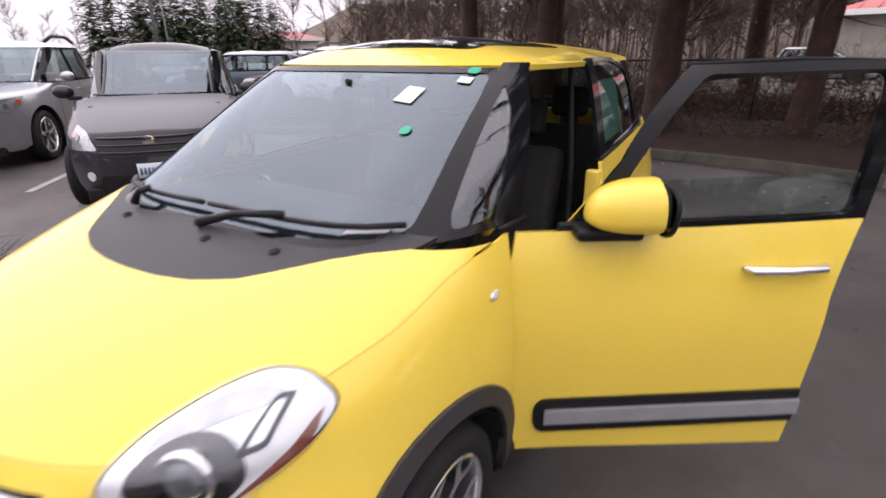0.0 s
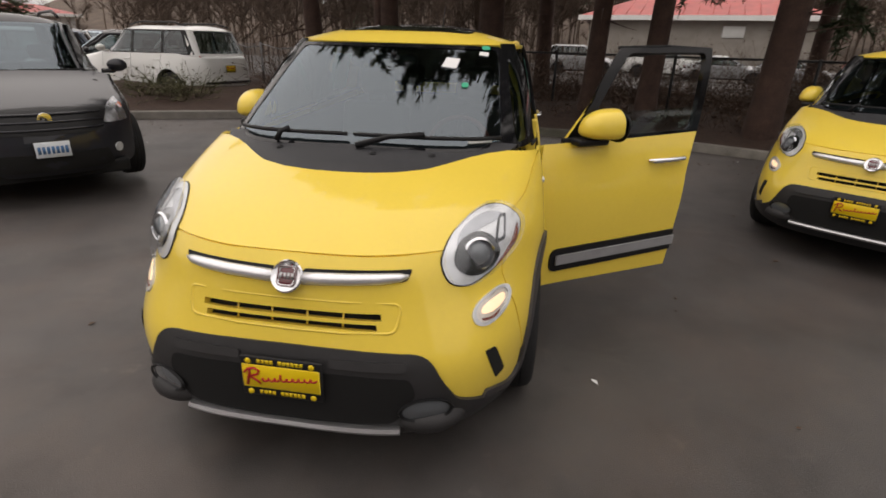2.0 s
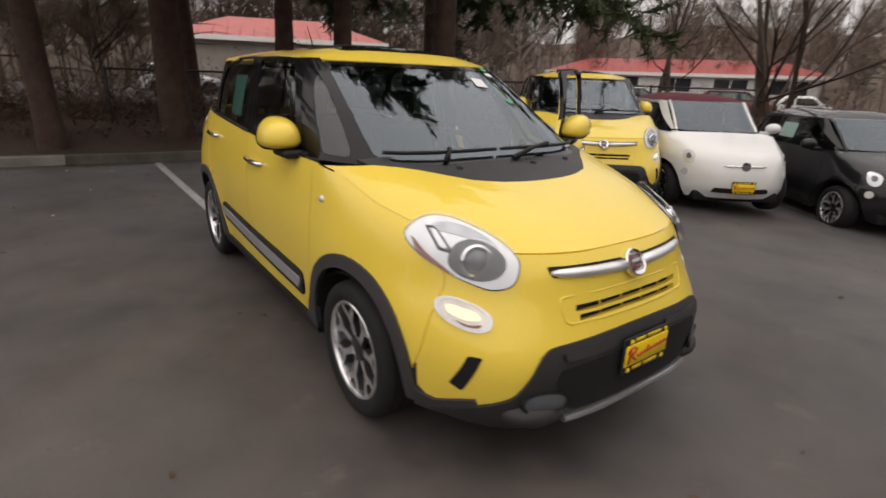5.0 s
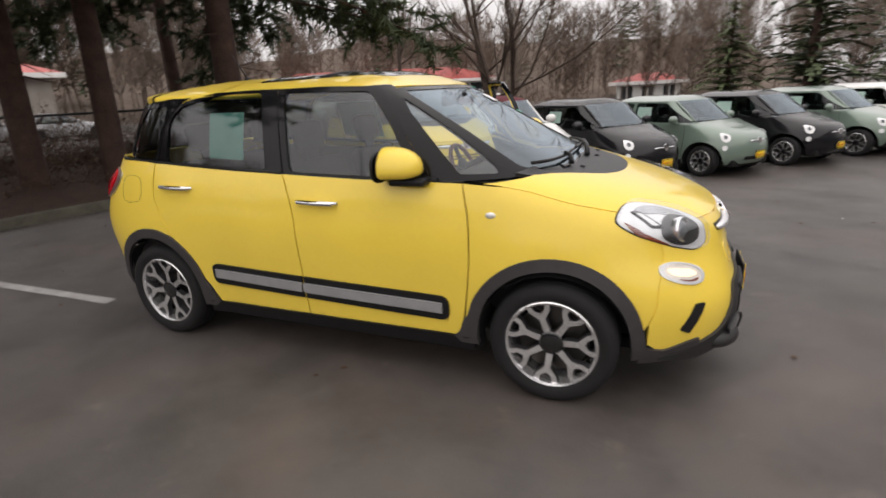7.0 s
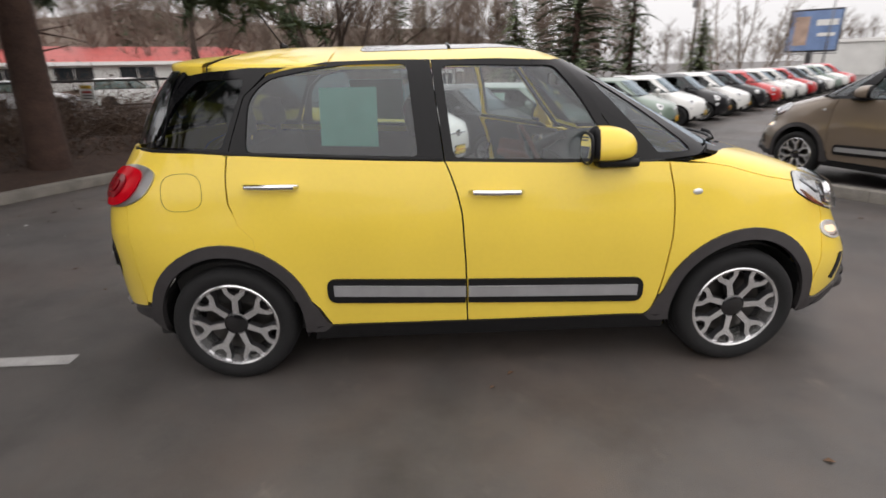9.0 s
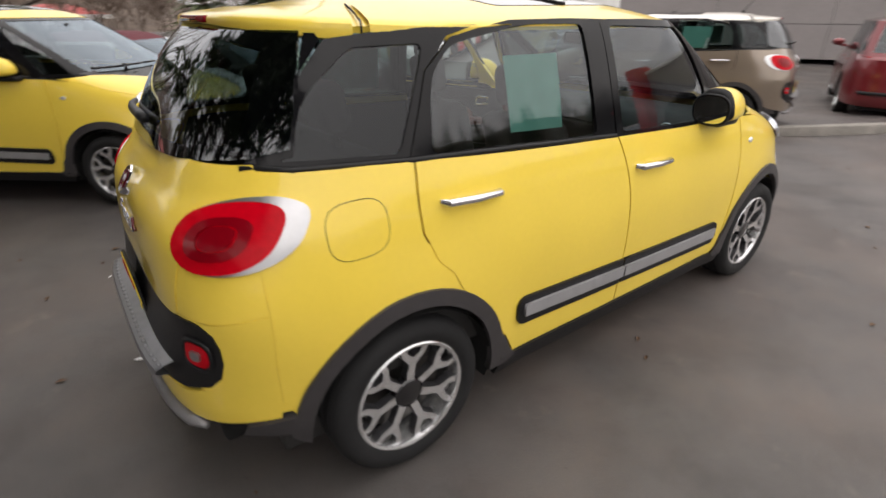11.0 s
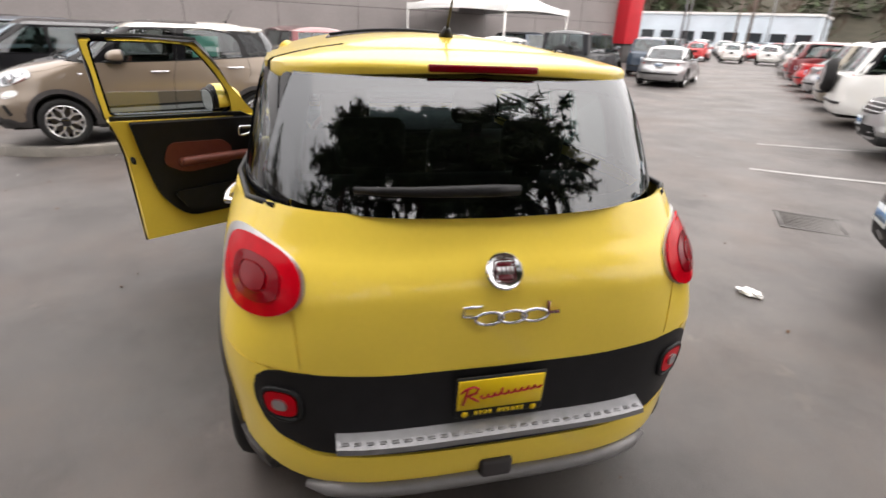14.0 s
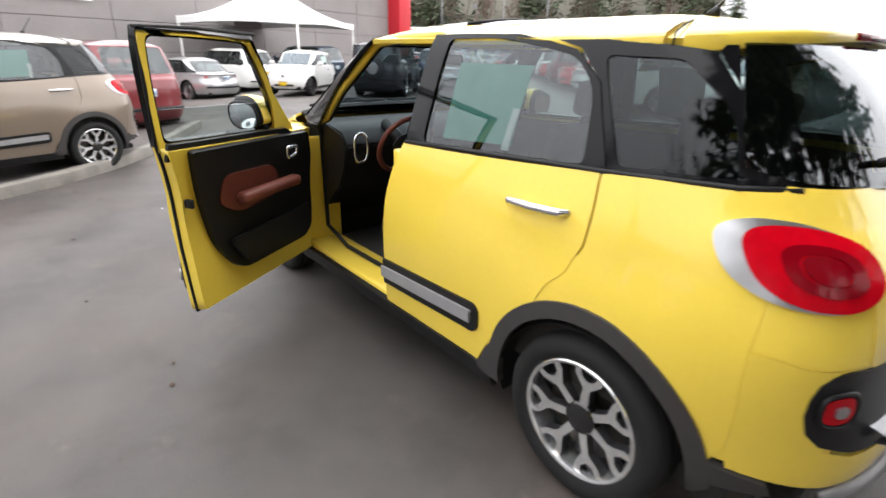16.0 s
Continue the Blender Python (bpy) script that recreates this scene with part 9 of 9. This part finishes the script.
# billboard
bb = thing("billboard", pose(35.0, 45.25, -1.7, 0, 0, 0 + math.degrees(math.atan2(44.0 - 46.5, 36.7 - 33.3))), "billboard with blue picture on a steel post", "billboard")
bm = bmesh.new()
tube(bm, [(0, 0.5, 0), (0, 0.5, 5.2)], 0.28, 12)
part("post", bm, POLE, bb)
bm = bmesh.new()
block(bm, -2.0, 2.0, -0.05, 0.6, 3.9, 7.5, 0.03, 1)
part("frame", bm, FENCEBLACK, bb, smooth=False)
bm = bmesh.new()
block(bm, -1.88, 1.88, -0.09, -0.05, 4.05, 7.35)
face = part("picture", bm, material("sign_blue", (0.16, 0.24, 0.42), 0.5, vary=0.3, scale=0.8), bb, smooth=False)
for x0, x1, z0, z1, mt in ((-1.5, -0.4, 4.5, 6.9, material("sign_tan", (0.42, 0.30, 0.24), 0.5, vary=0.3, scale=1.5)), (0.1, 1.7, 6.1, 6.6, SIGNWHITE), (0.3, 1.6, 5.2, 5.5, SIGNWHITE)):
    bm = bmesh.new()
    block(bm, x0, x1, -0.11, -0.09, z0, z1, 0.008, 1)
    part("picture_field", bm, mt, face, smooth=False)
bm = bmesh.new()
block(bm, -2.0, 2.0, -1.0, -0.05, 3.72, 3.80)
part("catwalk", bm, POLE, bb)


def lamp_post(x, y, h, deg, label="tall steel lamp post with flat head", two=False):
    top = thing("lamp_post", pose(x, y, 0, 0, 0, deg), label, "lamp post", "lot lamps")
    bm = bmesh.new()
    tube(bm, [(0, 0, 0), (0, 0, h)], [0.09, 0.055], 8)
    part("pole", bm, POLE, top)
    bm = bmesh.new()
    block(bm, -0.25, 0.25, -0.25, 0.25, 0, 0.5, 0.03, 1)
    part("footing", bm, CONCRETE, top)
    for s in (1, -1) if two else (1,):
        bm = bmesh.new()
        tube(bm, [(0, 0, h - 0.1), (s * 0.9, 0, h)], 0.03, 6)
        arm = part("arm", bm, POLE, top)
        bm = bmesh.new()
        block(bm, *sorted((s * 0.7, s * 1.35)), -0.16, 0.16, h - 0.03, h + 0.10, 0.03, 1)
        part("lamp_head", bm, POLE, arm)
    return top


lamp_post(21.0, 17.5, 9.5, 200)
lamp_post(34, 42, 8.6, 30)
lamp_post(-32, -52, 7.5, 80, two=True)
lamp_post(-13.5, -24, 11.5, 60)
for x, y, h, d in ((48, -38, 9, 10), (60, -40, 9, 60), (40, -47, 9, 120), (55, -55, 9, 30), (72, -45, 9, 80), (38, -30, 9, 40)):
    lamp_post(x, y, h, d)


def utility_pole(x, y, h, deg):
    top = thing("utility_pole", pose(x, y, 0, 0, 0, deg), "wooden utility pole with crossarm and transformer", "utility pole", "utility poles")
    bm = bmesh.new()
    tube(bm, [(0, 0, -0.2), (0, 0, h)], [0.16, 0.10], 10)
    part("pole", bm, WOODPOLE, top)
    bm = bmesh.new()
    block(bm, -1.1, 1.1, -0.07, 0.07, h - 0.6, h - 0.46, 0.01, 1)
    part("crossarm", bm, WOODPOLE, top)
    for u in (-1.0, -0.5, 0.5, 1.0):
        bm = bmesh.new()
        revolve(bm, [(0.0, 0), (0.05, 0), (0.05, 0.12), (0.0, 0.14)], 8, "z", pose(u, 0, h - 0.46))
        part("insulator", fix_normals(bm), POLE, top)
    bm = bmesh.new()
    revolve(bm, [(0.0, 0), (0.22, 0.02), (0.22, 0.75), (0.0, 0.8)], 14, "z", pose(0, 0.36, h - 1.9))
    part("transformer", fix_normals(bm), POLE, top)
    return top


utility_pole(46.0, 49.0, 9.2, 40)
utility_pole(30.5, 58, 9.2, 40)
utility_pole(52, 20, 9.2, 60)
for x, y in ((46, -44), (64, -58)):
    utility_pole(x, y, 10, -35)
for i, (a, b) in enumerate((((46.0, 49.0, 8.8), (30.5, 58, 8.8)), ((46.0, 49.0, 8.8), (52, 20, 8.8)), ((46.4, 49.2, 7.4), (52, 20.4, 7.4)), ((46, -44, 9.5), (64, -58, 9.5)))):
    a, b = Vector(a), Vector(b)
    bm = bmesh.new()
    tube(bm, [a.lerp(b, k / 12) - Vector((0, 0, 0.5 * math.sin(math.pi * k / 12))) for k in range(13)], 0.02, 4)
    solid("overhead_wire", bm, FENCEBLACK, "black overhead wire between the poles", "wire")
